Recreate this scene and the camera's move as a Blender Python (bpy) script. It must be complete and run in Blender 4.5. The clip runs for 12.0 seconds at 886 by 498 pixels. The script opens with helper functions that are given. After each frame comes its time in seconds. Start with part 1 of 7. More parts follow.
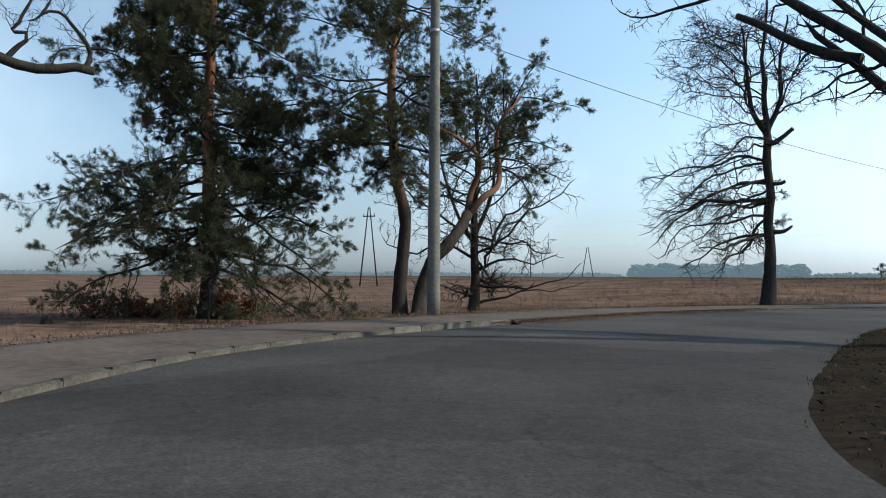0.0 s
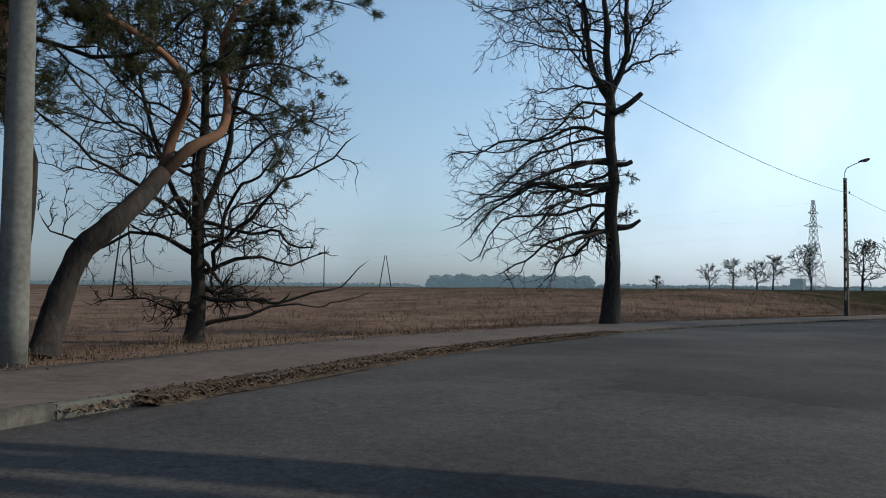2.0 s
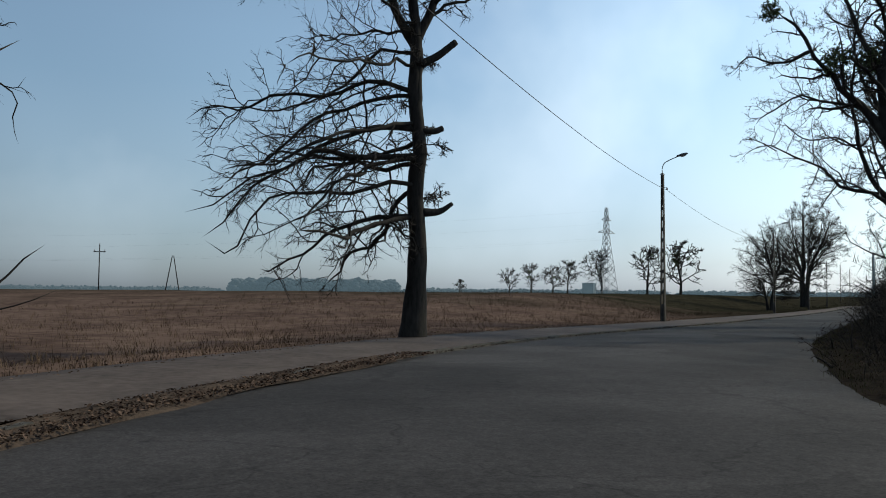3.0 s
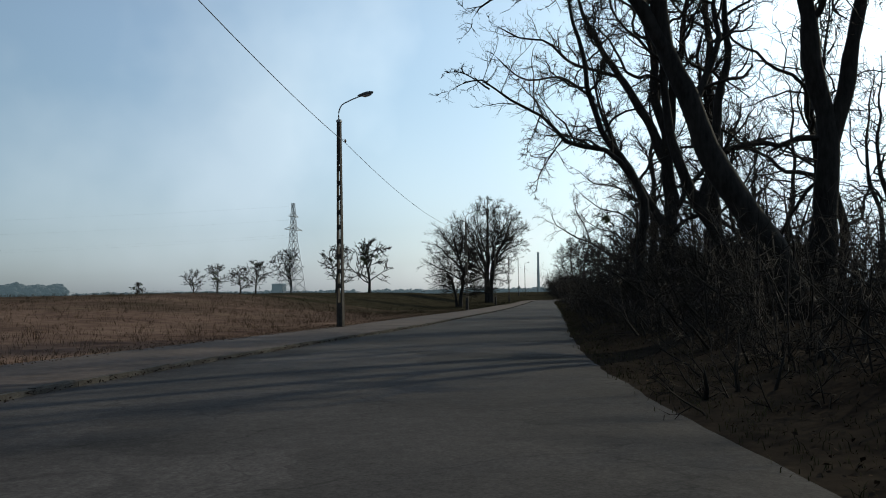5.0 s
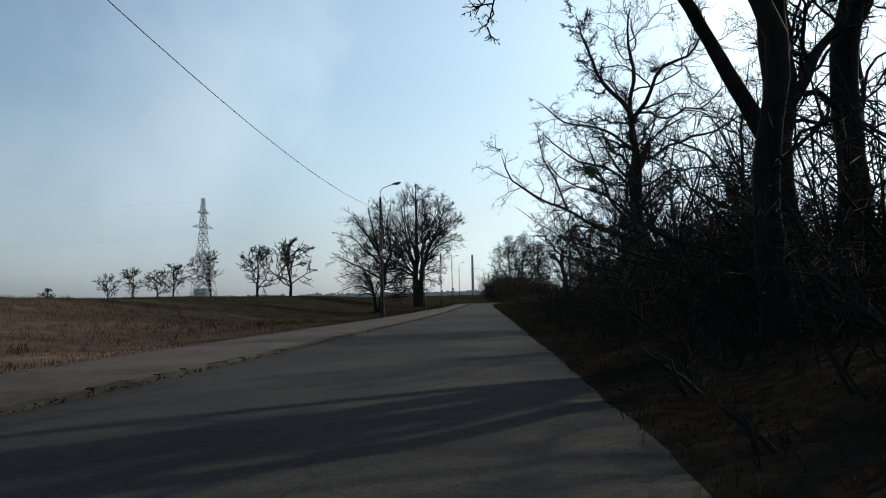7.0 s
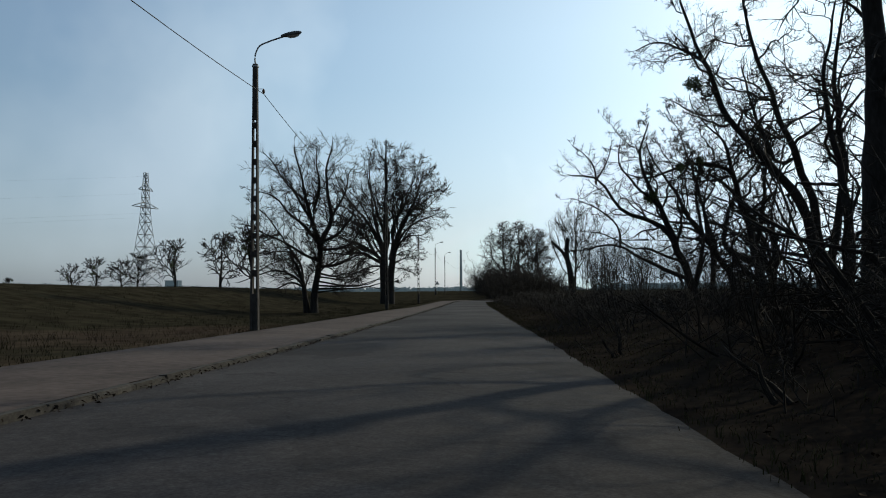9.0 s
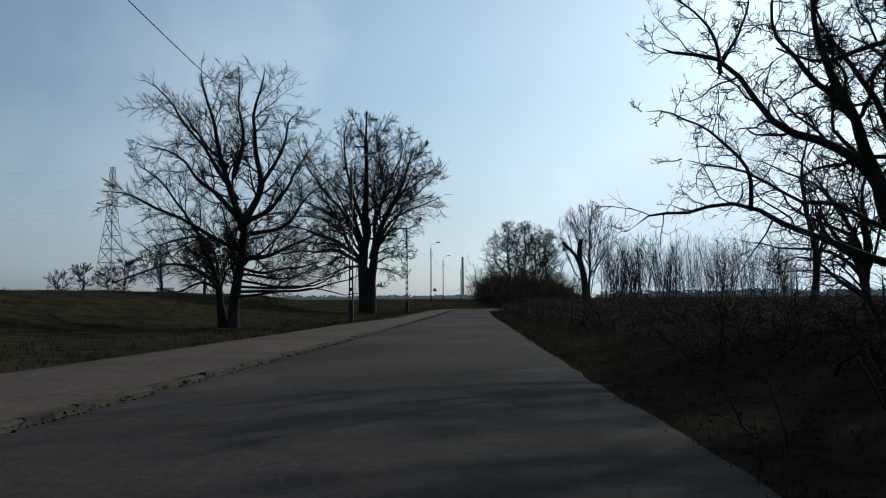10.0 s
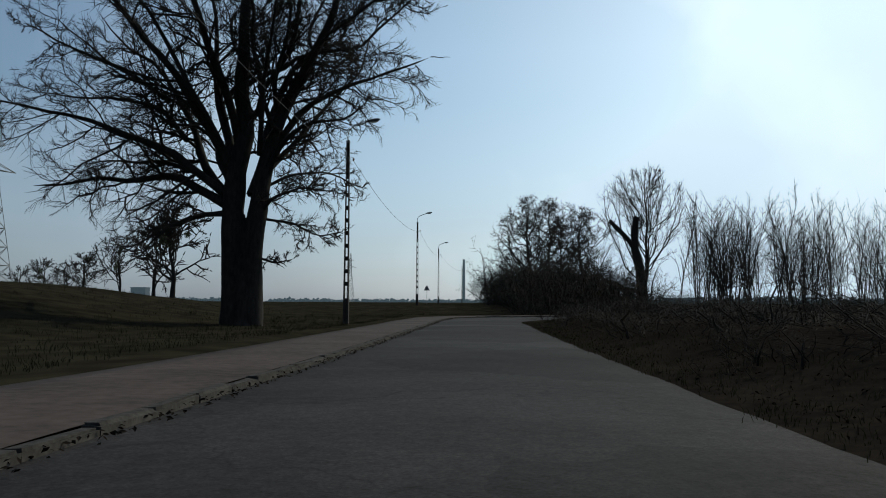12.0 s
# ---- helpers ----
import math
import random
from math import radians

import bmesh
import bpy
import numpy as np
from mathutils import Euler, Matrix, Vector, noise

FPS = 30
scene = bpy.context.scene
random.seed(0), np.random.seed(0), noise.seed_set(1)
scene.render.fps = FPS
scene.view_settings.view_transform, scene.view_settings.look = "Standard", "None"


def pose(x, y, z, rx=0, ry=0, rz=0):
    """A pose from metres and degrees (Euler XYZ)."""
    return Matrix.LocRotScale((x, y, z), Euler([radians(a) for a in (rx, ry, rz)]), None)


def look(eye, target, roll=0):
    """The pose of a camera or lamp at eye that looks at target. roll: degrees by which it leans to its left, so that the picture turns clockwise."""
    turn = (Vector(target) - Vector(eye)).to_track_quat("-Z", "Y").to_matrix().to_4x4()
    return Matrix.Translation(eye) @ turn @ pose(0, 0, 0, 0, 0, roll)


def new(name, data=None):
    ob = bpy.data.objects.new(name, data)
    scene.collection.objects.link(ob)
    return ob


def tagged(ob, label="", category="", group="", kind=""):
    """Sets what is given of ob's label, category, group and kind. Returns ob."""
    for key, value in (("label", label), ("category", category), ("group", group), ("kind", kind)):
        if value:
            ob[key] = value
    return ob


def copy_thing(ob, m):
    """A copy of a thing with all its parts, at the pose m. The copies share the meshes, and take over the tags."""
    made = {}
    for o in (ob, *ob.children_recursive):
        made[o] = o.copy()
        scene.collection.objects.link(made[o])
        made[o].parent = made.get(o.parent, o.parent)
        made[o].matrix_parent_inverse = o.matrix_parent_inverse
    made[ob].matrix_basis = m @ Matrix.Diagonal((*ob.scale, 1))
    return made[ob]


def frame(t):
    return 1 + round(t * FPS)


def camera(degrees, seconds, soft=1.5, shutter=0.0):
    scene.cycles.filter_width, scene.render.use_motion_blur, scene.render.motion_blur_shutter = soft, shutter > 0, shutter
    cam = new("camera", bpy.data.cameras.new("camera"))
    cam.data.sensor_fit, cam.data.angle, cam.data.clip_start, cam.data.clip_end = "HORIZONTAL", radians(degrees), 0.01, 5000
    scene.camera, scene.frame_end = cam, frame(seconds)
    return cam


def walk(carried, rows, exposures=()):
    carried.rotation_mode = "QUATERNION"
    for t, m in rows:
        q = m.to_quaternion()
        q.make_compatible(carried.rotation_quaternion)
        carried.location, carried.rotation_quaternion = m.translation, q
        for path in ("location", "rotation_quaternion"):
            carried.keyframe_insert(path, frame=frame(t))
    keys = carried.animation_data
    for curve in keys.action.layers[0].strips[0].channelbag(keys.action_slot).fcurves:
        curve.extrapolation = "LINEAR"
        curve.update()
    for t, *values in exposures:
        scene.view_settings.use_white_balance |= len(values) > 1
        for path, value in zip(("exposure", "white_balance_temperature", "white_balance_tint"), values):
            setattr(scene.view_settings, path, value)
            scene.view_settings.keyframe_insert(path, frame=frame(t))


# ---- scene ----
cam = camera(56.5, 12.0, soft=1.0)
PATH = [
    (0, (-0.673, 0.326, 1.185), (-2.301, 1.486, 1.251), 0.3),
    (0.5, (-2.743, 2.141, 1.175), (-4.331, 3.355, 1.237), 0.3),
    (1, (-4.932, 4.318, 1.161), (-6.456, 5.612, 1.231), 0.3),
    (1.5, (-7.154, 6.856, 1.107), (-8.587, 8.248, 1.188), 0.5),
    (2, (-9.367, 9.808, 1.122), (-10.671, 11.321, 1.216), 0.5),
    (2.5, (-11.517, 13.241, 1.136), (-12.636, 14.896, 1.239), 0.6),
    (3, (-13.239, 16.83, 1.103), (-14.158, 18.603, 1.21), 0.5),
    (3.5, (-14.305, 20.29, 0.959), (-15.018, 22.156, 1.069), 0.2),
    (5.5, (-16.291, 36.44, 0.837), (-16.429, 38.432, 0.944), -0.9),
    (6, (-16.397, 41.098, 0.721), (-16.506, 43.092, 0.829), -0.8),
    (6.5, (-16.401, 46.494, 0.644), (-16.482, 48.49, 0.755), -1.0),
    (7, (-16.323, 53.322, 0.676), (-16.38, 55.318, 0.79), -1.3),
    (9, (-15.967, 87.011, 0.399), (-15.997, 89.008, 0.504), -0.5),
    (9.5, (-15.626, 96.41, 0.375), (-15.659, 98.407, 0.489), -0.5),
    (10, (-15.397, 106.524, 0.236), (-15.432, 108.52, 0.361), -0.4),
    (10.5, (-15.342, 117.378, 0.101), (-15.38, 119.374, 0.236), -0.5),
    (11, (-15.418, 129.392, 0.005), (-15.451, 131.387, 0.142), -0.4),
    (11.5, (-15.529, 141.617, -0.1), (-15.561, 143.612, 0.044), -0.1),
    (12, (-15.341, 154.158, -0.111), (-15.379, 156.153, 0.026), 0.3),
]
EXPOSURES = [(t, e, k, -2) for t, e, k in ((0.0, 1.2, 6150), (1.5, 0.82, 6080), (3.0, 0.36, 6170), (5.5, 0.12, 6370), (9.5, -0.2, 6180), (12.0, -0.37, 6040))]
walk(cam, [(t, look(eye, target, roll)) for t, eye, target, roll in PATH], EXPOSURES)

# ---- light ----
SUN_AZ, SUN_EL = 41.0, 31.0
SUN_WAY = Vector((math.sin(radians(SUN_AZ)) * math.cos(radians(SUN_EL)), math.cos(radians(SUN_AZ)) * math.cos(radians(SUN_EL)), math.sin(radians(SUN_EL))))
world = bpy.data.worlds.new("world")
scene.world = world
world.use_nodes = True
wn, wl = world.node_tree.nodes, world.node_tree.links
sky = wn.new("ShaderNodeTexSky")
sky.sky_type, sky.sun_disc = "NISHITA", False
sky.sun_elevation, sky.sun_rotation = radians(SUN_EL), radians(SUN_AZ)
sky.air_density, sky.dust_density, sky.ozone_density = 1.0, 1.0, 2.4
# haze takes colour out of the sky; thin high cloud whitens it in places
hue, where, puff, edge_of, veil = wn.new("ShaderNodeHueSaturation"), wn.new("ShaderNodeTexCoord"), wn.new("ShaderNodeTexNoise"), wn.new("ShaderNodeMapRange"), wn.new("ShaderNodeMix")
hue.inputs["Hue"].default_value, hue.inputs["Saturation"].default_value = 0.494, 0.72
wl.new(sky.outputs[0], hue.inputs["Color"])
puff.inputs["Scale"].default_value, puff.inputs["Detail"].default_value, puff.inputs["Roughness"].default_value = 2.6, 5.0, 0.5
wl.new(where.outputs["Generated"], puff.inputs["Vector"])
wl.new(puff.outputs[0], edge_of.inputs[0])
edge_of.inputs[1].default_value, edge_of.inputs[2].default_value, edge_of.inputs[4].default_value = 0.5, 0.68, 0.5
bright = wn.new("ShaderNodeHueSaturation")
bright.inputs["Saturation"].default_value, bright.inputs["Value"].default_value = 0.25, 1.35
wl.new(sky.outputs[0], bright.inputs["Color"])
veil.data_type = "RGBA"
wl.new(edge_of.outputs[0], veil.inputs[0]), wl.new(hue.outputs[0], veil.inputs[6]), wl.new(bright.outputs[0], veil.inputs[7])
# pale cool haze towards the horizon
height, low, pale, tint, haze = wn.new("ShaderNodeSeparateXYZ"), wn.new("ShaderNodeMapRange"), wn.new("ShaderNodeHueSaturation"), wn.new("ShaderNodeMix"), wn.new("ShaderNodeMix")
wl.new(where.outputs["Generated"], height.inputs[0]), wl.new(height.outputs[2], low.inputs[0])
low.inputs[1].default_value, low.inputs[2].default_value, low.inputs[3].default_value, low.inputs[4].default_value = 0.0, 0.24, 0.54, 0.0
pale.inputs["Saturation"].default_value = 0.1
wl.new(veil.outputs[2], pale.inputs["Color"])
tint.data_type, tint.blend_type, tint.inputs[0].default_value, tint.inputs[7].default_value = "RGBA", "MULTIPLY", 1.0, (0.97, 1.0, 1.17, 1)
wl.new(pale.outputs[0], tint.inputs[6])
haze.data_type = "RGBA"
wl.new(low.outputs[0], haze.inputs[0]), wl.new(veil.outputs[2], haze.inputs[6]), wl.new(tint.outputs[2], haze.inputs[7])
# round the sun the bright air evens out, with thin cloud in it
cap, most = wn.new("ShaderNodeMix"), wn.new("ShaderNodeMix")
cap.data_type, most.data_type, most.blend_type, most.inputs[0].default_value = "RGBA", "RGBA", "DARKEN", 1.0
cap.inputs[6].default_value, cap.inputs[7].default_value = (7.4, 8.2, 9.4, 1), (10.1, 10.6, 11.3, 1)
wl.new(edge_of.outputs[0], cap.inputs[0]), wl.new(haze.outputs[2], most.inputs[6]), wl.new(cap.outputs[2], most.inputs[7])
# the hazy air scatters forwards: bright towards the sun, dull blue away from it and down at the horizon
toward, share, fade, lit, down, dim = wn.new("ShaderNodeVectorMath"), wn.new("ShaderNodeMapRange"), wn.new("ShaderNodeValToRGB"), wn.new("ShaderNodeMix"), wn.new("ShaderNodeMapRange"), wn.new("ShaderNodeVectorMath")
toward.operation, toward.inputs[1].default_value = "DOT_PRODUCT", SUN_WAY
wl.new(where.outputs["Generated"], toward.inputs[0]), wl.new(toward.outputs["Value"], share.inputs[0])
share.inputs[1].default_value, share.inputs[2].default_value = -0.5, 1.0
wl.new(share.outputs[0], fade.inputs[0])
fade.color_ramp.interpolation = "EASE"
fade.color_ramp.elements[0].position, fade.color_ramp.elements[0].color = 0.25, (0.44, 0.465, 0.512, 1)
fade.color_ramp.elements[1].position, fade.color_ramp.elements[1].color = 0.95, (1, 1, 1, 1)
fade.color_ramp.elements.new(0.36).color = (0.57, 0.60, 0.655, 1)
fade.color_ramp.elements.new(0.53).color = (0.65, 0.68, 0.735, 1)
fade.color_ramp.elements.new(0.65).color = (0.69, 0.714, 0.778, 1)
fade.color_ramp.elements.new(0.76).color = (0.85, 0.864, 0.905, 1)
lit.data_type, lit.blend_type, lit.inputs[0].default_value = "RGBA", "MULTIPLY", 1.0
wl.new(most.outputs[2], lit.inputs[6]), wl.new(fade.outputs[0], lit.inputs[7])
wl.new(height.outputs[2], down.inputs[0])
down.inputs[1].default_value, down.inputs[2].default_value, down.inputs[3].default_value, down.inputs[4].default_value = 0.0, 0.3, 0.76, 1.0
dim.operation = "SCALE"
wl.new(lit.outputs[2], dim.inputs[0]), wl.new(down.outputs[0], dim.inputs["Scale"])
wl.new(dim.outputs[0], wn["Background"].inputs[0])
wn["Background"].inputs[1].default_value = 0.15
lamp = bpy.data.lights.new("sun", "SUN")
lamp.energy, lamp.angle, lamp.color = 2.6, radians(0.8), (1.0, 0.86, 0.68)
sun = new("sun", lamp)
sun.matrix_basis = look(SUN_WAY * 200, (0, 0, 0))


# ---- materials ----
def material(name, dark, light, rough=0.85, grain=14.0, patch=0.8, bump=0.25, metal=0.0, mix=0.5, stretch=(1, 1, 1), vary=0.0, depth=0.02):
    """Two colours mixed by a coarse and a fine noise, with a fine relief."""
    m = bpy.data.materials.new(name)
    m.use_nodes = True
    n, l = m.node_tree.nodes, m.node_tree.links
    b = n["Principled BSDF"]
    co = n.new("ShaderNodeTexCoord")
    mp = n.new("ShaderNodeMapping")
    mp.inputs["Scale"].default_value = stretch
    l.new(co.outputs["Object"], mp.inputs[0])
    fine, coarse = n.new("ShaderNodeTexNoise"), n.new("ShaderNodeTexNoise")
    for t, s in ((fine, grain), (coarse, patch)):
        t.inputs["Scale"].default_value, t.inputs["Detail"].default_value, t.inputs["Roughness"].default_value = s, 6.0, 0.62
        l.new(mp.outputs[0], t.inputs["Vector"])
    add = n.new("ShaderNodeMix")
    add.inputs[0].default_value = mix
    l.new(fine.outputs[0], add.inputs[2]), l.new(coarse.outputs[0], add.inputs[3])
    ramp = n.new("ShaderNodeValToRGB")
    ramp.color_ramp.elements[0].position, ramp.color_ramp.elements[1].position = 0.36, 0.64
    ramp.color_ramp.elements[0].color, ramp.color_ramp.elements[1].color = (*dark, 1), (*light, 1)
    l.new(add.outputs[0], ramp.inputs[0])
    out = ramp.outputs[0]
    if vary:
        info, hsv, mul = n.new("ShaderNodeNewGeometry"), n.new("ShaderNodeHueSaturation"), n.new("ShaderNodeMapRange")
        l.new(info.outputs["Random Per Island"], mul.inputs[0])
        mul.inputs[3].default_value, mul.inputs[4].default_value = 1 - vary, 1 + vary
        l.new(mul.outputs[0], hsv.inputs["Value"]), l.new(out, hsv.inputs["Color"])
        out = hsv.outputs[0]
    l.new(out, b.inputs["Base Color"])
    b.inputs["Roughness"].default_value, b.inputs["Metallic"].default_value = rough, metal
    b.inputs["Specular IOR Level"].default_value = 0.12
    if bump:
        bp = n.new("ShaderNodeBump")
        bp.inputs["Strength"].default_value, bp.inputs["Distance"].default_value = bump, depth
        l.new(add.outputs[0], bp.inputs["Height"]), l.new(bp.outputs[0], b.inputs["Normal"])
    return m


def pine_bark_material():
    """Scots pine: grey-brown plates low on the stem, thin orange bark higher up."""
    m = material("pine_bark", (0.010, 0.0082, 0.0074), (0.036, 0.0285, 0.0245), 0.9, 11.0, 2.4, 0.9, stretch=(1, 1, 0.4), depth=0.06)
    n, l = m.node_tree.nodes, m.node_tree.links
    b = n["Principled BSDF"]
    old = b.inputs["Base Color"].links[0].from_socket
    co, sep, rng, mx = n.new("ShaderNodeTexCoord"), n.new("ShaderNodeSeparateXYZ"), n.new("ShaderNodeMapRange"), n.new("ShaderNodeMix")
    l.new(co.outputs["Object"], sep.inputs[0]), l.new(sep.outputs[2], rng.inputs[0])
    rng.inputs[1].default_value, rng.inputs[2].default_value = 3.7, 6.2
    mx.data_type = "RGBA"
    l.new(rng.outputs[0], mx.inputs[0]), l.new(old, mx.inputs[6])
    mul = n.new("ShaderNodeMix")
    mul.data_type, mul.blend_type = "RGBA", "MIX"
    mul.inputs[0].default_value = 0.72
    l.new(old, mul.inputs[6])
    mul.inputs[7].default_value = (0.235, 0.112, 0.064, 1)
    l.new(mul.outputs[2], mx.inputs[7]), l.new(mx.outputs[2], b.inputs["Base Color"])
    return m


def two_covers(m, dark, light):
    """Past the bend the withered grass gives way, unevenly, to low dull green."""
    n, l = m.node_tree.nodes, m.node_tree.links
    b = n["Principled BSDF"]
    old = b.inputs["Base Color"].links[0].from_socket
    geo, sep, blot, add, rng, mx = n.new("ShaderNodeNewGeometry"), n.new("ShaderNodeSeparateXYZ"), n.new("ShaderNodeTexNoise"), n.new("ShaderNodeMath"), n.new("ShaderNodeMapRange"), n.new("ShaderNodeMix")
    l.new(geo.outputs["Position"], sep.inputs[0]), l.new(geo.outputs["Position"], blot.inputs["Vector"])
    blot.inputs["Scale"].default_value, blot.inputs["Detail"].default_value = 0.11, 5.0
    add.operation = "MULTIPLY_ADD"
    add.inputs[1].default_value = 90.0
    l.new(blot.outputs[0], add.inputs[0]), l.new(sep.outputs[1], add.inputs[2])
    l.new(add.outputs[0], rng.inputs[0])
    rng.inputs[1].default_value, rng.inputs[2].default_value, rng.inputs[4].default_value = 108.0, 165.0, 0.9
    cover = n.new("ShaderNodeTexNoise")
    cover.inputs["Scale"].default_value, cover.inputs["Detail"].default_value = 0.9, 6.0
    l.new(geo.outputs["Position"], cover.inputs["Vector"])
    ramp = n.new("ShaderNodeValToRGB")
    ramp.color_ramp.elements[0].position, ramp.color_ramp.elements[1].position = 0.36, 0.64
    ramp.color_ramp.elements[0].color, ramp.color_ramp.elements[1].color = (*dark, 1), (*light, 1)
    l.new(cover.outputs[0], ramp.inputs[0])
    mx.data_type = "RGBA"
    l.new(rng.outputs[0], mx.inputs[0]), l.new(old, mx.inputs[6]), l.new(ramp.outputs[0], mx.inputs[7]), l.new(mx.outputs[2], b.inputs["Base Color"])


def shine_through(m, colour, share):
    """Thin leaves let part of the light through."""
    n, l = m.node_tree.nodes, m.node_tree.links
    thin, mx = n.new("ShaderNodeBsdfTranslucent"), n.new("ShaderNodeMixShader")
    thin.inputs[0].default_value, mx.inputs[0].default_value = (*colour, 1), share
    l.new(n["Principled BSDF"].outputs[0], mx.inputs[1]), l.new(thin.outputs[0], mx.inputs[2]), l.new(mx.outputs[0], n["Material Output"].inputs[0])


BARK = material("oak_bark", (0.010, 0.009, 0.0082), (0.04, 0.035, 0.0305), 0.92, 10.0, 1.5, 0.8, stretch=(1, 1, 0.3), depth=0.04)
TWIG = material("twig_bark", (0.0115, 0.0098, 0.0086), (0.036, 0.030, 0.0255), 0.9, 6.0, 0.7, 0.0)
PINE_BARK = pine_bark_material()
NEEDLES = material("pine_needles", (0.017, 0.0195, 0.0125), (0.05, 0.0515, 0.029), 0.6, 2.5, 0.5, 0.0, vary=0.35)
shine_through(NEEDLES, (0.09, 0.092, 0.045), 0.28)
BROWN_LEAF = material("withered_leaves", (0.085, 0.042, 0.025), (0.20, 0.105, 0.06), 0.8, 3.0, 0.6, 0.0, vary=0.4)
LITTER = material("leaf_litter", (0.04, 0.027, 0.021), (0.125, 0.084, 0.063), 0.85, 2.0, 0.5, 0.0, vary=0.5)
DRY_GRASS = material("dry_grass", (0.055, 0.036, 0.025), (0.15, 0.104, 0.07), 0.9, 1.2, 0.08, 0.0, vary=0.3)
MISTLETOE = material("mistletoe_green", (0.03, 0.04, 0.016), (0.07, 0.085, 0.035), 0.7, 4.0, 1.0, 0.0, vary=0.3)


def asphalt_material():
    """Old asphalt: mottled, with mended patches, worn wheel tracks and thin cracks."""
    m = material("worn_asphalt", (0.0232, 0.0208, 0.0208), (0.054, 0.0488, 0.0485), 0.92, 9.0, 0.30, 0.35, mix=0.6, depth=0.008)
    n, l = m.node_tree.nodes, m.node_tree.links
    b = n["Principled BSDF"]
    tone = b.inputs["Base Color"].links[0].from_socket
    co, warp, bent = n.new("ShaderNodeTexCoord"), n.new("ShaderNodeTexNoise"), n.new("ShaderNodeMix")
    warp.inputs["Scale"].default_value, warp.inputs["Detail"].default_value = 0.9, 4.0
    l.new(co.outputs["Object"], warp.inputs["Vector"])
    bent.data_type, bent.inputs[0].default_value = "VECTOR", 0.25
    l.new(co.outputs["Object"], bent.inputs[4])
    off = n.new("ShaderNodeVectorMath")
    off.operation = "MULTIPLY_ADD"
    off.inputs[1].default_value = (2.2, 2.2, 0)
    l.new(warp.outputs["Color"], off.inputs[0]), l.new(co.outputs["Object"], off.inputs[2])
    patch, crack = n.new("ShaderNodeTexVoronoi"), n.new("ShaderNodeTexVoronoi")
    patch.inputs["Scale"].default_value = 0.22
    crack.feature, crack.inputs["Scale"].default_value = "DISTANCE_TO_EDGE", 0.30
    l.new(off.outputs[0], patch.inputs["Vector"]), l.new(off.outputs[0], crack.inputs["Vector"])
    val, line = n.new("ShaderNodeMapRange"), n.new("ShaderNodeMapRange")
    l.new(patch.outputs["Color"], val.inputs[0])
    val.inputs[3].default_value, val.inputs[4].default_value = 0.72, 1.3
    l.new(crack.outputs["Distance"], line.inputs[0])
    line.inputs[1].default_value, line.inputs[2].default_value, line.inputs[3].default_value = 0.002, 0.009, 0.72
    mul, hsv = n.new("ShaderNodeMath"), n.new("ShaderNodeHueSaturation")
    mul.operation = "MULTIPLY"
    chips, speck, both = n.new("ShaderNodeTexNoise"), n.new("ShaderNodeMapRange"), n.new("ShaderNodeMath")
    chips.inputs["Scale"].default_value, chips.inputs["Detail"].default_value, chips.inputs["Roughness"].default_value = 34.0, 5.0, 0.75
    l.new(co.outputs["Object"], chips.inputs["Vector"]), l.new(chips.outputs[0], speck.inputs[0])
    speck.inputs[1].default_value, speck.inputs[2].default_value, speck.inputs[3].default_value, speck.inputs[4].default_value = 0.3, 0.7, 0.55, 1.5
    both.operation = "MULTIPLY"
    l.new(val.outputs[0], both.inputs[0]), l.new(speck.outputs[0], both.inputs[1])
    l.new(both.outputs[0], mul.inputs[0]), l.new(line.outputs[0], mul.inputs[1])
    l.new(tone, hsv.inputs["Color"]), l.new(mul.outputs[0], hsv.inputs["Value"]), l.new(hsv.outputs[0], b.inputs["Base Color"])
    return m


ASPHALT = asphalt_material()
PAVING = material("footpath_paving", (0.046, 0.0355, 0.0315), (0.112, 0.087, 0.0755), 0.88, 6.0, 0.5, 0.4, depth=0.01)
CONCRETE = material("weathered_concrete", (0.075, 0.071, 0.065), (0.155, 0.148, 0.136), 0.85, 12.0, 1.2, 0.35, depth=0.006)
KERB = material("kerb_concrete", (0.032, 0.029, 0.026), (0.10, 0.09, 0.08), 0.88, 9.0, 1.1, 0.5, depth=0.012)
KERB_PALE = material("pale_kerb_paint", (0.06, 0.056, 0.049), (0.12, 0.112, 0.098), 0.8, 7.0, 1.5, 0.4, depth=0.008)
FIELD = material("withered_field", (0.05, 0.033, 0.0275), (0.132, 0.089, 0.071), 0.95, 1.6, 0.17, 0.3, mix=0.55, depth=0.06)
# lamp posts stand against the light; that darkness is put into their colour
BACKLIT_CONCRETE = material("backlit_post_concrete", (0.032, 0.028, 0.025), (0.095, 0.085, 0.076), 0.88, 9.0, 0.9, 0.4, stretch=(1, 1, 0.5), depth=0.006)
# soil and litter under the trees: browns made darker for the shade there
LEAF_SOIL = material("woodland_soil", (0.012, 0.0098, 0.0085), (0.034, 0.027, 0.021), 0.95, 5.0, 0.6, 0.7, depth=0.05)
SHADED_LITTER = material("shaded_leaf_litter", (0.018, 0.013, 0.010), (0.06, 0.043, 0.03), 0.9, 2.0, 0.5, 0.0, vary=0.5)
DRIFT = material("drifted_soil", (0.03, 0.022, 0.018), (0.085, 0.064, 0.051), 0.95, 16.0, 1.6, 0.9, depth=0.04)
VERGE_GRASS = material("verge_grass", (0.02, 0.022, 0.010), (0.068, 0.062, 0.03), 0.9, 1.5, 0.3, 0.0, vary=0.4)
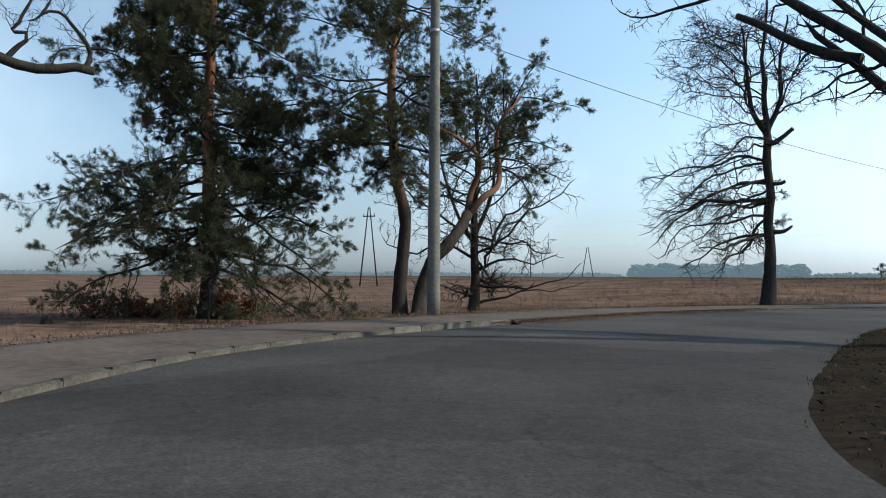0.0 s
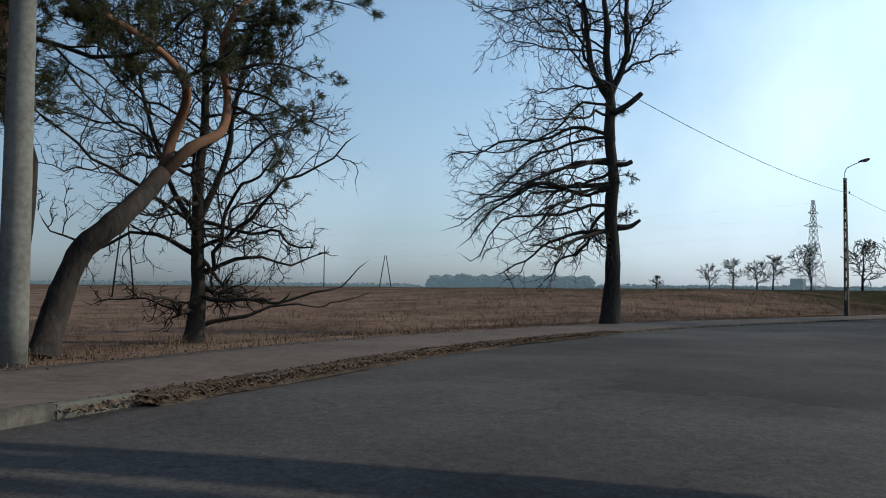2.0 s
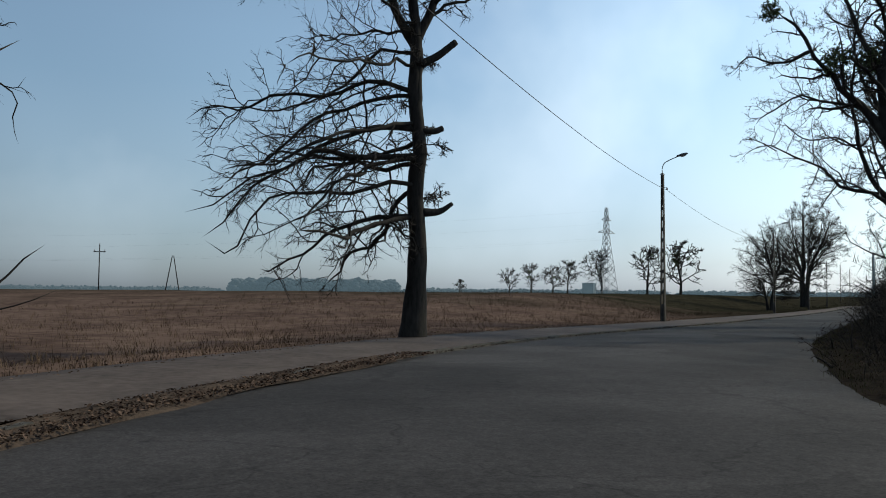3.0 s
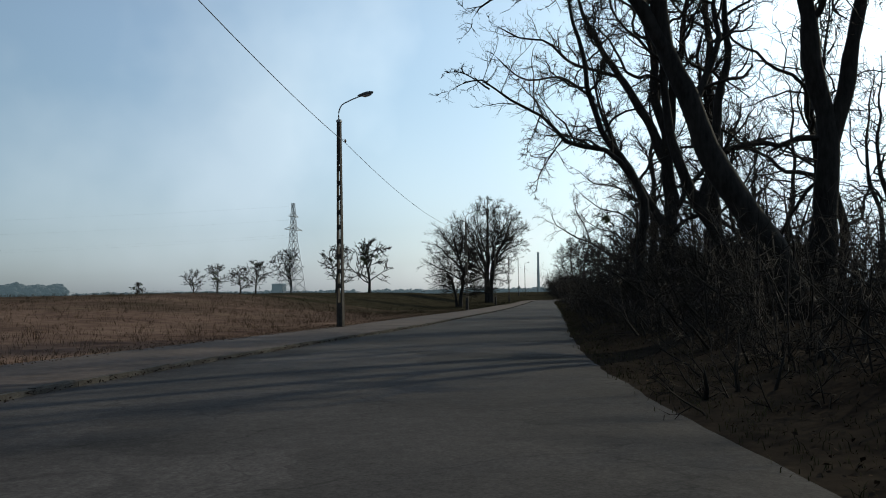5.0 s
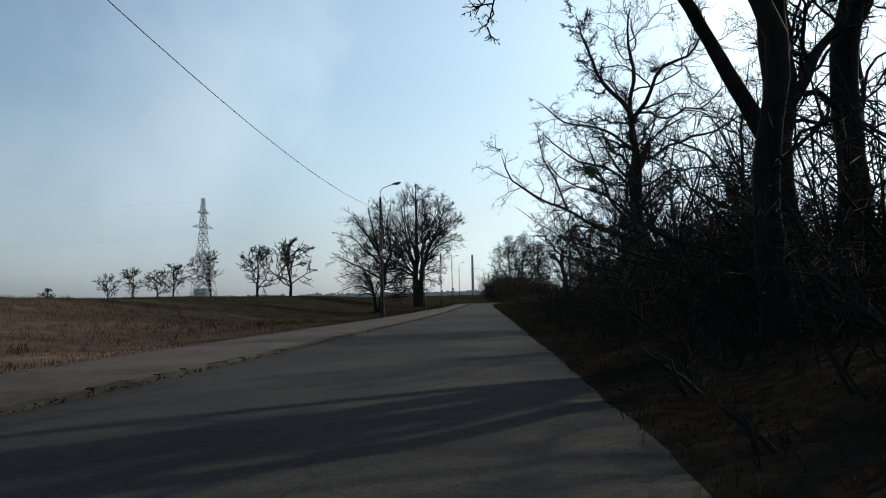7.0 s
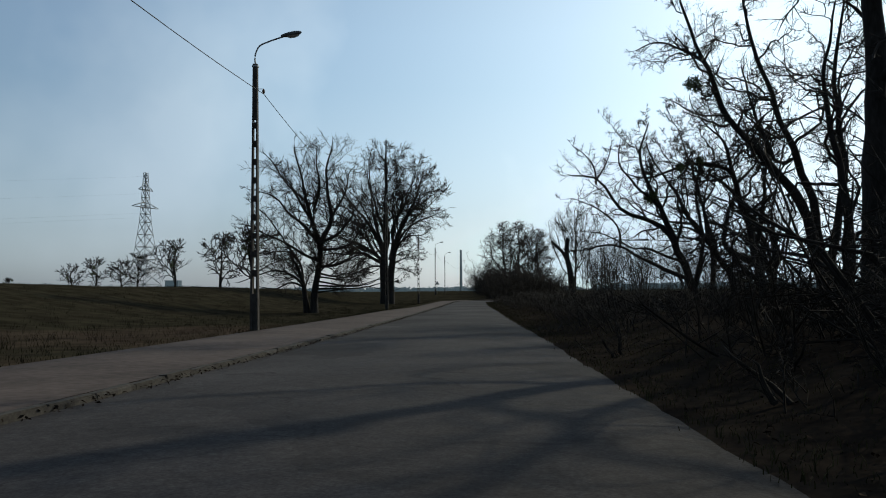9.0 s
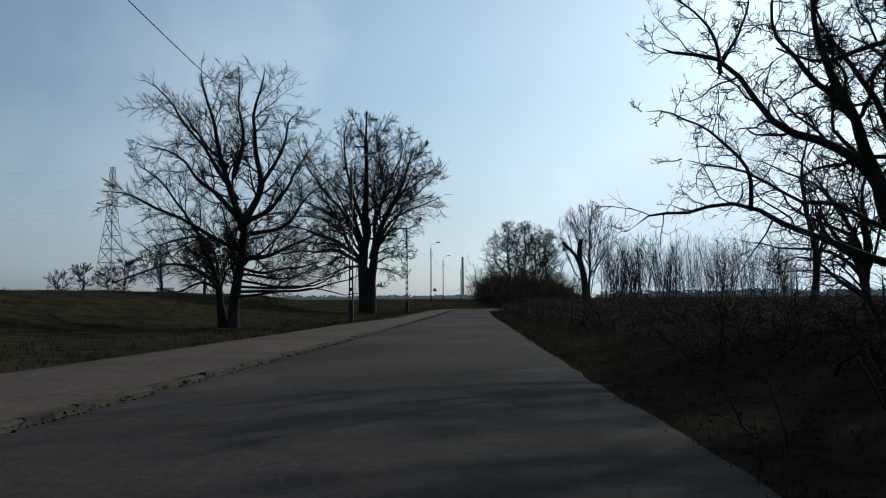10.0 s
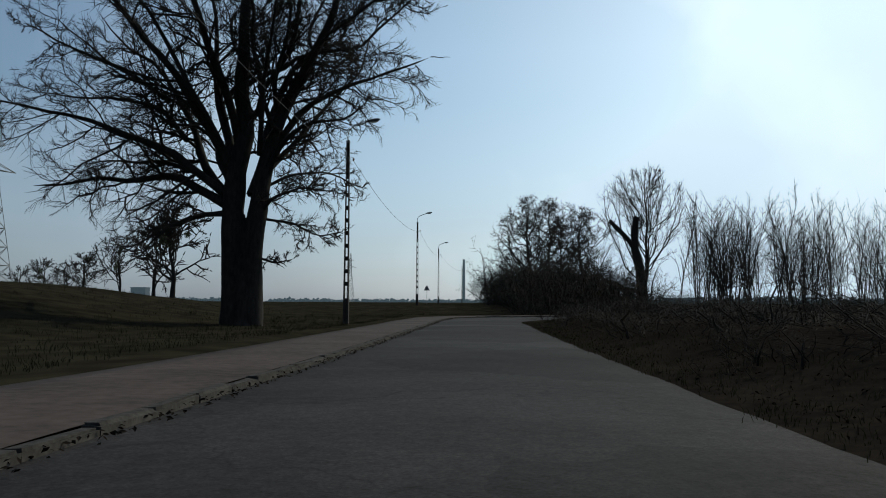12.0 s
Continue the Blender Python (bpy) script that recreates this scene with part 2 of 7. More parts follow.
STEEL = material("galvanised_steel", (0.22, 0.225, 0.23), (0.34, 0.345, 0.35), 0.5, 18.0, 2.0, 0.1, metal=0.6)
LAMP_GREY = material("lamp_housing_grey", (0.10, 0.105, 0.11), (0.17, 0.175, 0.18), 0.55, 12.0, 2.0, 0.1)
LAMP_GLASS = material("lamp_bowl", (0.45, 0.46, 0.46), (0.6, 0.61, 0.6), 0.25, 8.0, 2.0, 0.0)
CABLE = material("cable_black", (0.02, 0.02, 0.02), (0.04, 0.04, 0.04), 0.6, 20.0, 2.0, 0.0)
PORCELAIN = material("insulator_brown", (0.10, 0.05, 0.03), (0.16, 0.08, 0.05), 0.3, 8.0, 2.0, 0.0)
for worn in (ASPHALT, PAVING, KERB):
    worn.node_tree.nodes["Principled BSDF"].inputs["Specular IOR Level"].default_value = 0.07
straw = FIELD.node_tree.nodes["Color Ramp"].color_ramp
straw.elements[1].position = 0.57
straw.elements.new(0.74).color = (0.215, 0.16, 0.115, 1)
two_covers(FIELD, (0.011, 0.0118, 0.0075), (0.030, 0.029, 0.018))
two_covers(DRY_GRASS, (0.012, 0.0135, 0.008), (0.034, 0.035, 0.02))
for dull in (FIELD, DRY_GRASS, LEAF_SOIL, LITTER, SHADED_LITTER, DRIFT, VERGE_GRASS, BROWN_LEAF):
    dull.node_tree.nodes["Principled BSDF"].inputs["Specular IOR Level"].default_value = 0.0
HAZED_BACKDROP = material("hazed_backdrop", (0.03, 0.033, 0.035), (0.05, 0.053, 0.055), 0.95, 0.12, 0.02, 0.0, vary=0.25)
# the far backdrop gets the air's haze as a blue-grey glow of its own
glow = HAZED_BACKDROP.node_tree.nodes["Principled BSDF"]
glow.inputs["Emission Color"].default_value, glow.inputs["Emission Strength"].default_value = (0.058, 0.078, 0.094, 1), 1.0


# ---- mesh helpers ----
class Heap:
    """Gathers vertices and faces of one mesh."""

    def __init__(self):
        self.v, self.q, self.t, self.count = [], [], [], 0

    def add(self, v, quads=None, tris=None):
        v = np.asarray(v, float).reshape(-1, 3)
        if quads is not None and len(quads):
            self.q.append(np.asarray(quads, int).reshape(-1, 4) + self.count)
        if tris is not None and len(tris):
            self.t.append(np.asarray(tris, int).reshape(-1, 3) + self.count)
        self.v.append(v)
        self.count += len(v)

    def tubes(self, P, R, k, pointed=False):
        """Tapered tubes along many lines at once: P (lines, points, 3), R (lines, points), k sides; pointed ends where asked."""
        if not len(P):
            return
        B, n, _ = P.shape
        T = np.gradient(P, axis=1)
        T /= np.linalg.norm(T, axis=2, keepdims=True) + 1e-9
        mean = T.mean(1)
        ref = np.where(np.abs(mean[:, 2:3]) > 0.8, np.array([[1.0, 0.13, 0]]), np.array([[0.1, 0, 1.0]]))[:, None, :]
        U = np.cross(T, ref)
        U /= np.linalg.norm(U, axis=2, keepdims=True) + 1e-9
        V = np.cross(T, U)
        a = np.arange(k) * 2 * np.pi / k
        ring = P[:, :, None, :] + R[:, :, None, None] * (np.cos(a)[:, None] * U[:, :, None, :] + np.sin(a)[:, None] * V[:, :, None, :])
        j, j2 = np.arange(k)[None, None, :], (np.arange(k)[None, None, :] + 1) % k
        if pointed:
            size = (n - 1) * k + 1
            v = np.concatenate([ring[:, :-1].reshape(B, -1, 3), P[:, -1:]], 1)
            i = np.arange(B)[:, None, None] * size + np.arange(n - 2)[None, :, None] * k
            b = np.arange(B)[:, None] * size
            e = b + (n - 2) * k
            self.add(v, np.stack([i + j, i + j2, i + k + j2, i + k + j], -1).reshape(-1, 4), np.stack([e + j[0], e + j2[0], np.broadcast_to(b + size - 1, (B, k))], -1).reshape(-1, 3))
            return
        i = np.arange(B)[:, None, None] * n * k + np.arange(n - 1)[None, :, None] * k
        self.add(ring, np.stack([i + j, i + j2, i + k + j2, i + k + j], -1).reshape(-1, 4))

    def line(self, pts, radii, k=8, cap=True):
        P, R = np.asarray(pts, float)[None], np.asarray(radii, float)[None]
        first = self.count
        self.tubes(P, R, k)
        if cap:
            n = P.shape[1]
            self.add([P[0, 0], P[0, -1]])
            c = self.count - 2
            self.t.append(np.array([[c, first + (j + 1) % k, first + j] for j in range(k)] + [[c + 1, first + (n - 1) * k + j, first + (n - 1) * k + (j + 1) % k] for j in range(k)]))

    def box(self, lo, hi, m=None):
        v = np.array([[(lo, hi)[x][0], (lo, hi)[y][1], (lo, hi)[z][2]] for x in (0, 1) for y in (0, 1) for z in (0, 1)], float)
        if m is not None:
            v = np.array([m @ Vector(p) for p in v])
        self.add(v, [(0, 1, 3, 2), (4, 6, 7, 5), (0, 4, 5, 1), (2, 3, 7, 6), (0, 2, 6, 4), (1, 5, 7, 3)])

    def mesh(self, name, smooth=True):
        me = bpy.data.meshes.new(name)
        v = np.concatenate(self.v) if self.v else np.zeros((0, 3))
        q = np.concatenate(self.q) if self.q else np.zeros((0, 4), int)
        t = np.concatenate(self.t) if self.t else np.zeros((0, 3), int)
        me.vertices.add(len(v))
        me.vertices.foreach_set("co", v.ravel())
        loops = np.concatenate([q.ravel(), t.ravel()])
        me.loops.add(len(loops))
        me.loops.foreach_set("vertex_index", loops.astype(np.int32))
        me.polygons.add(len(q) + len(t))
        me.polygons.foreach_set("loop_start", np.concatenate([np.arange(len(q)) * 4, len(q) * 4 + np.arange(len(t)) * 3]).astype(np.int32))
        me.polygons.foreach_set("use_smooth", np.full(len(q) + len(t), smooth))
        me.update(calc_edges=True)
        me.validate()
        return me


def part(name, heap, mat, parent=None, label="", smooth=True):
    me = heap.mesh(name, smooth) if isinstance(heap, Heap) else heap
    if not me.materials:
        me.materials.append(mat)
    ob = new(name, me)
    if parent:
        ob.parent = parent
    return tagged(ob, label)


def thing(name, place, label, category, group="", turn=0.0):
    ob = new(name)
    ob.empty_display_size = 0.2
    ob.matrix_basis = pose(*place, 0, 0, turn)
    return tagged(ob, label, category, group)


# ---- plan of the road ----
def smooth_line(ctrl, step):
    """A smooth curve through a few control points, at even steps."""
    c = np.array(ctrl, float)
    s = np.concatenate([[0], np.cumsum(np.linalg.norm(np.diff(c, axis=0), axis=1))])
    m = np.gradient(c, s, axis=0)
    u = np.arange(0, s[-1], step)
    i = np.clip(np.searchsorted(s, u, "right") - 1, 0, len(s) - 2)
    h = (s[i + 1] - s[i])[:, None]
    w = ((u - s[i])[:, None]) / h
    return (2 * w**3 - 3 * w**2 + 1) * c[i] + (w**3 - 2 * w**2 + w) * h * m[i] + (-2 * w**3 + 3 * w**2) * c[i + 1] + (w**3 - w**2) * h * m[i + 1]


LEFT = smooth_line([(29.7, -27.1), (5.7, -9.1), (-8.7, 1.2), (-11.9, 4.2), (-14.0, 7.4), (-16.1, 12.2), (-17.6, 16.4), (-19.4, 21.3), (-21.0, 28), (-22.1, 35), (-22.5, 44), (-22.0, 55), (-21.1, 67), (-20.5, 82), (-19.8, 100), (-18.95, 130), (-18.22, 152), (-17.48, 171), (-16.82, 190), (-16.2, 204), (-15.3, 211), (-12.6, 215.4), (-6, 218.6), (10, 222), (40, 227), (130, 240)], 1.0)
RIGHT = smooth_line([(33.3, -22.2), (9.3, -4.2), (-1.6, 3.6), (-4.2, 6.4), (-6.3, 10.0), (-8.4, 14.4), (-11.2, 21), (-13.2, 28.5), (-14.2, 36), (-14.9, 45.5), (-14.95, 55), (-14.6, 69), (-14.05, 92), (-13.6, 110), (-13.2, 130), (-12.85, 148), (-12.5, 175), (-12.0, 192), (-11.4, 202.6), (-9.6, 207.8), (-4.2, 211.6), (10, 215.4), (40, 220.4), (130, 233)], 1.0)


def gap_to(line, x, y):
    """Distance of places from a line, positive on its left side."""
    x, y = np.atleast_1d(x), np.atleast_1d(y)
    best, sign = np.full(x.shape, 1e9), np.ones(x.shape)
    for a, b in zip(line[:-3:3], line[3::3]):
        d = b - a
        w = np.clip(((x - a[0]) * d[0] + (y - a[1]) * d[1]) / (d @ d), 0, 1)
        dx, dy = x - a[0] - w * d[0], y - a[1] - w * d[1]
        r = np.hypot(dx, dy)
        near = r < best
        best[near] = r[near]
        sign[near] = np.sign(d[0] * dy - d[1] * dx)[near]
    return best * np.where(sign == 0, 1, sign)


def ease(v):
    v = np.clip(v, 0, 1)
    return v * v * (3 - 2 * v)


PATH_WIDE = 3.2


def path_wide(y):
    """The footpath narrows along the straight."""
    return PATH_WIDE - 1.0 * ease((np.asarray(y, float) - 147) / 19)


FALL_Y = [-40, 5, 12, 20, 36, 46, 55, 87, 100, 117, 141, 156, 194, 244, 300, 600]
FALL_Z = [0.06, 0.06, 0.03, -0.1, -0.27, -0.40, -0.46, -0.68, -0.78, -0.93, -1.05, -1.06, -1.04, -0.85, -0.5, 0.3]
FALL_X = np.arange(-40, 600, 2.0)
FALL = np.convolve(np.interp(np.arange(-60, 620, 2.0), FALL_Y, FALL_Z), np.hanning(23)[1:-1] / np.hanning(23).sum(), "valid")


def fall(y):
    """Height of the road, which runs gently downhill after the bend."""
    return np.interp(np.asarray(y, float), FALL_X, FALL)


def field_z(x, y):
    """Height of the field beside the road: low at the bend, a broad swell further along, flat far out."""
    swell = -0.5 + 1.65 * ease((y - 38) / 62) * (1 - 0.8 * ease((y - 200) / 32))
    far = ease((np.hypot(x + 20, y - 60) - 150) / 250)
    return (swell * (1 - far) + 0.9 * far) - (fall(y) + 0.07)


def ground_z(x, y):
    """Height of the open ground: under the road, the field beyond the footpath, the bank on the other side."""
    x, y = np.atleast_1d(np.asarray(x, float)), np.atleast_1d(np.asarray(y, float))
    l, r, wide = gap_to(LEFT, x, y), -gap_to(RIGHT, x, y), path_wide(y)
    rough = 0.03 * np.sin(x * 0.9 + 1.3 * np.sin(y * 0.31)) * np.sin(y * 0.7 + x * 0.2) + 0.08 * np.sin(x * 0.21 + 2) * np.sin(y * 0.17)
    field = 0.07 + field_z(x, y) * ease((l - wide - 0.3 - 5.0 * ease((y - 60) / 60)) / (6.0 + 12.0 * ease((y - 38) / 40))) + rough * ease((l - wide) / 2.0)
    bank = -0.03 + 0.55 * ease((r - 0.4) / 3.5) + rough * ease(r / 2.0)
    return fall(y) + np.where(l > wide, field, np.where(r > 0.05, bank, -0.12))


def ground_at(x, y):
    return float(ground_z(x, y)[0])


def ribbon(line, offsets, heights, step=1):
    """A strip along a line, with its cross-section as offsets to the left and heights."""
    p = line[::step]
    d = np.gradient(p, axis=0)
    nrm = np.stack([-d[:, 1], d[:, 0]], 1) / np.linalg.norm(d, axis=1, keepdims=True)
    o = offsets(p[:, 1]) if callable(offsets) else np.array([offsets], float)
    xy = p[:, None, :] + o[..., None] * nrm[:, None, :]
    z = np.array(heights, float)[None, :] + fall(xy[..., 1])
    v = np.concatenate([xy, z[..., None]], -1)
    n, k = v.shape[:2]
    i = np.arange(n - 1)[:, None] * k + np.arange(k - 1)[None, :]
    h = Heap()
    h.add(v, np.stack([i, i + k, i + k + 1, i + 1], -1).reshape(-1, 4)[:, ::-1])
    return h


# ---- ground, road, footpath ----
def axis(lo, hi, step, far, grow):
    mid = list(np.arange(lo, hi + 0.01, step))
    a, b, s = lo, hi, step
    left, right = [], []
    while b < far:
        s *= grow
        a, b = a - s, b + s
        left.append(a), right.append(b)
    return np.array(left[::-1] + mid + right)


gx, gy = axis(-60, 24, 0.8, 3200, 1.22), axis(-34, 330, 1.6, 3200, 1.22)
X, Y = np.meshgrid(gx, gy, indexing="ij")
Z = ground_z(X.ravel(), Y.ravel()).reshape(X.shape)
beside = -gap_to(RIGHT, X.ravel(), Y.ravel()).reshape(X.shape)
Z = Z - 0.25 * ease((beside - 0.3) / 0.7) * (1 - ease((beside - 20) / 9))
ii = (np.arange(len(gx) - 1)[:, None] * len(gy) + np.arange(len(gy) - 1)[None, :])
heap = Heap()
heap.add(np.stack([X, Y, Z], -1), np.stack([ii, ii + len(gy), ii + len(gy) + 1, ii + 1], -1).reshape(-1, 4))
tagged(part("ground", heap, FIELD), "flat field of withered brown grass reaching the horizon", "ground", kind="structure")

# road between its two edges, slightly cambered
m = min(len(LEFT), len(RIGHT)) * 2
def resample(line, count):
    s = np.concatenate([[0], np.cumsum(np.linalg.norm(np.diff(line, axis=0), axis=1))])
    u = np.linspace(0, s[-1], count)
    return np.stack([np.interp(u, s, line[:, 0]), np.interp(u, s, line[:, 1])], 1)
A, Bq = resample(LEFT, m), resample(RIGHT, m)
w = np.linspace(0, 1, 13)
xy = A[:, None, :] * (1 - w)[None, :, None] + Bq[:, None, :] * w[None, :, None]
crumble = np.random.RandomState(5).normal(0, 0.05, m)
xy[:, -1, :] += (np.convolve(crumble, np.ones(3) / 3, "same"))[:, None] * np.array([[1.0, 0.3]])
zz = 0.035 * (1 - (2 * w - 1) ** 2)[None, :] + np.zeros((m, 1))
zz[:, -1] = -0.02
zz = zz + fall(xy[..., 1])
i = np.arange(m - 1)[:, None] * 13 + np.arange(12)[None, :]
heap = Heap()
heap.add(np.concatenate([xy, zz[..., None]], -1), np.stack([i, i + 1, i + 14, i + 13], -1).reshape(-1, 4)[:, ::-1])
tagged(part("road", heap, ASPHALT), "worn grey patched asphalt road bending into a straight", "road", kind="structure")
tagged(part("pavement", ribbon(LEFT, lambda y: 0.14 + np.outer(path_wide(y) - 0.14, (0, 0.15, 0.48, 0.8, 1.0, 1.04)), (0.075, 0.085, 0.10, 0.10, 0.09, -0.05)), PAVING), "sandy grey paved footpath beside the road", "pavement", kind="structure")


# ---- trees ----
def unit(v):
    return v / (np.linalg.norm(v, axis=-1, keepdims=True) + 1e-9)


def wander(rs, start, way, length, n, wob, lift, hold=0.3):
    """Crooked lines from their starts: wob is how much they bend at each step, lift pulls them up or down, hold keeps their course."""
    B = len(start)
    P = np.zeros((B, n, 3))
    P[:, 0], d = start, unit(way)
    course = d
    step = (length / (n - 1))[:, None]
    up = np.array([0, 0, 1.0])
    for k in range(1, n):
        course = unit(course + lift * up)
        d = unit(d * (1 - hold) + course * hold + rs.normal(0, wob, (B, 3)) + lift * up)
        P[:, k] = P[:, k - 1] + d * step
    return P


def taper(r0, n, end):
    s = np.linspace(0, 1, n)
    return r0[:, None] * ((1 - s) ** 0.85 * (1 - end) + end)[None, :]


def sprout(rs, P, R, count, t0, t1, ang, ratio, n, wob, lift, shrink=0.62, end=0.25, rmin=0.004, lean=None, falloff=0.5, tip=False):
    """Side shoots on every line of P: where, at which angles (degrees) and how long, as a share of the parent's length."""
    B, m, _ = P.shape
    t = t0 + (t1 - t0) * (np.arange(count)[None, :] + rs.rand(B, count)) / count
    if tip:
        t[:, -1] = 1.0
    f = np.clip(t * (m - 1), 0, m - 1.001)
    i, w = f.astype(int), (f - f.astype(int))[..., None]
    b = np.arange(B)[:, None]
    start = P[b, i] * (1 - w) + P[b, i + 1] * w
    tan = unit(P[b, i + 1] - P[b, i])
    rad = R[b, i] * (1 - w[..., 0]) + R[b, i + 1] * w[..., 0]
    length = np.linalg.norm(np.diff(P, axis=1), axis=2).sum(1)[:, None]
    L = length * ratio * (1 - falloff * t) * rs.uniform(0.6, 1.3, t.shape)
    side = unit(np.cross(tan, rs.normal(0, 1, tan.shape)))
    a = np.radians(rs.uniform(ang[0], ang[1], t.shape))[..., None]
    if tip:
        a[:, -1] *= 0.3
        L[:, -1] *= 0.65
    way = np.cos(a) * tan + np.sin(a) * side
    if lean is not None:
        way = way + np.array(lean)
    start, way, L, rad = start.reshape(-1, 3), way.reshape(-1, 3), L.ravel(), rad.ravel()
    Q = wander(rs, start, way, L, n, wob, lift)
    return Q, taper(np.maximum(rad * shrink, rmin), n, end)


def stem_line(ctrl, n):
    c = np.array(ctrl, float)
    s = np.concatenate([[0], np.cumsum(np.linalg.norm(np.diff(c, axis=0), axis=1))])
    m = np.gradient(c, s, axis=0)
    u = np.linspace(0, s[-1], n)
    i = np.clip(np.searchsorted(s, u, "right") - 1, 0, len(s) - 2)
    h = (s[i + 1] - s[i])[:, None]
    w = ((u - s[i])[:, None]) / h
    return (2 * w**3 - 3 * w**2 + 1) * c[i] + (w**3 - 2 * w**2 + w) * h * m[i] + (-2 * w**3 + 3 * w**2) * c[i + 1] + (w**3 - w**2) * h * m[i + 1]


def stem(heap, ctrl, r0, r1, n=26, k=12, flare=0.0, seed=0, bend=0.0):
    """A trunk with uneven girth and, where asked, a flared foot. Returns its line and radii."""
    rs = np.random.RandomState(seed)
    P = crook(np.random.RandomState(seed + 500), stem_line(ctrl, n)[None], bend)[0]
    s = np.linspace(0, 1, n)
    R = r0 + (r1 - r0) * s**0.9
    R = R * (1 + rs.normal(0, 0.05, n)) * (1 + flare * np.exp(-s * n * 0.75))
    heap.tubes(P[None], R[None], k)
    return P[None], R[None]


def crook(rs, P, amount):
    """Bends lines to and fro, more towards their ends."""
    B, n, _ = P.shape
    long = np.linalg.norm(np.diff(P, axis=1), axis=2).sum(1)[:, None, None]
    kink = rs.normal(0, 1, (B, n, 3))
    kink[:, 1:-1] = 0.6 * kink[:, 1:-1] + 0.35 * (kink[:, :-2] + kink[:, 2:])
    return P + kink * long * amount * np.minimum(np.linspace(0, 2.2, n), 1)[None, :, None]


def within(rs, P, crown, grow=False):
    """Draws lines in to a rounded crown (centre, radii), or, with grow, makes them reach its outside."""
    if crown is None:
        return P
    c, r = np.array(crown[0], float), np.array(crown[1], float)
    s = P[:, 0]
    a, b = (s - c) / r, (P[:, -1] - s) / r
    A, B, C = (b * b).sum(1) + 1e-9, 2 * (a * b).sum(1), (a * a).sum(1) - 1
    disc = B * B - 4 * A * C
    f = np.where(disc > 0, (-B + np.sqrt(np.maximum(disc, 0))) / (2 * A), 0.35)
    f = np.clip(f * rs.uniform(0.8, 1.02, len(f)), 0.3, 2.4) if grow else np.clip(f * rs.uniform(0.9, 1.3, len(f)), 0.45, 1.0)
    return s[:, None] + (P - s[:, None]) * f[:, None, None]


def twigs(rs, heap, P, R, levels, sides=(4, 3, 3), crown=None):
    """Successive generations of shoots; returns the last one."""
    for g, spec in enumerate(levels):
        P, R = sprout(rs, P, R, **spec)
        if crown:
            inside = (((P[:, 0] - np.array(crown[0])) / np.array(crown[1])) ** 2).sum(1) < (1.06 if g == len(levels) - 1 else 0.84)
            P, R = within(rs, P[inside], crown), R[inside]
        heap.tubes(P, R, sides[min(g, len(sides) - 1)], True)
    return P, R


def limb_parts(tree, P, R, k, mat, label=""):
    for p, r in zip(P, R):
        h = Heap()
        h.tubes(p[None], r[None], k, True)
        part("limb", h, mat, tree, label)


OAK_LEVELS = [
    dict(count=8, t0=0.15, t1=1.0, ang=(30, 80), ratio=0.46, n=7, wob=0.3, lift=0.02, tip=True, shrink=0.5, rmin=0.02),
    dict(count=6, t0=0.12, t1=1.0, ang=(30, 80), ratio=0.52, n=4, wob=0.42, lift=0.015, tip=True, shrink=0.6, rmin=0.015),
    dict(count=5, t0=0.1, t1=1.0, ang=(20, 65), ratio=0.6, n=2, wob=0.3, lift=0.0, tip=True, shrink=0.7, rmin=0.0068),
]


def bare_tree(name, place, stems, label, limb, levels=OAK_LEVELS, seed=1, bark=None, group="", turn=0.0, category="tree", extra=(), stubs=(), crown=None, bend=0.004, kink=0.022):
    """A leafless tree: stems as (control points, foot radius, top radius, flare), limbs sprouting from them, then finer shoots."""
    rs = np.random.RandomState(seed)
    bark = bark or BARK
    tree = thing(name, place, label, category, group, turn)
    trunk, top = Heap(), Heap()
    LP, LR = [], []
    for k, (ctrl, r0, r1, flare) in enumerate(stems):
        P, R = stem(trunk, ctrl, r0, r1, flare=flare, seed=seed + k, bend=bend)
        spec = limb[k] if isinstance(limb, list) else limb
        if spec:
            p, r = sprout(rs, P, R, **spec)
            p = crook(rs, p, 0.012)
            LP.append(within(rs, p, crown, spec["ratio"] > 0.25)), LR.append(r)
    for ctrl, r0, r1 in extra:
        h = Heap()
        P, R = stem(h, ctrl, r0, r1, n=LP[0].shape[1] if LP else 10, k=7, seed=seed + 31)
        P = crook(rs, P, kink)
        LP.append(P), LR.append(R)
    for ctrl, r0, r1 in stubs:
        h = Heap()
        h.line(stem_line(ctrl, 14), np.linspace(r0, r1, 14), 8)
        part("stub", h, bark, tree, "sawn-off limb stub")
    part("trunk", trunk, bark, tree)
    P, R = np.concatenate(LP), np.concatenate(LR)
    limb_parts(tree, P, R, 7, bark)
    twigs(rs, top, P, R, levels, crown=crown)
    part("crown", top, TWIG, tree, "dense bare twigs")
    return tree


def needle_tufts(rs, heap, at, way, count=16, length=0.2, wide=0.02):
    """Tufts of needles at the given shoot ends."""
    B = len(at)
    d = unit(way[:, None, :] * 0.7 + rs.normal(0, 0.75, (B, count, 3)))
    a = at[:, None, :] + rs.normal(0, 0.03, (B, count, 3))
    L = length * rs.uniform(0.6, 1.15, (B, count, 1))
    s = unit(np.cross(d, rs.normal(0, 1, d.shape))) * wide
    v = np.stack([a - s * 0.6, a + s * 0.6, a + d * L], 2)
    n = B * count
    heap.add(v, None, np.arange(n * 3).reshape(n, 3))


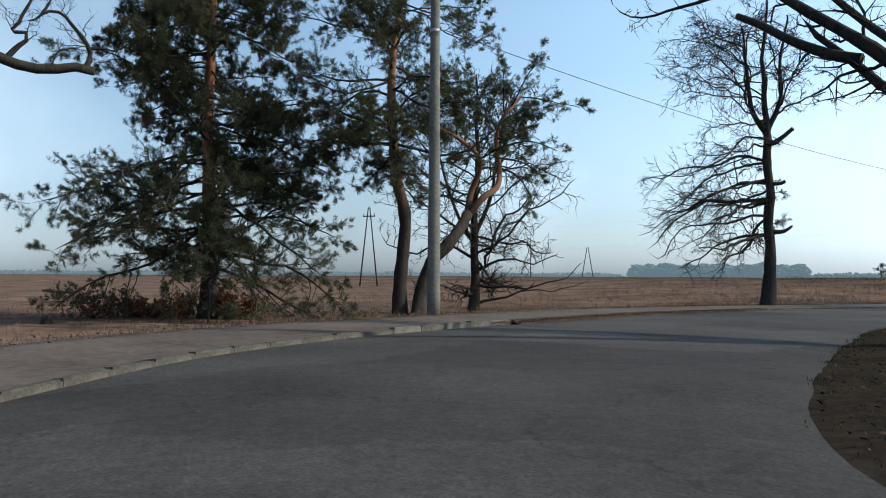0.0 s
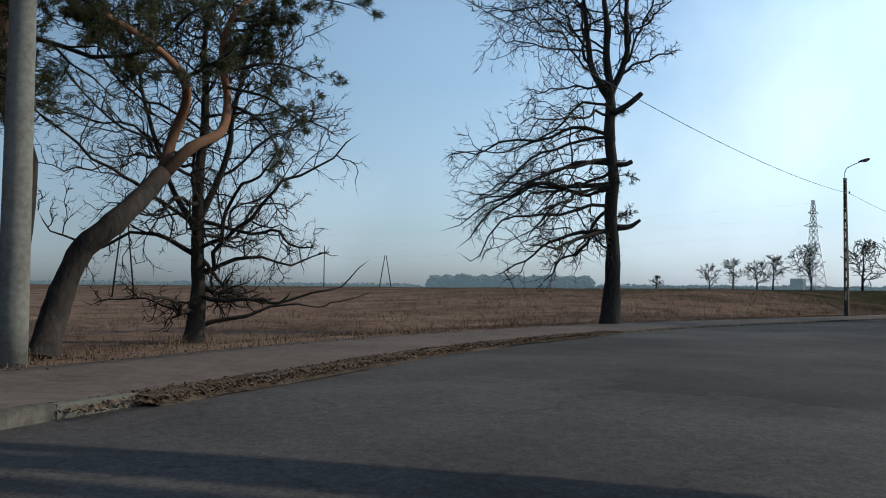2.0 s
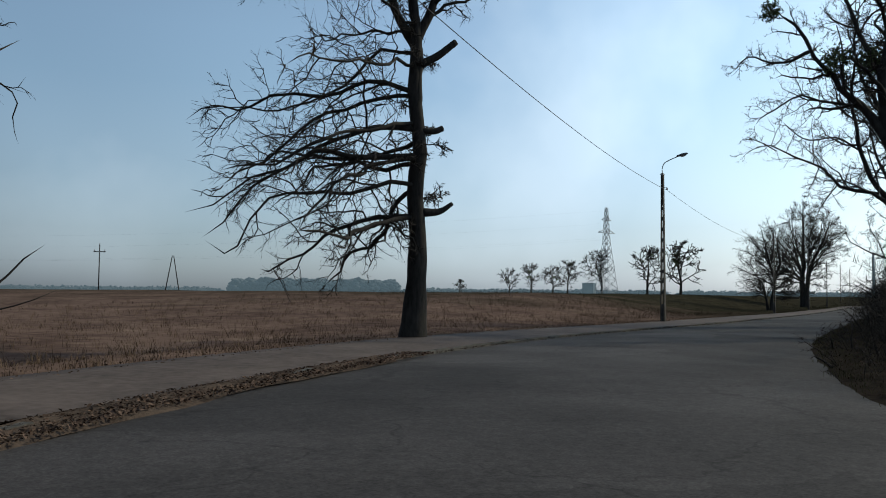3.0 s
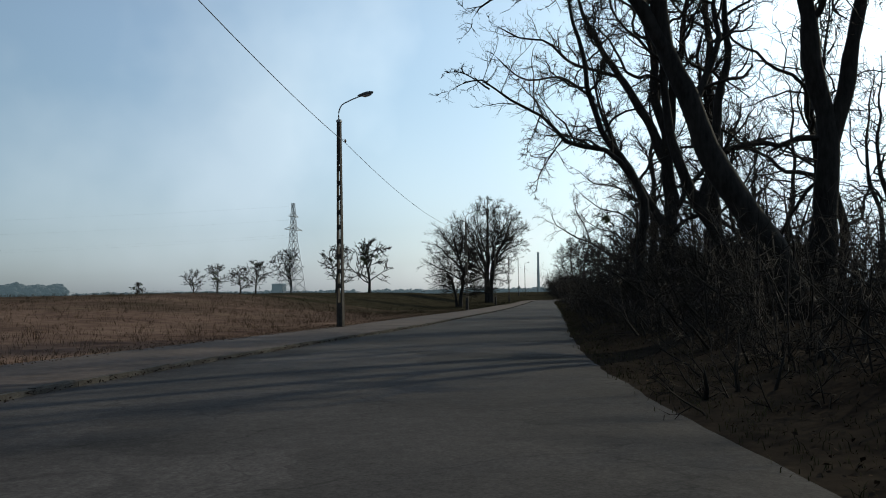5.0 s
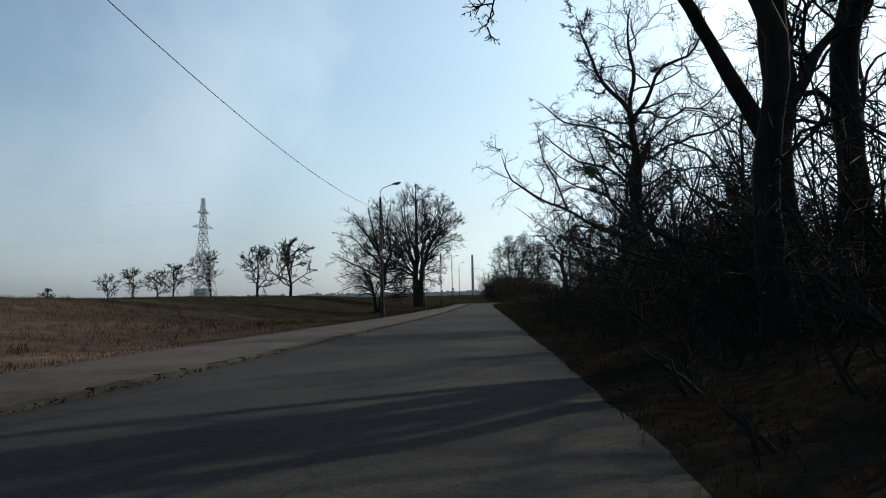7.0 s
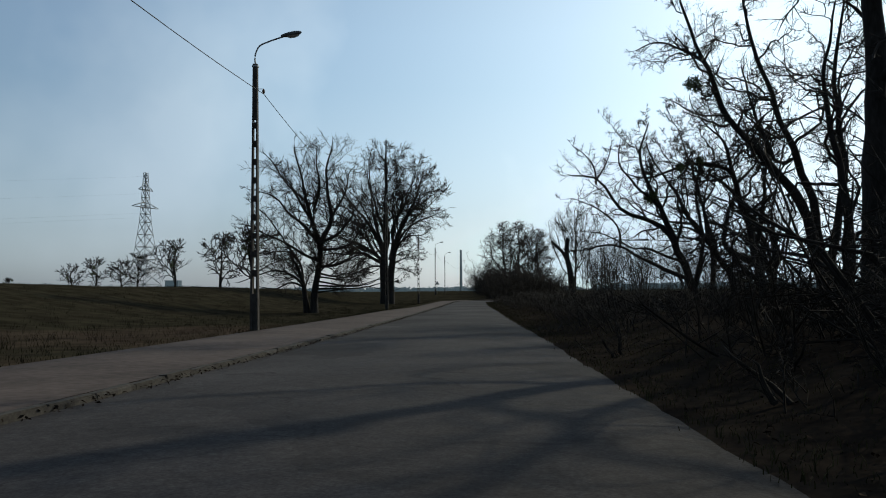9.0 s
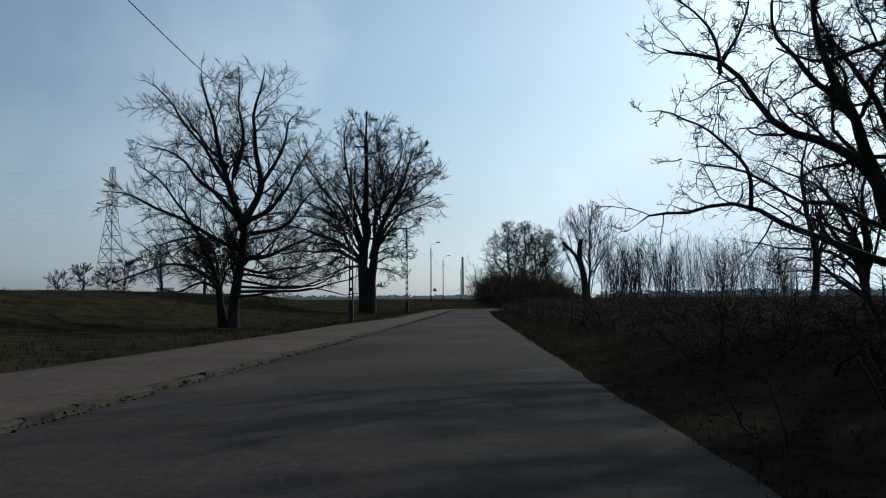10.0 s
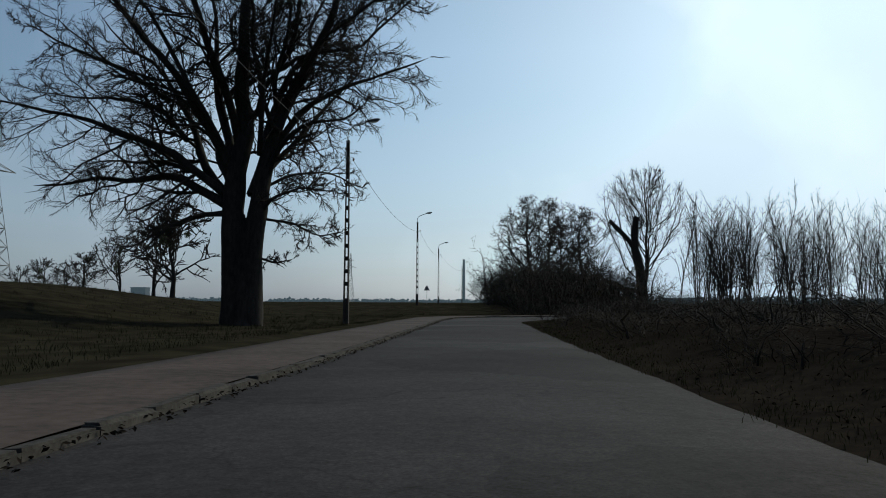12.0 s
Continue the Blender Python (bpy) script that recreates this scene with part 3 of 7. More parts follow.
PINE_LEVELS = [
    dict(count=9, t0=0.2, t1=1.0, ang=(25, 70), ratio=0.42, n=7, wob=0.16, lift=0.03, tip=True, shrink=0.55, rmin=0.008),
    dict(count=6, t0=0.2, t1=1.0, ang=(25, 65), ratio=0.5, n=5, wob=0.18, lift=0.05, tip=True, shrink=0.55, rmin=0.006),
]


def pine_tree(place, stems, label, limb, seed, turn=0.0, tuft=(14, 0.21, 0.024), dense=4, extra=(), levels=PINE_LEVELS, dead=0.0):
    rs = np.random.RandomState(seed)
    tree = thing("pine_tree", place, label, "pine tree", "", turn)
    trunk, shoots, green = Heap(), Heap(), Heap()
    LP, LR = [], []
    for k, (ctrl, r0, r1, flare) in enumerate(stems):
        P, R = stem(trunk, ctrl, r0, r1, n=30, flare=flare, seed=seed + k)
        spec = limb[k] if isinstance(limb, list) else limb
        if spec:
            p, r = sprout(rs, P, R, **spec)
            LP.append(p), LR.append(r)
    for ctrl, r0, r1 in extra:
        P, R = stem(Heap(), ctrl, r0, r1, n=LP[0].shape[1], k=7, seed=seed + 31)
        LP.append(P), LR.append(R)
    part("trunk", trunk, PINE_BARK, tree)
    P, R = np.concatenate(LP), np.concatenate(LR)
    limb_parts(tree, P, R, 6, BARK)
    Q, S = twigs(rs, shoots, P, R, levels, (4, 3))
    part("branchwork", shoots, TWIG, tree, "thin dark shoots")
    for w in np.linspace(0.45, 1.0, dense):
        j = w * (Q.shape[1] - 1)
        i = min(int(j), Q.shape[1] - 2)
        at = Q[:, i] * (1 - (j - i)) + Q[:, i + 1] * (j - i)
        keep = rs.rand(len(at)) > dead
        needle_tufts(rs, green, at[keep], unit(Q[:, i + 1] - Q[:, i])[keep], *tuft)
    part("needles", green, NEEDLES, tree, "dark green needle tufts", smooth=False)
    return tree


def mistletoe(place, size, seed):
    rs = np.random.RandomState(seed)
    h = Heap()
    n = 110
    d = unit(rs.normal(0, 1, (n, 3)))
    P = wander(rs, np.zeros((n, 3)), d, np.full(n, size) * rs.uniform(0.6, 1, n), 4, 0.25, 0.0)
    h.tubes(P, np.full((n, 4), 0.008), 3)
    needle_tufts(rs, h, P[:, -1], d, 4, size * 0.22, size * 0.09)
    needle_tufts(rs, h, P[:, 2], d, 3, size * 0.22, size * 0.09)
    ob = part("mistletoe", h, MISTLETOE, None, smooth=False)
    ob.matrix_basis = pose(*place)
    return tagged(ob, "round dark mistletoe ball hanging in a bare tree", "mistletoe", "mistletoe in the trees")


def on_ground(x, y, sink=0.05):
    return (x, y, ground_at(x, y) - sink)


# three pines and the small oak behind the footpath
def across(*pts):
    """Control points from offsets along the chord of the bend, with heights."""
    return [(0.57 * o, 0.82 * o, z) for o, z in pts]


def held(x0, y0, *pts):
    """Control points in the world turned into points of the tree that stands at (x0, y0)."""
    z0 = on_ground(x0, y0)[2]
    return [(x - x0, y - y0, z - z0) for x, y, z in pts]


def rising(x0, y0, *pts):
    return [(0, 0, 0)] + held(x0, y0, *pts)


PINE_FINE = [
    dict(count=10, t0=0.15, t1=1.0, ang=(25, 75), ratio=0.38, n=5, wob=0.2, lift=0.02, tip=True, shrink=0.5, rmin=0.009),
    dict(count=7, t0=0.15, t1=1.0, ang=(25, 70), ratio=0.5, n=3, wob=0.2, lift=0.05, tip=True, shrink=0.55, rmin=0.006),
]
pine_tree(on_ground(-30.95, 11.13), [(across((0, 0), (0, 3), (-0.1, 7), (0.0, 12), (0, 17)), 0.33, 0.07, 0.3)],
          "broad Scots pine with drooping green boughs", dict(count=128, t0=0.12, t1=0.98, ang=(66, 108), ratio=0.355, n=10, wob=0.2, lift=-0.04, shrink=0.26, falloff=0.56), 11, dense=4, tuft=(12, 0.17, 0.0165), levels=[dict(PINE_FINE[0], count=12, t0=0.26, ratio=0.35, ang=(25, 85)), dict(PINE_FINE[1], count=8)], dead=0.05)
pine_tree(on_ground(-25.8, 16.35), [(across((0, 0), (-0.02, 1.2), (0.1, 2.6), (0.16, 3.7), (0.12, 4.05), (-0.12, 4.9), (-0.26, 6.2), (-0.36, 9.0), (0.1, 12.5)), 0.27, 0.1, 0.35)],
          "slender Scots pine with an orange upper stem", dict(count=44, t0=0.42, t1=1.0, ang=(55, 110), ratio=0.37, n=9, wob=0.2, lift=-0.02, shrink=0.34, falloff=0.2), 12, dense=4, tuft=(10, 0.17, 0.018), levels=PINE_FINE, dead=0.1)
at = (-24.98, 16.57)
pine_tree(on_ground(*at), [
    (rising(*at, (-25.4, 17.0, 0.62), (-25.36, 17.3, 1.5), (-25.25, 17.45, 1.86), (-25.1, 17.7, 2.12), (-25.4, 18.7, 2.95), (-26.0, 19.55, 3.62)), 0.26, 0.2, 0.3),
    (held(*at, (-25.95, 19.5, 3.55), (-26.35, 19.95, 4.45), (-25.95, 20.05, 5.3), (-25.3, 19.45, 5.8), (-25.45, 18.8, 6.3), (-25.45, 17.8, 6.65)), 0.15, 0.06, 0),
    (held(*at, (-25.95, 19.5, 3.55), (-25.7, 20.0, 4.18), (-26.1, 21.1, 4.8), (-26.6, 21.6, 5.6), (-26.4, 21.3, 7.0), (-25.8, 21.2, 7.6), (-25.6, 21.9, 8.4)), 0.15, 0.06, 0)],
    "leaning forked Scots pine with a crooked stem",
    [None, dict(count=6, t0=0.5, t1=1.0, ang=(40, 90), ratio=0.4, n=9, wob=0.2, lift=0.03, shrink=0.5), dict(count=10, t0=0.6, t1=1.0, ang=(40, 100), ratio=0.38, n=9, wob=0.16, lift=0.0, shrink=0.5, falloff=0.1, lean=(0.2, 0.3, 0))], 13, extra=[(held(*at, (-26.6, 21.6, 5.6), (-26.3, 22.1, 5.4), (-26.0, 22.6, 4.7), (-25.9, 22.9, 3.9)), 0.05, 0.01), (held(*at, (-26.5, 21.5, 6.4), (-25.9, 22.5, 6.7), (-25.3, 23.8, 6.3)), 0.06, 0.01), (held(*at, (-26.5, 21.5, 6.0), (-26.0, 22.4, 5.8), (-25.6, 23.2, 5.2)), 0.05, 0.01)], dense=5, tuft=(13, 0.17, 0.014), levels=PINE_FINE, dead=0.6)
FINE = [
    dict(count=9, t0=0.1, t1=1.0, ang=(25, 75), ratio=0.46, n=8, wob=0.34, lift=0.01, tip=True, shrink=0.52, rmin=0.021),
    dict(count=7, t0=0.1, t1=1.0, ang=(25, 75), ratio=0.5, n=5, wob=0.36, lift=0.01, tip=True, shrink=0.6, rmin=0.013),
    dict(count=5, t0=0.1, t1=1.0, ang=(20, 60), ratio=0.62, n=2, wob=0.22, lift=0.0, tip=True, shrink=0.7, rmin=0.0085),
]
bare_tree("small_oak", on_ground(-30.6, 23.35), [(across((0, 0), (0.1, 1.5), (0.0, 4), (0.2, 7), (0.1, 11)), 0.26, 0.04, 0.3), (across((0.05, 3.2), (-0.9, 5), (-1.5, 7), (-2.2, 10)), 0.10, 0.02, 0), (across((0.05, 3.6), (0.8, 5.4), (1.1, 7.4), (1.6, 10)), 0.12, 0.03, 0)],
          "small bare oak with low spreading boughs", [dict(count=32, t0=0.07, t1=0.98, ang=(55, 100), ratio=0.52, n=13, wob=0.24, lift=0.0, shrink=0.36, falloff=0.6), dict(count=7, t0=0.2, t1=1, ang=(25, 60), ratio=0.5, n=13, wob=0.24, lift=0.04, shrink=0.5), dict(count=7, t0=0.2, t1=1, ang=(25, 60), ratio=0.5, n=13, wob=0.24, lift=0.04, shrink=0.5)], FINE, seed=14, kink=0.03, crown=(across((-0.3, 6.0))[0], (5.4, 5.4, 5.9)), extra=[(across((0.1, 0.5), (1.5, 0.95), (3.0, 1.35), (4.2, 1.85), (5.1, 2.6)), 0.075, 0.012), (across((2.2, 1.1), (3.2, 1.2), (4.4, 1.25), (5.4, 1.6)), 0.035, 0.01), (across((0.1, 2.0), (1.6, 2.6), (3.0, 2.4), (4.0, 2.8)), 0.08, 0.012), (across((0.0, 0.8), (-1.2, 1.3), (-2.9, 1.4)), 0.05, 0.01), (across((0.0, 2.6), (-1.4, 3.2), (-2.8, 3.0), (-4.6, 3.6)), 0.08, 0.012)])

# the lone oak on the bend: boughs on one side, sawn stubs on the other
side = np.array([-0.74, -0.67, 0])
bare_tree("oak_tree", on_ground(-25.4, 38.35), [([(0, 0, 0), (0.1, 0.1, 2.5), (0.1, 0.1, 5.5), (0.0, 0.05, 9), (-0.15, -0.1, 12.5), (0.0, 0.0, 16.2)], 0.34, 0.05, 0.45),
          ([(0.0, 0.05, 9.0), (-0.5, -0.5, 10.3), (-0.65, -0.6, 12), (-0.9, -0.8, 14.8)], 0.16, 0.04, 0), ([(0.0, 0.05, 9.2), (0.45, 0.4, 10.6), (0.5, 0.5, 12.8), (0.8, 0.8, 15.2)], 0.15, 0.04, 0), ([(0.05, 0.05, 2.4), (0.1, 0.1, 5.5), (0.0, 0.05, 9), (-0.1, 0, 12)], 0.2, 0.1, 0)],
          "tall bare oak with sawn boughs at the pavement", [dict(count=20, t0=0.24, t1=0.97, ang=(60, 95), ratio=0.44, n=14, wob=0.28, lift=-0.015, shrink=0.33, lean=side * 1.5, falloff=0.5),
          dict(count=8, t0=0.2, t1=1, ang=(30, 75), ratio=0.55, n=14, wob=0.26, lift=0.01, shrink=0.5, lean=side * 0.4), dict(count=11, t0=0.12, t1=1, ang=(35, 80), ratio=0.75, n=14, wob=0.26, lift=0.01, shrink=0.45, lean=side * -0.4), dict(count=18, t0=0.05, t1=1, ang=(55, 110), ratio=0.2, n=14, wob=0.3, lift=0.0, shrink=0.12, lean=side * -0.3)], [dict(FINE[0], lift=-0.03), dict(FINE[1], lift=-0.02), FINE[2]], seed=21, kink=0.03, bend=0.006, crown=(tuple(side * 1.75 + (0, 0, 8.6)), (5.4, 5.4, 8.2)), extra=[
              ([(0.1, 0.1, 3.9), tuple(side * 1.5 + (0, 0, 3.7)), tuple(side * 3.2 + (0, 0.4, 3.0)), tuple(side * 4.9 + (0, 0.6, 1.9))], 0.09, 0.015),
              ([(0.1, 0.1, 5.7), tuple(side * 1.8 + (0, 0, 5.6)), tuple(side * 3.4 + (0.3, -0.4, 5.5)), tuple(side * 4.8 + (0.4, -0.5, 4.5)), tuple(side * 5.7 + (0.4, -0.6, 3.3))], 0.11, 0.015),
              ([(0.1, 0.1, 6.5), tuple(side * 1.5 + (-0.3, 0.3, 6.6)), tuple(side * 3.2 + (-0.4, 0.6, 5.6)), tuple(side * 5.0 + (-0.5, 0.8, 5.1)), tuple(side * 6.4 + (-0.5, 0.8, 3.9))], 0.10, 0.015),
              ([(0.1, 0.1, 7.6), tuple(side * 1.7 + (-0.2, 0.5, 7.9)), tuple(side * 3.6 + (-0.2, 0.9, 7.4)), tuple(side * 5.4 + (-0.3, 1.0, 7.2)), tuple(side * 6.8 + (-0.5, 0.8, 6.4))], 0.09, 0.015),
              ([(0.1, 0.1, 4.8), tuple(side * 1.6 + (0.3, -0.3, 4.9)), tuple(side * 3.1 + (0.5, -0.7, 4.2)), tuple(side * 4.6 + (0.5, -0.9, 3.4)), tuple(side * 5.6 + (0.4, -0.9, 2.3))], 0.08, 0.015)],
         
          stubs=[([(0.1, 0.1, 8.5), (0.5, 0.45, 8.8), (0.95, 0.85, 9.3)], 0.13, 0.1), ([(0.15, 0.15, 6.5), (0.5, 0.45, 6.5), (0.65, 0.6, 6.6)], 0.1, 0.09), ([(0.2, 0.2, 4.0), (0.6, 0.55, 4.05), (0.9, 0.8, 4.3)], 0.14, 0.06)])

# the tree with two trunks and the big oak further along the footpath; boughs as (across, along, height)
FAN = [
    dict(count=15, t0=0.12, t1=1.0, ang=(28, 72), ratio=0.42, n=7, wob=0.2, lift=0.03, tip=True, shrink=0.36, rmin=0.0155),
    dict(count=12, t0=0.1, t1=1.0, ang=(25, 68), ratio=0.48, n=4, wob=0.22, lift=0.03, tip=True, shrink=0.6, rmin=0.0105),
    dict(count=9, t0=0.1, t1=1.0, ang=(15, 50), ratio=0.7, n=2, wob=0.15, lift=0.0, tip=True, shrink=0.7, rmin=0.0068),
]
UPRIGHT = dict(count=14, t0=0.35, t1=0.98, ang=(30, 65), ratio=0.35, n=13, wob=0.18, lift=0.03, shrink=0.4, falloff=0.5)
bare_tree("field_tree", on_ground(-26.1, 145.6), [([(0.05, 0, -0.17), (0.07, 0, 1.31), (0.37, 0, 3.05), (0.53, 0, 4.93)], 0.3, 0.16, 0.3), ([(-0.44, 0, -0.17), (-0.57, 0, 1.17), (-0.73, 0, 2.11), (-1.19, 0, 3.58)], 0.24, 0.1, 0.3)],
          "broad bare tree with two trunks in the field", [dict(UPRIGHT, count=8, t0=0.5), dict(UPRIGHT, count=6, t0=0.5)], FAN, seed=31, kink=0.014, crown=((-0.1, 0, 7.1), (6.9, 5.6, 6.3)), extra=[
              ([(0.2, 0, 1.75), (2.2, 0, 1.8), (4.27, 0, 2.0), (5.2, 0, 2.2), (5.85, 0, 2.47), (6.4, 0, 2.9)], 0.08, 0.015), ([(0.25, 0, 2.0), (2.3, -0.2, 1.9), (4.27, -0.3, 2.1), (5.06, -0.3, 2.4), (5.84, -0.3, 2.8), (6.24, -0.3, 3.1)], 0.07, 0.015),
              ([(0.3, 0, 2.3), (2.6, 0.3, 2.0), (4.26, 0.4, 2.2), (4.97, 0.4, 2.72), (5.42, 0.4, 3.6)], 0.07, 0.015), ([(0.15, 0, 1.5), (2.5, -0.3, 1.75), (4.28, -0.4, 1.8), (5.08, -0.4, 1.68), (5.4, -0.4, 1.56), (6.19, -0.4, 1.68), (6.45, -0.4, 1.8)], 0.07, 0.012),
              ([(0.3, 0, 2.6), (2.6, 0.5, 2.5), (4.24, 0.6, 3.05), (4.94, 0.6, 3.77), (5.0, 0.6, 4.3)], 0.07, 0.015),
              ([(0.48, -0.0, 4.66), (0.13, -0.52, 6.4), (-0.28, -1.04, 8.01), (-0.68, -1.56, 10.42), (-0.95, -2.08, 12.03)], 0.2, 0.02), ([(0.53, 0.0, 5.06), (1.2, 0.09, 6.53), (1.12, 0.18, 8.54), (0.96, 0.26, 10.96), (1.12, 0.35, 12.89)], 0.2, 0.02),
              ([(0.53, -0.0, 5.06), (1.87, -0.26, 5.73), (2.94, -0.51, 6.94), (4.01, -0.77, 8.68)], 0.15, 0.02), ([(0.39, 0.0, 5.06), (-0.68, 0.21, 6.27), (-2.15, 0.41, 7.47), (-3.49, 0.62, 8.76), (-4.62, 0.82, 9.08)], 0.16, 0.02),
              ([(0.37, 0.0, 3.32), (1.6, 0.25, 3.5), (3.21, 0.5, 4.26), (4.87, 0.75, 5.01)], 0.13, 0.02), ([(0.42, -0.0, 3.72), (-0.41, -0.86, 4.12), (-1.88, -1.72, 5.06), (-3.49, -2.58, 5.81), (-4.56, -3.44, 6.08)], 0.13, 0.02),
              ([(0.21, -0.0, 6.13), (-1.35, -0.96, 8.54), (-2.42, -1.93, 10.42), (-3.09, -2.89, 11.36)], 0.12, 0.02), ([(1.2, 0.0, 6.67), (2.14, 0.67, 8.54), (2.54, 1.34, 10.42), (2.73, 2.0, 10.96)], 0.12, 0.02),
              ([(0.8, -0.0, 4.52), (2.4, -0.48, 4.79), (4.01, -0.95, 6.4), (4.82, -1.43, 6.94)], 0.11, 0.02), ([(-0.54, -0.0, 1.84), (-1.35, -0.53, 2.65), (-2.69, -1.05, 3.18), (-4.3, -1.58, 2.38), (-5.23, -2.1, 2.16)], 0.1, 0.02),
              ([(-0.68, 0.0, 1.98), (-1.21, 0.98, 3.72), (-2.29, 1.96, 4.39), (-3.76, 2.94, 4.52), (-5.77, 3.93, 3.99)], 0.1, 0.02), ([(0.26, -0.0, 2.91), (1.33, -0.06, 2.65), (2.94, -0.12, 2.91), (4.41, -0.18, 3.18)], 0.09, 0.02),
              ([(-0.7, 0.0, 1.9), (-1.62, 0.67, 2.24), (-2.96, 1.33, 1.84), (-4.56, 2.0, 1.98)], 0.09, 0.02), ([(-0.01, -0.0, 7.2), (0.53, -0.05, 9.35), (0.26, -0.09, 10.96), (0.21, -0.14, 12.3)], 0.12, 0.02),
              ([(-0.28, 0.0, 7.74), (-1.62, 0.28, 9.08), (-2.69, 0.55, 10.69)], 0.1, 0.02), ([(-1.08, -0.0, 3.72), (-2.15, -0.69, 5.6), (-3.22, -1.38, 6.94), (-3.97, -2.08, 7.74)], 0.1, 0.02)])
FINGERS = [
    dict(count=15, t0=0.12, t1=1.0, ang=(25, 72), ratio=0.42, n=7, wob=0.26, lift=0.015, tip=True, shrink=0.42, rmin=0.025),
    dict(count=11, t0=0.1, t1=1.0, ang=(25, 68), ratio=0.46, n=4, wob=0.28, lift=0.02, tip=True, shrink=0.6, rmin=0.0175),
    dict(count=8, t0=0.1, t1=1.0, ang=(15, 55), ratio=0.7, n=2, wob=0.15, lift=0.0, tip=True, shrink=0.7, rmin=0.0118),
]
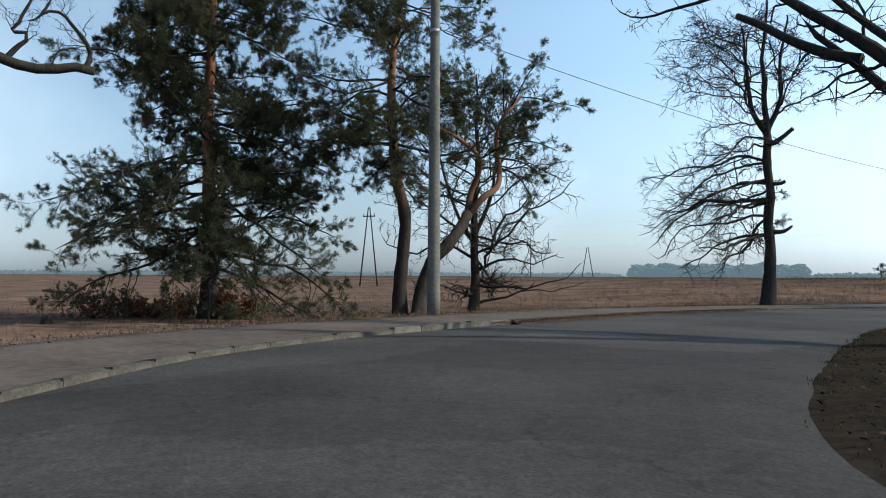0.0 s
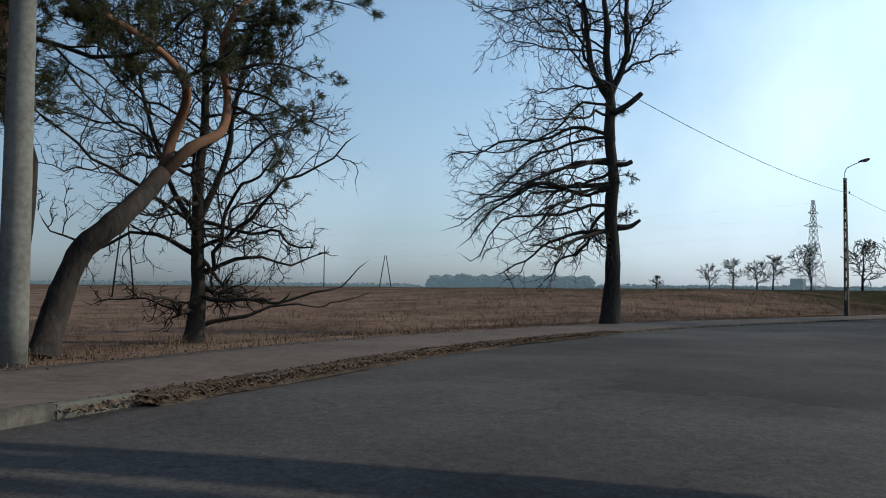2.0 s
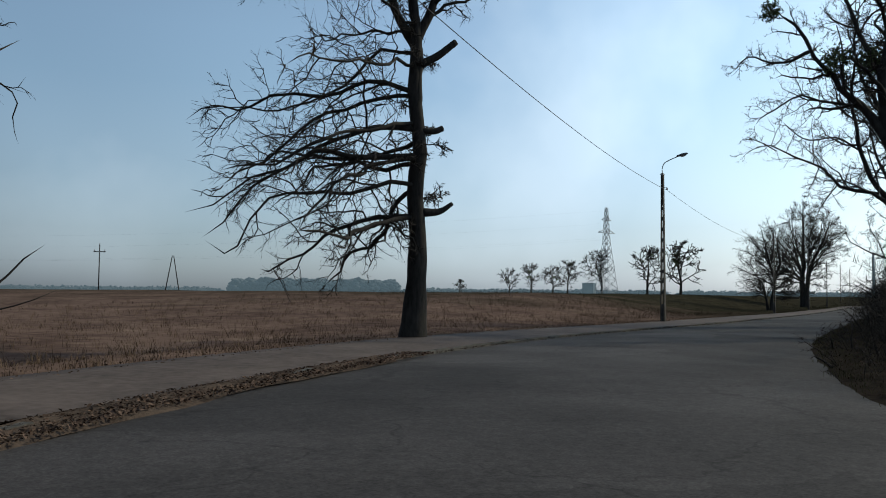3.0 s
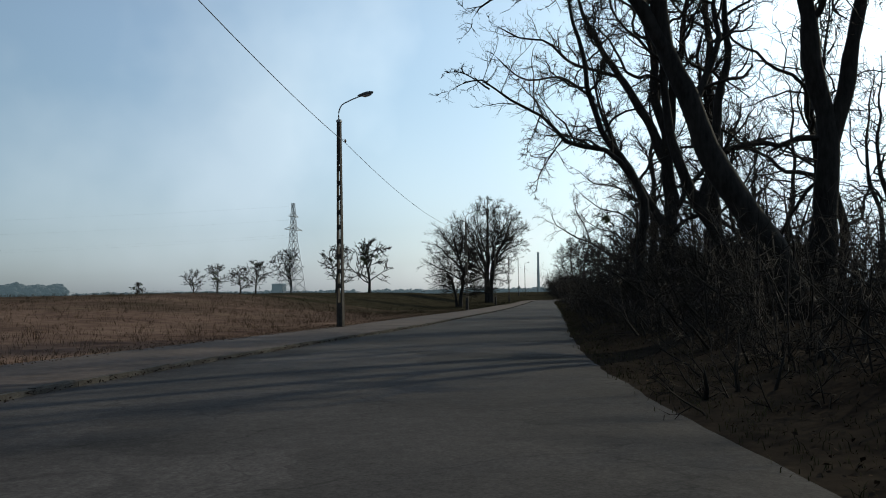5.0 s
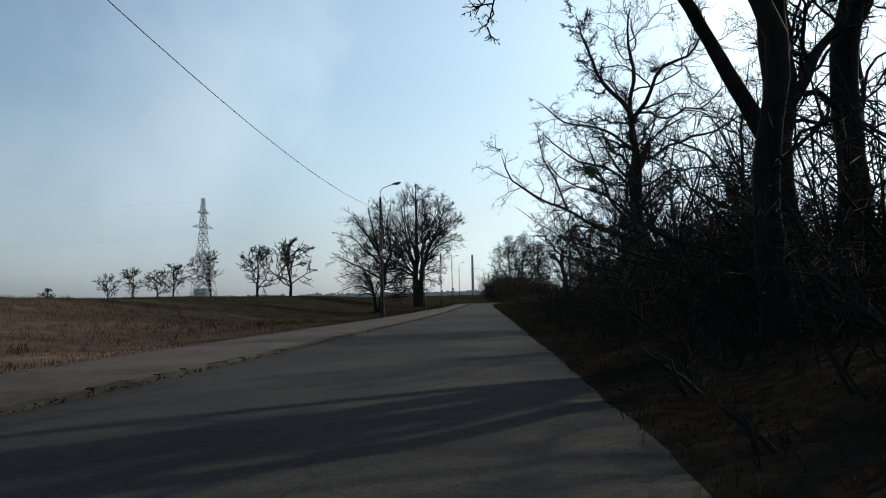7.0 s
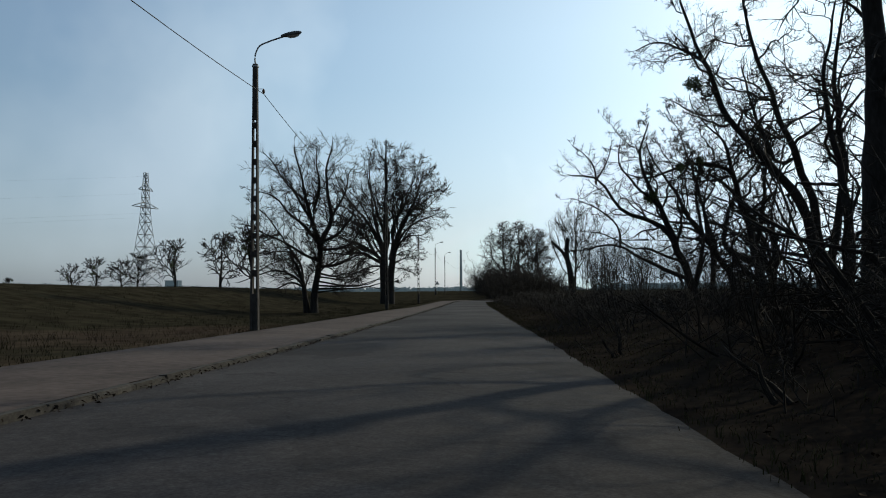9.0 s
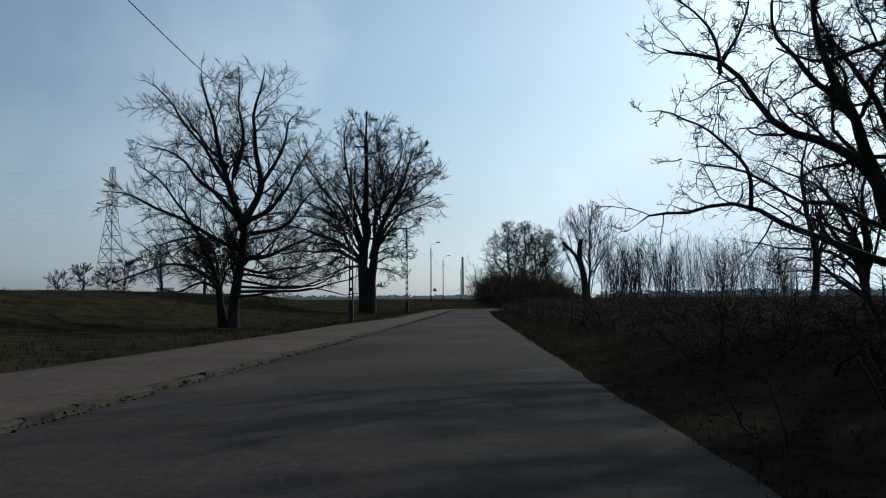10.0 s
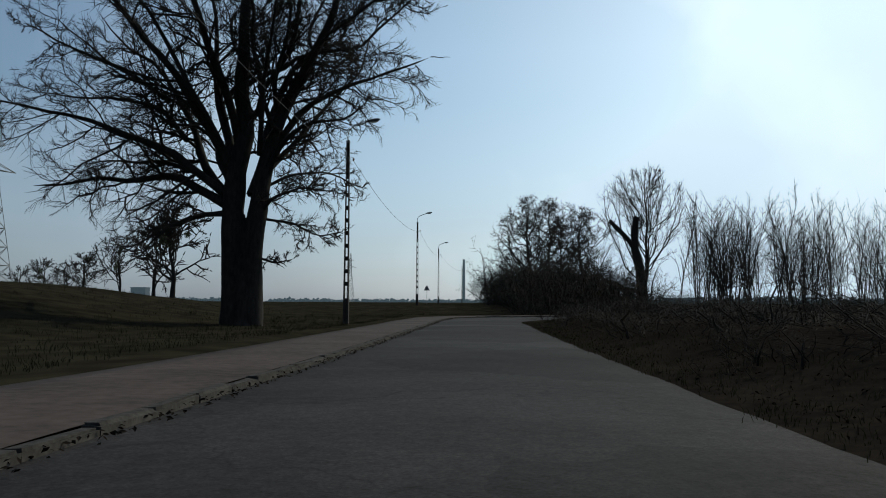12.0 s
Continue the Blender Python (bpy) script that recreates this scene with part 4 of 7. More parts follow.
bare_tree("oak_tree", on_ground(-24.35, 188.45), [([(-0.3, 0, 0), (-0.35, 0, 1.25), (-0.42, 0, 3.05), (-0.50, 0, 4.38), (-0.40, 0, 6.27), (-0.20, 0, 7.78), (-0.15, 0, 9.69), (-0.09, 0, 11.61), (-0.14, 0, 13.54), (-0.1, 0, 20.4)], 0.6, 0.06, 0.15), ([(0.03, -0.1, 0), (0.03, -0.1, 1.6), (0.02, -0.05, 3.0), (-0.25, 0, 4.6)], 0.6, 0.3, 0.1), ([(0.32, 0, 0), (0.36, 0, 1.25), (0.38, 0, 3.05), (0.49, 0, 4.39), (0.72, 0, 5.89), (1.0, 0, 7.02), (1.56, 0, 9.11), (2.48, 0, 11.03), (3.40, 0, 12.76), (4.6, 0, 16.5)], 0.54, 0.06, 0.15)],
          "massive bare oak with twin trunks grown together", [dict(UPRIGHT, t0=0.4, ratio=0.3, count=9, wob=0.24), None, dict(UPRIGHT, t0=0.4, ratio=0.3, count=7, wob=0.24)], FINGERS, seed=33, kink=0.012, crown=((-1.3, 0, 11.3), (10.4, 8.5, 9.8)), extra=[
              ([(-0.70, 0.0, 5.13), (-2.13, 0.3, 5.79), (-3.47, 0.6, 6.35), (-5.16, 0.9, 6.25), (-7.06, 1.2, 6.44), (-8.76, 1.5, 6.25), (-10.27, 1.8, 5.96)], 0.24, 0.02), ([(-0.70, -0.0, 5.51), (-1.96, -0.4, 6.45), (-3.12, -0.8, 7.40), (-4.46, -1.1, 7.97), (-6.37, -1.5, 8.44), (-8.48, -1.9, 8.92), (-10.40, -2.2, 9.01)], 0.22, 0.02),
              ([(-0.80, 0.0, 5.51), (-1.78, 0.6, 6.64), (-2.57, 1.2, 7.97), (-3.37, 1.8, 9.69), (-4.17, 2.4, 11.03), (-5.55, 3.0, 12.39), (-7.31, 3.6, 13.36)], 0.24, 0.02), ([(-0.60, -0.0, 6.45), (-1.05, -0.9, 7.78), (-1.83, -1.8, 8.92), (-3.03, -2.7, 11.03), (-4.42, -3.6, 12.97), (-5.02, -4.5, 13.94), (-6.20, -4.4, 17.2)], 0.24, 0.02),
              ([(-0.45, 0.0, 7.02), (-1.06, 0.8, 8.35), (-1.67, 1.5, 10.07), (-2.00, 2.2, 11.61), (-2.52, 3.0, 13.55), (-3.00, 3.4, 18.3)], 0.25, 0.02), ([(-0.25, -0.0, 7.78), (-0.53, -1.0, 9.69), (-1.14, -2.1, 11.80), (-1.57, -3.1, 13.55), (-1.70, -3.4, 19.3)], 0.23, 0.02),
              ([(0.35, 0.0, 5.51), (0.60, 1.0, 7.78), (0.44, 2.0, 8.92), (0.97, 2.9, 10.64), (1.69, 3.9, 12.38), (2.43, 4.9, 13.54), (3.20, 4.9, 18.2)], 0.27, 0.02), ([(0.90, -0.0, 6.08), (1.59, -0.5, 7.59), (2.71, -1.0, 8.26), (4.21, -1.6, 8.45), (5.20, -2.1, 8.75)], 0.16, 0.02),
              ([(1.10, 0.0, 7.02), (2.13, 0.4, 9.11), (3.62, 0.9, 10.26), (5.50, 1.3, 11.03), (6.81, 1.8, 11.60), (7.75, 2.2, 12.18)], 0.19, 0.02), ([(1.50, -0.0, 8.73), (2.67, -0.7, 10.84), (3.78, -1.4, 11.99), (5.66, -2.0, 13.14), (6.90, -2.7, 14.25)], 0.16, 0.02),
              ([(-0.80, 0.0, 4.76), (-2.29, 0.5, 4.66), (-3.59, 1.0, 4.19), (-5.08, 1.6, 3.62), (-6.29, 2.1, 3.43)], 0.14, 0.02), ([(0.70, -0.0, 4.76), (1.26, -0.4, 5.33), (2.38, -0.9, 5.71), (4.06, -1.3, 5.52)], 0.09, 0.02),
              ([(0.70, 0.0, 2.89), (1.31, 0.4, 2.71), (1.96, 0.8, 2.90)], 0.06, 0.02), ([(-2.50, 0.0, 7.87), (-4.12, 0.4, 9.40), (-6.42, 0.8, 9.88), (-9.49, 1.1, 10.26)], 0.13, 0.02),
              ([(-3.30, -0.0, 9.55), (-4.92, -0.4, 10.65), (-6.86, -0.9, 11.42), (-9.20, -1.3, 12.59)], 0.12, 0.02), ([(-1.90, 0.0, 6.40), (-3.29, 0.8, 6.92), (-5.00, 1.7, 7.20), (-6.72, 2.5, 7.39), (-8.62, 3.3, 7.39)], 0.12, 0.02),
              ([(-2.20, -0.0, 4.65), (-3.21, -0.4, 4.00), (-4.12, -0.8, 2.87), (-4.67, -1.1, 2.50)], 0.06, 0.02), ([(0.80, 0.0, 4.55), (1.84, 0.7, 4.39), (2.96, 1.4, 4.02), (4.00, 2.0, 4.15)], 0.07, 0.02),
              ([(0.80, 0.0, 5.85), (1.90, 1.1, 6.55), (3.20, 2.2, 6.75), (4.50, 3.4, 6.35)], 0.09, 0.02), ([(-0.60, 0.0, 5.95), (-1.60, 1.7, 7.25), (-2.60, 3.3, 9.05), (-4.20, 5.0, 10.45), (-6.50, 6.6, 11.05)], 0.16, 0.02),
              ([(-0.50, -0.0, 6.65), (-1.20, -1.8, 8.65), (-2.40, -3.6, 11.25), (-4.00, -5.4, 13.25), (-5.20, -7.2, 15.05)], 0.15, 0.02), ([(1.00, 0.0, 6.65), (1.90, 1.7, 8.25), (3.00, 3.3, 10.25), (4.00, 5.0, 12.25), (4.60, 6.6, 14.65)], 0.15, 0.02),
              ([(0.60, -0.0, 7.25), (1.20, -1.8, 9.65), (2.00, -3.6, 12.05), (2.30, -5.4, 14.65)], 0.14, 0.02),
          ])


# ---- trees on the shaded side ----
def wood_tree(x, y, ctrl, r0, label, seed, count=14, t0=0.25, ratio=0.45, ang=(30, 80), lift=0.03, extra=(), more=(), wob=0.32, levels=OAK_LEVELS, crown=None, kink=0.022):
    stems = [(ctrl, r0, r0 * 0.1, 0.3)] + [(c, r, r * 0.12, 0.1) for c, r in more]
    return bare_tree("roadside_tree", on_ground(x, y), stems, label, dict(count=count, t0=t0, t1=0.98, ang=ang, ratio=ratio, n=13, wob=wob, lift=lift, shrink=0.5, falloff=0.4), levels, seed=seed, group="trees along the verge", extra=extra, crown=crown, bend=0.007, kink=kink)


NEAR = [dict(OAK_LEVELS[0], count=14, t0=0.1, ratio=0.38, rmin=0.016), dict(OAK_LEVELS[1], count=7, rmin=0.011), dict(OAK_LEVELS[2], rmin=0.0078)]
INNER = [dict(OAK_LEVELS[0], count=6), dict(OAK_LEVELS[1], count=5, rmin=0.017), dict(OAK_LEVELS[2], count=4, rmin=0.013)]


# the thick tree that leans over the verge, its crown towards the road
at = (-9.3, 53.8)
wood_tree(*at, rising(*at, (-9.85, 53.8, 1.6), (-10.5, 53.8, 2.7), (-11.4, 53.8, 4.1), (-12.0, 53.8, 5.5), (-12.5, 53.8, 7.3), (-12.7, 53.8, 9.5), (-12.4, 53.9, 12.0), (-12.0, 54, 17)), 0.42, "thick bare tree leaning towards the road", 42, t0=0.5, count=9, ratio=0.3, levels=NEAR,
          extra=[(held(*at, (-12.5, 53.8, 7.2), (-13.2, 53.8, 8.4), (-14.4, 53.8, 10.0), (-15.4, 53.8, 11.5), (-16.6, 53.6, 13.2)), 0.2, 0.04), (held(*at, (-15.2, 53.8, 11.3), (-16.4, 53.8, 10.9), (-17.6, 53.6, 11.2), (-18.4, 53.5, 10.7)), 0.08, 0.015),
                 (held(*at, (-13.4, 53.8, 8.7), (-14.8, 53.9, 9.2), (-16.4, 54.2, 9.2), (-17.6, 54.4, 8.5)), 0.07, 0.02), (held(*at, (-12.6, 53.8, 9.2), (-12.9, 54.4, 11.0), (-14.0, 55, 13.6), (-14.4, 55.4, 16)), 0.15, 0.04), (held(*at, (-12.0, 53.8, 5.4), (-11.2, 54.3, 6.8), (-10.9, 54.8, 8.8), (-10.6, 55, 11)), 0.12, 0.03),
                 (held(*at, (-11.3, 53.9, 4.4), (-10.6, 55.6, 4.8), (-9.2, 56.4, 5.2)), 0.09, 0.05)])
at = (-8.05, 56.0)
wood_tree(*at, rising(*at, (-8.05, 56, 2.0), (-7.85, 56, 3.5), (-7.7, 56, 5.3), (-7.95, 56, 6.5), (-8.15, 56, 7.7), (-8.7, 56, 13), (-8.6, 56, 18)), 0.42, "thick dark forked tree at the roadside", 64, count=9, t0=0.45, ratio=0.32,
          more=[(held(*at, (-7.7, 56, 5.0), (-7.3, 56, 6.2), (-7.0, 56, 7.5), (-6.2, 56.2, 13), (-6.0, 56.2, 17)), 0.26)],
          extra=[(held(*at, (-7.8, 56, 5.1), (-8.8, 56, 5.0), (-9.9, 56.1, 4.95), (-10.8, 56.2, 4.6)), 0.1, 0.05), (held(*at, (-7.8, 56, 4.2), (-8.5, 56.4, 3.3), (-9.0, 56.8, 2.2)), 0.07, 0.03)])
at = (-9.2, 60.3)
wood_tree(*at, rising(*at, (-9.6, 60.4, 1.8), (-9.95, 60.5, 2.8), (-10.4, 60.6, 3.8), (-10.75, 60.7, 4.6), (-11.1, 60.7, 5.6), (-11.3, 60.8, 7.5), (-11.8, 61, 12), (-11.6, 61, 16)), 0.27, "bare tree forking low like a V", 44, count=10, t0=0.45, ratio=0.32, levels=NEAR,
          more=[(held(*at, (-10.35, 60.6, 3.7), (-10.0, 60.6, 5.0), (-9.8, 60.6, 6.0), (-9.55, 60.6, 7.5), (-9.3, 60.8, 12), (-9.6, 61, 16)), 0.2)],
          extra=[(held(*at, (-10.2, 60.5, 3.5), (-10.9, 60.6, 3.2), (-11.5, 60.7, 2.7)), 0.07, 0.04), (held(*at, (-9.9, 60.6, 5.6), (-10.6, 60.8, 5.8), (-11.6, 61.2, 5.4)), 0.06, 0.03)])
# the stem whose long bough reaches over the road
at = (-11.6, 66.0)
wood_tree(*at, rising(*at, (-11.7, 66, 2.3), (-11.55, 66, 4.6), (-12.1, 66, 5.8), (-12.9, 66, 7.2), (-13.4, 66, 8.8), (-13.8, 66, 10.0), (-14.1, 66, 11.5), (-14.6, 66, 16)), 0.24, "dark bare tree with a bough over the road", 41, count=9, t0=0.4, ratio=0.3, levels=NEAR, kink=0.012,
          extra=[(held(*at, (-12.0, 66, 5.5), (-12.7, 65.5, 6.3), (-14.7, 65.7, 7.1), (-15.75, 66.2, 8.35), (-17.0, 65.0, 8.7), (-18.2, 63.6, 9.1), (-19.2, 64.0, 8.8)), 0.13, 0.015), (held(*at, (-17.6, 64.2, 8.9), (-18.6, 63.9, 9.5), (-19.4, 64.1, 9.6)), 0.04, 0.012),
                 (held(*at, (-14.7, 65.7, 7.1), (-15.2, 65.8, 6.5), (-15.7, 66, 5.7), (-15.9, 66.2, 4.9)), 0.04, 0.01), (held(*at, (-15.6, 66.1, 8.2), (-16.0, 66.2, 7.3), (-16.3, 66.3, 6.4)), 0.035, 0.01), (held(*at, (-13.4, 66, 8.8), (-14.6, 66, 9.6), (-16.4, 66.2, 9.9), (-17.6, 66.4, 11)), 0.07, 0.02)])
at = (-9.75, 70.5)
wood_tree(*at, rising(*at, (-9.8, 70.5, 3.0), (-9.75, 70.5, 6.0), (-9.95, 70.5, 8.3), (-10.3, 70.5, 10.2), (-10.4, 70.5, 12), (-10.8, 70.5, 18.5)), 0.44, "massive dark many-stemmed roadside tree", 43, count=10, t0=0.45, ratio=0.3, levels=NEAR,
          more=[(held(*at, (-9.9, 70.5, 6.8), (-10.9, 70.5, 9.2), (-11.9, 70.6, 11), (-13.1, 70.8, 13), (-14.2, 71, 17)), 0.26), (held(*at, (-9.8, 70.5, 7.4), (-9.4, 70.5, 10.4), (-8.9, 70.5, 13), (-8.4, 70.6, 18)), 0.26), (held(*at, (-9.9, 70.5, 3.6), (-10.7, 70.4, 5.0), (-11.4, 70.3, 6.2), (-12.6, 70.2, 8.6), (-13.4, 70.2, 12)), 0.2)],
          extra=[(held(*at, (-9.6, 70.5, 4.4), (-8.9, 70.5, 5.4), (-8.2, 71, 6.4), (-7.9, 71.4, 8.2)), 0.14, 0.05), (held(*at, (-11.8, 70.6, 10.8), (-13.4, 70.8, 11.4), (-15.6, 71, 13), (-17.5, 71, 13.6)), 0.1, 0.03)])
at = (-7.35, 72.6)
wood_tree(*at, rising(*at, (-7.35, 72.6, 3), (-7.3, 72.6, 5), (-7.25, 72.6, 7.4), (-7.4, 72.6, 12), (-6.9, 72.8, 19)), 0.45, "thick upright dark roadside tree", 45, count=10, t0=0.3, ratio=0.3,
          extra=[(held(*at, (-7.3, 72.6, 4.4), (-8.0, 72.2, 5.0), (-9.0, 71.6, 5.0)), 0.1, 0.06), (held(*at, (-7.3, 72.6, 6.4), (-6.4, 72.6, 8), (-5.8, 72.8, 10)), 0.12, 0.04)])
wood_tree(-5.0, 66, [(0, 0, 0), (0.3, 0, 5), (0, 0, 10), (0.4, 0, 17)], 0.3, "slim bare roadside tree", 65, count=12, levels=INNER)
wood_tree(-2.0, 72, [(0, 0, 0), (0.3, 0, 4), (-0.4, 0, 8), (0.2, 0, 15)], 0.26, "slim bare tree among the bushes", 55, count=12, levels=INNER)
wood_tree(-5.5, 82, [(0, 0, 0), (-0.3, 0, 4), (0.4, 0, 8), (0.2, 0, 15)], 0.26, "slim bare tree among the bushes", 56, count=12)
# gnarled trees past the dark group, one with a low bough towards the road
at = (-9.1, 86.5)
wood_tree(*at, rising(*at, (-9.4, 86.5, 1.6), (-9.5, 86.5, 3.4), (-9.2, 86.8, 5.4), (-9.6, 86.8, 8.2)), 0.2, "slim gnarled tree with a low bough over the verge", 46, count=12, t0=0.25, levels=NEAR, kink=0.012,
          extra=[(held(*at, (-9.4, 86.5, 2.5), (-10.0, 86.5, 2.85), (-11.0, 86.5, 3.35), (-12.4, 86.5, 4.05), (-13.7, 86.2, 4.7), (-14.5, 85.6, 5.3), (-14.8, 85.2, 6.2)), 0.1, 0.02), (held(*at, (-12.2, 86.5, 3.95), (-12.6, 86.5, 5.0), (-13.2, 86.4, 6.3), (-13.4, 86.4, 7.2)), 0.05, 0.015),
                 (held(*at, (-9.4, 86.5, 1.9), (-10.6, 86.2, 2.3), (-12.0, 86.0, 2.6), (-13.6, 86.0, 3.6)), 0.06, 0.015), (held(*at, (-9.5, 86.5, 3.6), (-10.6, 87, 4.6), (-12.0, 87.4, 5.2), (-13.0, 87.6, 6.4)), 0.06, 0.015)])
at = (-8.35, 91.0)
wood_tree(*at, rising(*at, (-8.4, 91, 3), (-8.4, 91, 6), (-8.38, 91, 8.7), (-7.75, 91, 9.5), (-6.9, 91, 10.9), (-5.7, 91.2, 11.8), (-4.8, 91.4, 13.6)), 0.24, "gnarled bare tree with a spreading crown", 57, count=12, t0=0.3, ratio=0.35, levels=NEAR,
          more=[(held(*at, (-8.4, 91, 8.4), (-9.0, 91, 9.4), (-9.8, 91, 10.2), (-10.3, 91, 11.3), (-11.0, 91, 13.6)), 0.14)],
          extra=[(held(*at, (-8.4, 91, 5), (-9.6, 90.8, 6.2), (-11.2, 90.6, 6.8), (-12.8, 90.4, 8.0)), 0.08, 0.02), (held(*at, (-8.4, 91, 7), (-9.8, 91.2, 8.2), (-11.6, 91.4, 8.6), (-13.0, 91.4, 9.8)), 0.08, 0.02), (held(*at, (-8.4, 91, 6.4), (-7.4, 91.2, 8), (-6.0, 91.4, 8.6)), 0.08, 0.03)])
wood_tree(2.0, 92, [(0, 0, 0), (-0.3, 0, 4), (0.4, 0, 9), (0.2, 0, 16)], 0.28, "slim bare tree among the bushes", 57, count=12, levels=INNER)
wood_tree(-5.2, 108, [(0, 0, 0), (0, 0, 5), (0.2, 0, 10), (0.2, 0, 20)], 0.42, "thick upright bare roadside tree", 47, t0=0.3)
at = (0.6, 124.0)
wood_tree(*at, rising(*at, (0.3, 124, 1.2), (-0.4, 124, 4.0), (-2.5, 124, 6.8), (-3.8, 123.8, 8.4), (-4.75, 123.6, 10.5), (-5.45, 123.4, 12.6), (-6.0, 123.3, 14.5)), 0.3, "bare tree leaning over the thicket", 48, count=15, t0=0.35, ratio=0.3, levels=NEAR, kink=0.012,
          more=[(held(*at, (0.4, 124, 0.6), (0.2, 124.4, 4.5), (-1.0, 124.8, 8.5), (-2.2, 125, 12.5), (-2.8, 125, 16)), 0.24), (held(*at, (0.5, 124, 0.5), (1.4, 124, 5), (1.2, 124, 10), (2.0, 124, 15)), 0.22)],
          extra=[(held(*at, (-4.8, 123.6, 10.6), (-5.75, 123.5, 11.2), (-7.0, 123.4, 11.4), (-8.0, 123.3, 11.0)), 0.07, 0.02), (held(*at, (-3.6, 123.8, 8.2), (-5.0, 123.6, 8.2), (-6.4, 123.4, 8.9)), 0.06, 0.02), (held(*at, (-1.6, 124, 6.2), (-2.4, 124.2, 8.6), (-2.8, 124.4, 10.8)), 0.1, 0.03)])
TANGLE = [dict(OAK_LEVELS[0], count=13, t0=0.08, ratio=0.33, shrink=0.4, rmin=0.014), dict(OAK_LEVELS[1], count=8, rmin=0.0095), dict(OAK_LEVELS[2], count=5, rmin=0.007)]
# the gnarled low tree whose boughs reach out over the thicket
at = (-4.5, 126.2)
wood_tree(*at, rising(*at, (-5.0, 125.8, 0.95), (-5.75, 125.2, 2.45), (-6.4, 124.8, 3.9), (-7.0, 124.6, 5.0), (-7.5, 124.5, 6.6), (-7.1, 124.5, 8.0)), 0.24, "gnarled bare tree with low boughs over the thicket", 49, count=9, t0=0.35, ratio=0.34, levels=TANGLE, kink=0.014,
          more=[(held(*at, (-4.7, 126.2, 0.4), (-4.3, 126.0, 2.6), (-4.6, 125.8, 4.6), (-4.4, 125.8, 7.0)), 0.14)],
          extra=[(held(*at, (-5.8, 125.1, 2.5), (-6.4, 124.9, 3.25), (-7.3, 124.7, 3.75), (-8.05, 124.6, 3.95), (-8.7, 124.6, 4.4), (-9.5, 124.9, 5.4), (-10.2, 124.6, 5.65), (-11.0, 124.4, 5.75)), 0.14, 0.025), (held(*at, (-9.45, 124.9, 5.3), (-9.5, 125.0, 6.0), (-9.9, 125.0, 6.7), (-10.6, 124.8, 7.2)), 0.05, 0.015), (held(*at, (-9.5, 124.9, 5.4), (-9.0, 125.0, 6.2), (-8.7, 125, 7.2)), 0.05, 0.015),
                 (held(*at, (-4.9, 126.0, 0.9), (-6.2, 126.6, 1.5), (-7.1, 127.4, 2.1), (-7.8, 127.9, 2.5), (-9.2, 127.6, 2.45), (-10.3, 127.4, 2.4), (-11.2, 127.2, 1.9)), 0.11, 0.02), (held(*at, (-7.8, 127.9, 2.5), (-7.9, 127.6, 3.4), (-8.7, 127.2, 4.2), (-9.7, 126.8, 4.7), (-10.8, 126.4, 4.9)), 0.06, 0.015),
                 (held(*at, (-5.4, 125.4, 1.7), (-6.6, 124.8, 2.1), (-8.0, 124.4, 2.3), (-9.4, 124.0, 3.0), (-10.6, 123.8, 3.1)), 0.07, 0.015), (held(*at, (-6.6, 124.7, 4.2), (-7.6, 124.4, 5.0), (-8.3, 124.2, 5.9), (-8.6, 124.0, 7.2)), 0.09, 0.02)])
at = (-2.8, 126.0)
wood_tree(*at, rising(*at, (-3.06, 126, 1.24), (-3.82, 126, 2.37), (-4.9, 126, 3.84), (-5.5, 126, 4.98), (-6.28, 126, 6.13), (-6.89, 126, 7.44)), 0.2, "gnarled bare tree leaning over the thicket", 63, count=10, t0=0.3, ratio=0.36, levels=TANGLE, kink=0.014,
          more=[(held(*at, (-3.75, 126, 2.3), (-4.05, 126.2, 3.8), (-4.67, 126.2, 6.11), (-5.26, 126.2, 7.92), (-5.72, 126.2, 8.91)), 0.1)],
          extra=[(held(*at, (-4.6, 126, 3.5), (-5.6, 126.6, 3.7), (-6.8, 127, 4.3), (-7.6, 127.2, 5.3)), 0.07, 0.015), (held(*at, (-4.2, 126.2, 4.4), (-3.4, 126.8, 5.6), (-3.6, 127, 7.2)), 0.06, 0.015)])
at = (-1.3, 126.6)
wood_tree(*at, rising(*at, (-1.48, 126.6, 1.07), (-1.88, 126.6, 3.32), (-2.46, 126.4, 4.94), (-2.82, 126.2, 6.1), (-3.38, 126, 6.26), (-4.66, 125.6, 6.27), (-5.5, 125.2, 5.95), (-6.7, 125, 5.5), (-8.3, 124.8, 5.9)), 0.22, "gnarled bare tree with a level bough", 66, count=12, t0=0.3, ratio=0.3, levels=TANGLE, kink=0.014,
          more=[(held(*at, (-1.7, 126.6, 1.6), (-3.02, 126.8, 2.53), (-2.65, 127, 4.14), (-2.28, 127, 5.59), (-2.56, 127, 6.9), (-3.16, 127, 8.06), (-3.6, 127, 9.6)), 0.14)],
          extra=[(held(*at, (-2.8, 126.2, 6.0), (-3.2, 126, 7.4), (-4.4, 125.8, 8.6), (-5.0, 125.6, 9.8)), 0.08, 0.015), (held(*at, (-2.4, 127, 5.4), (-1.2, 127.2, 6.8), (-0.9, 127.4, 8.6)), 0.08, 0.015)])
at = (-0.7, 128.0)
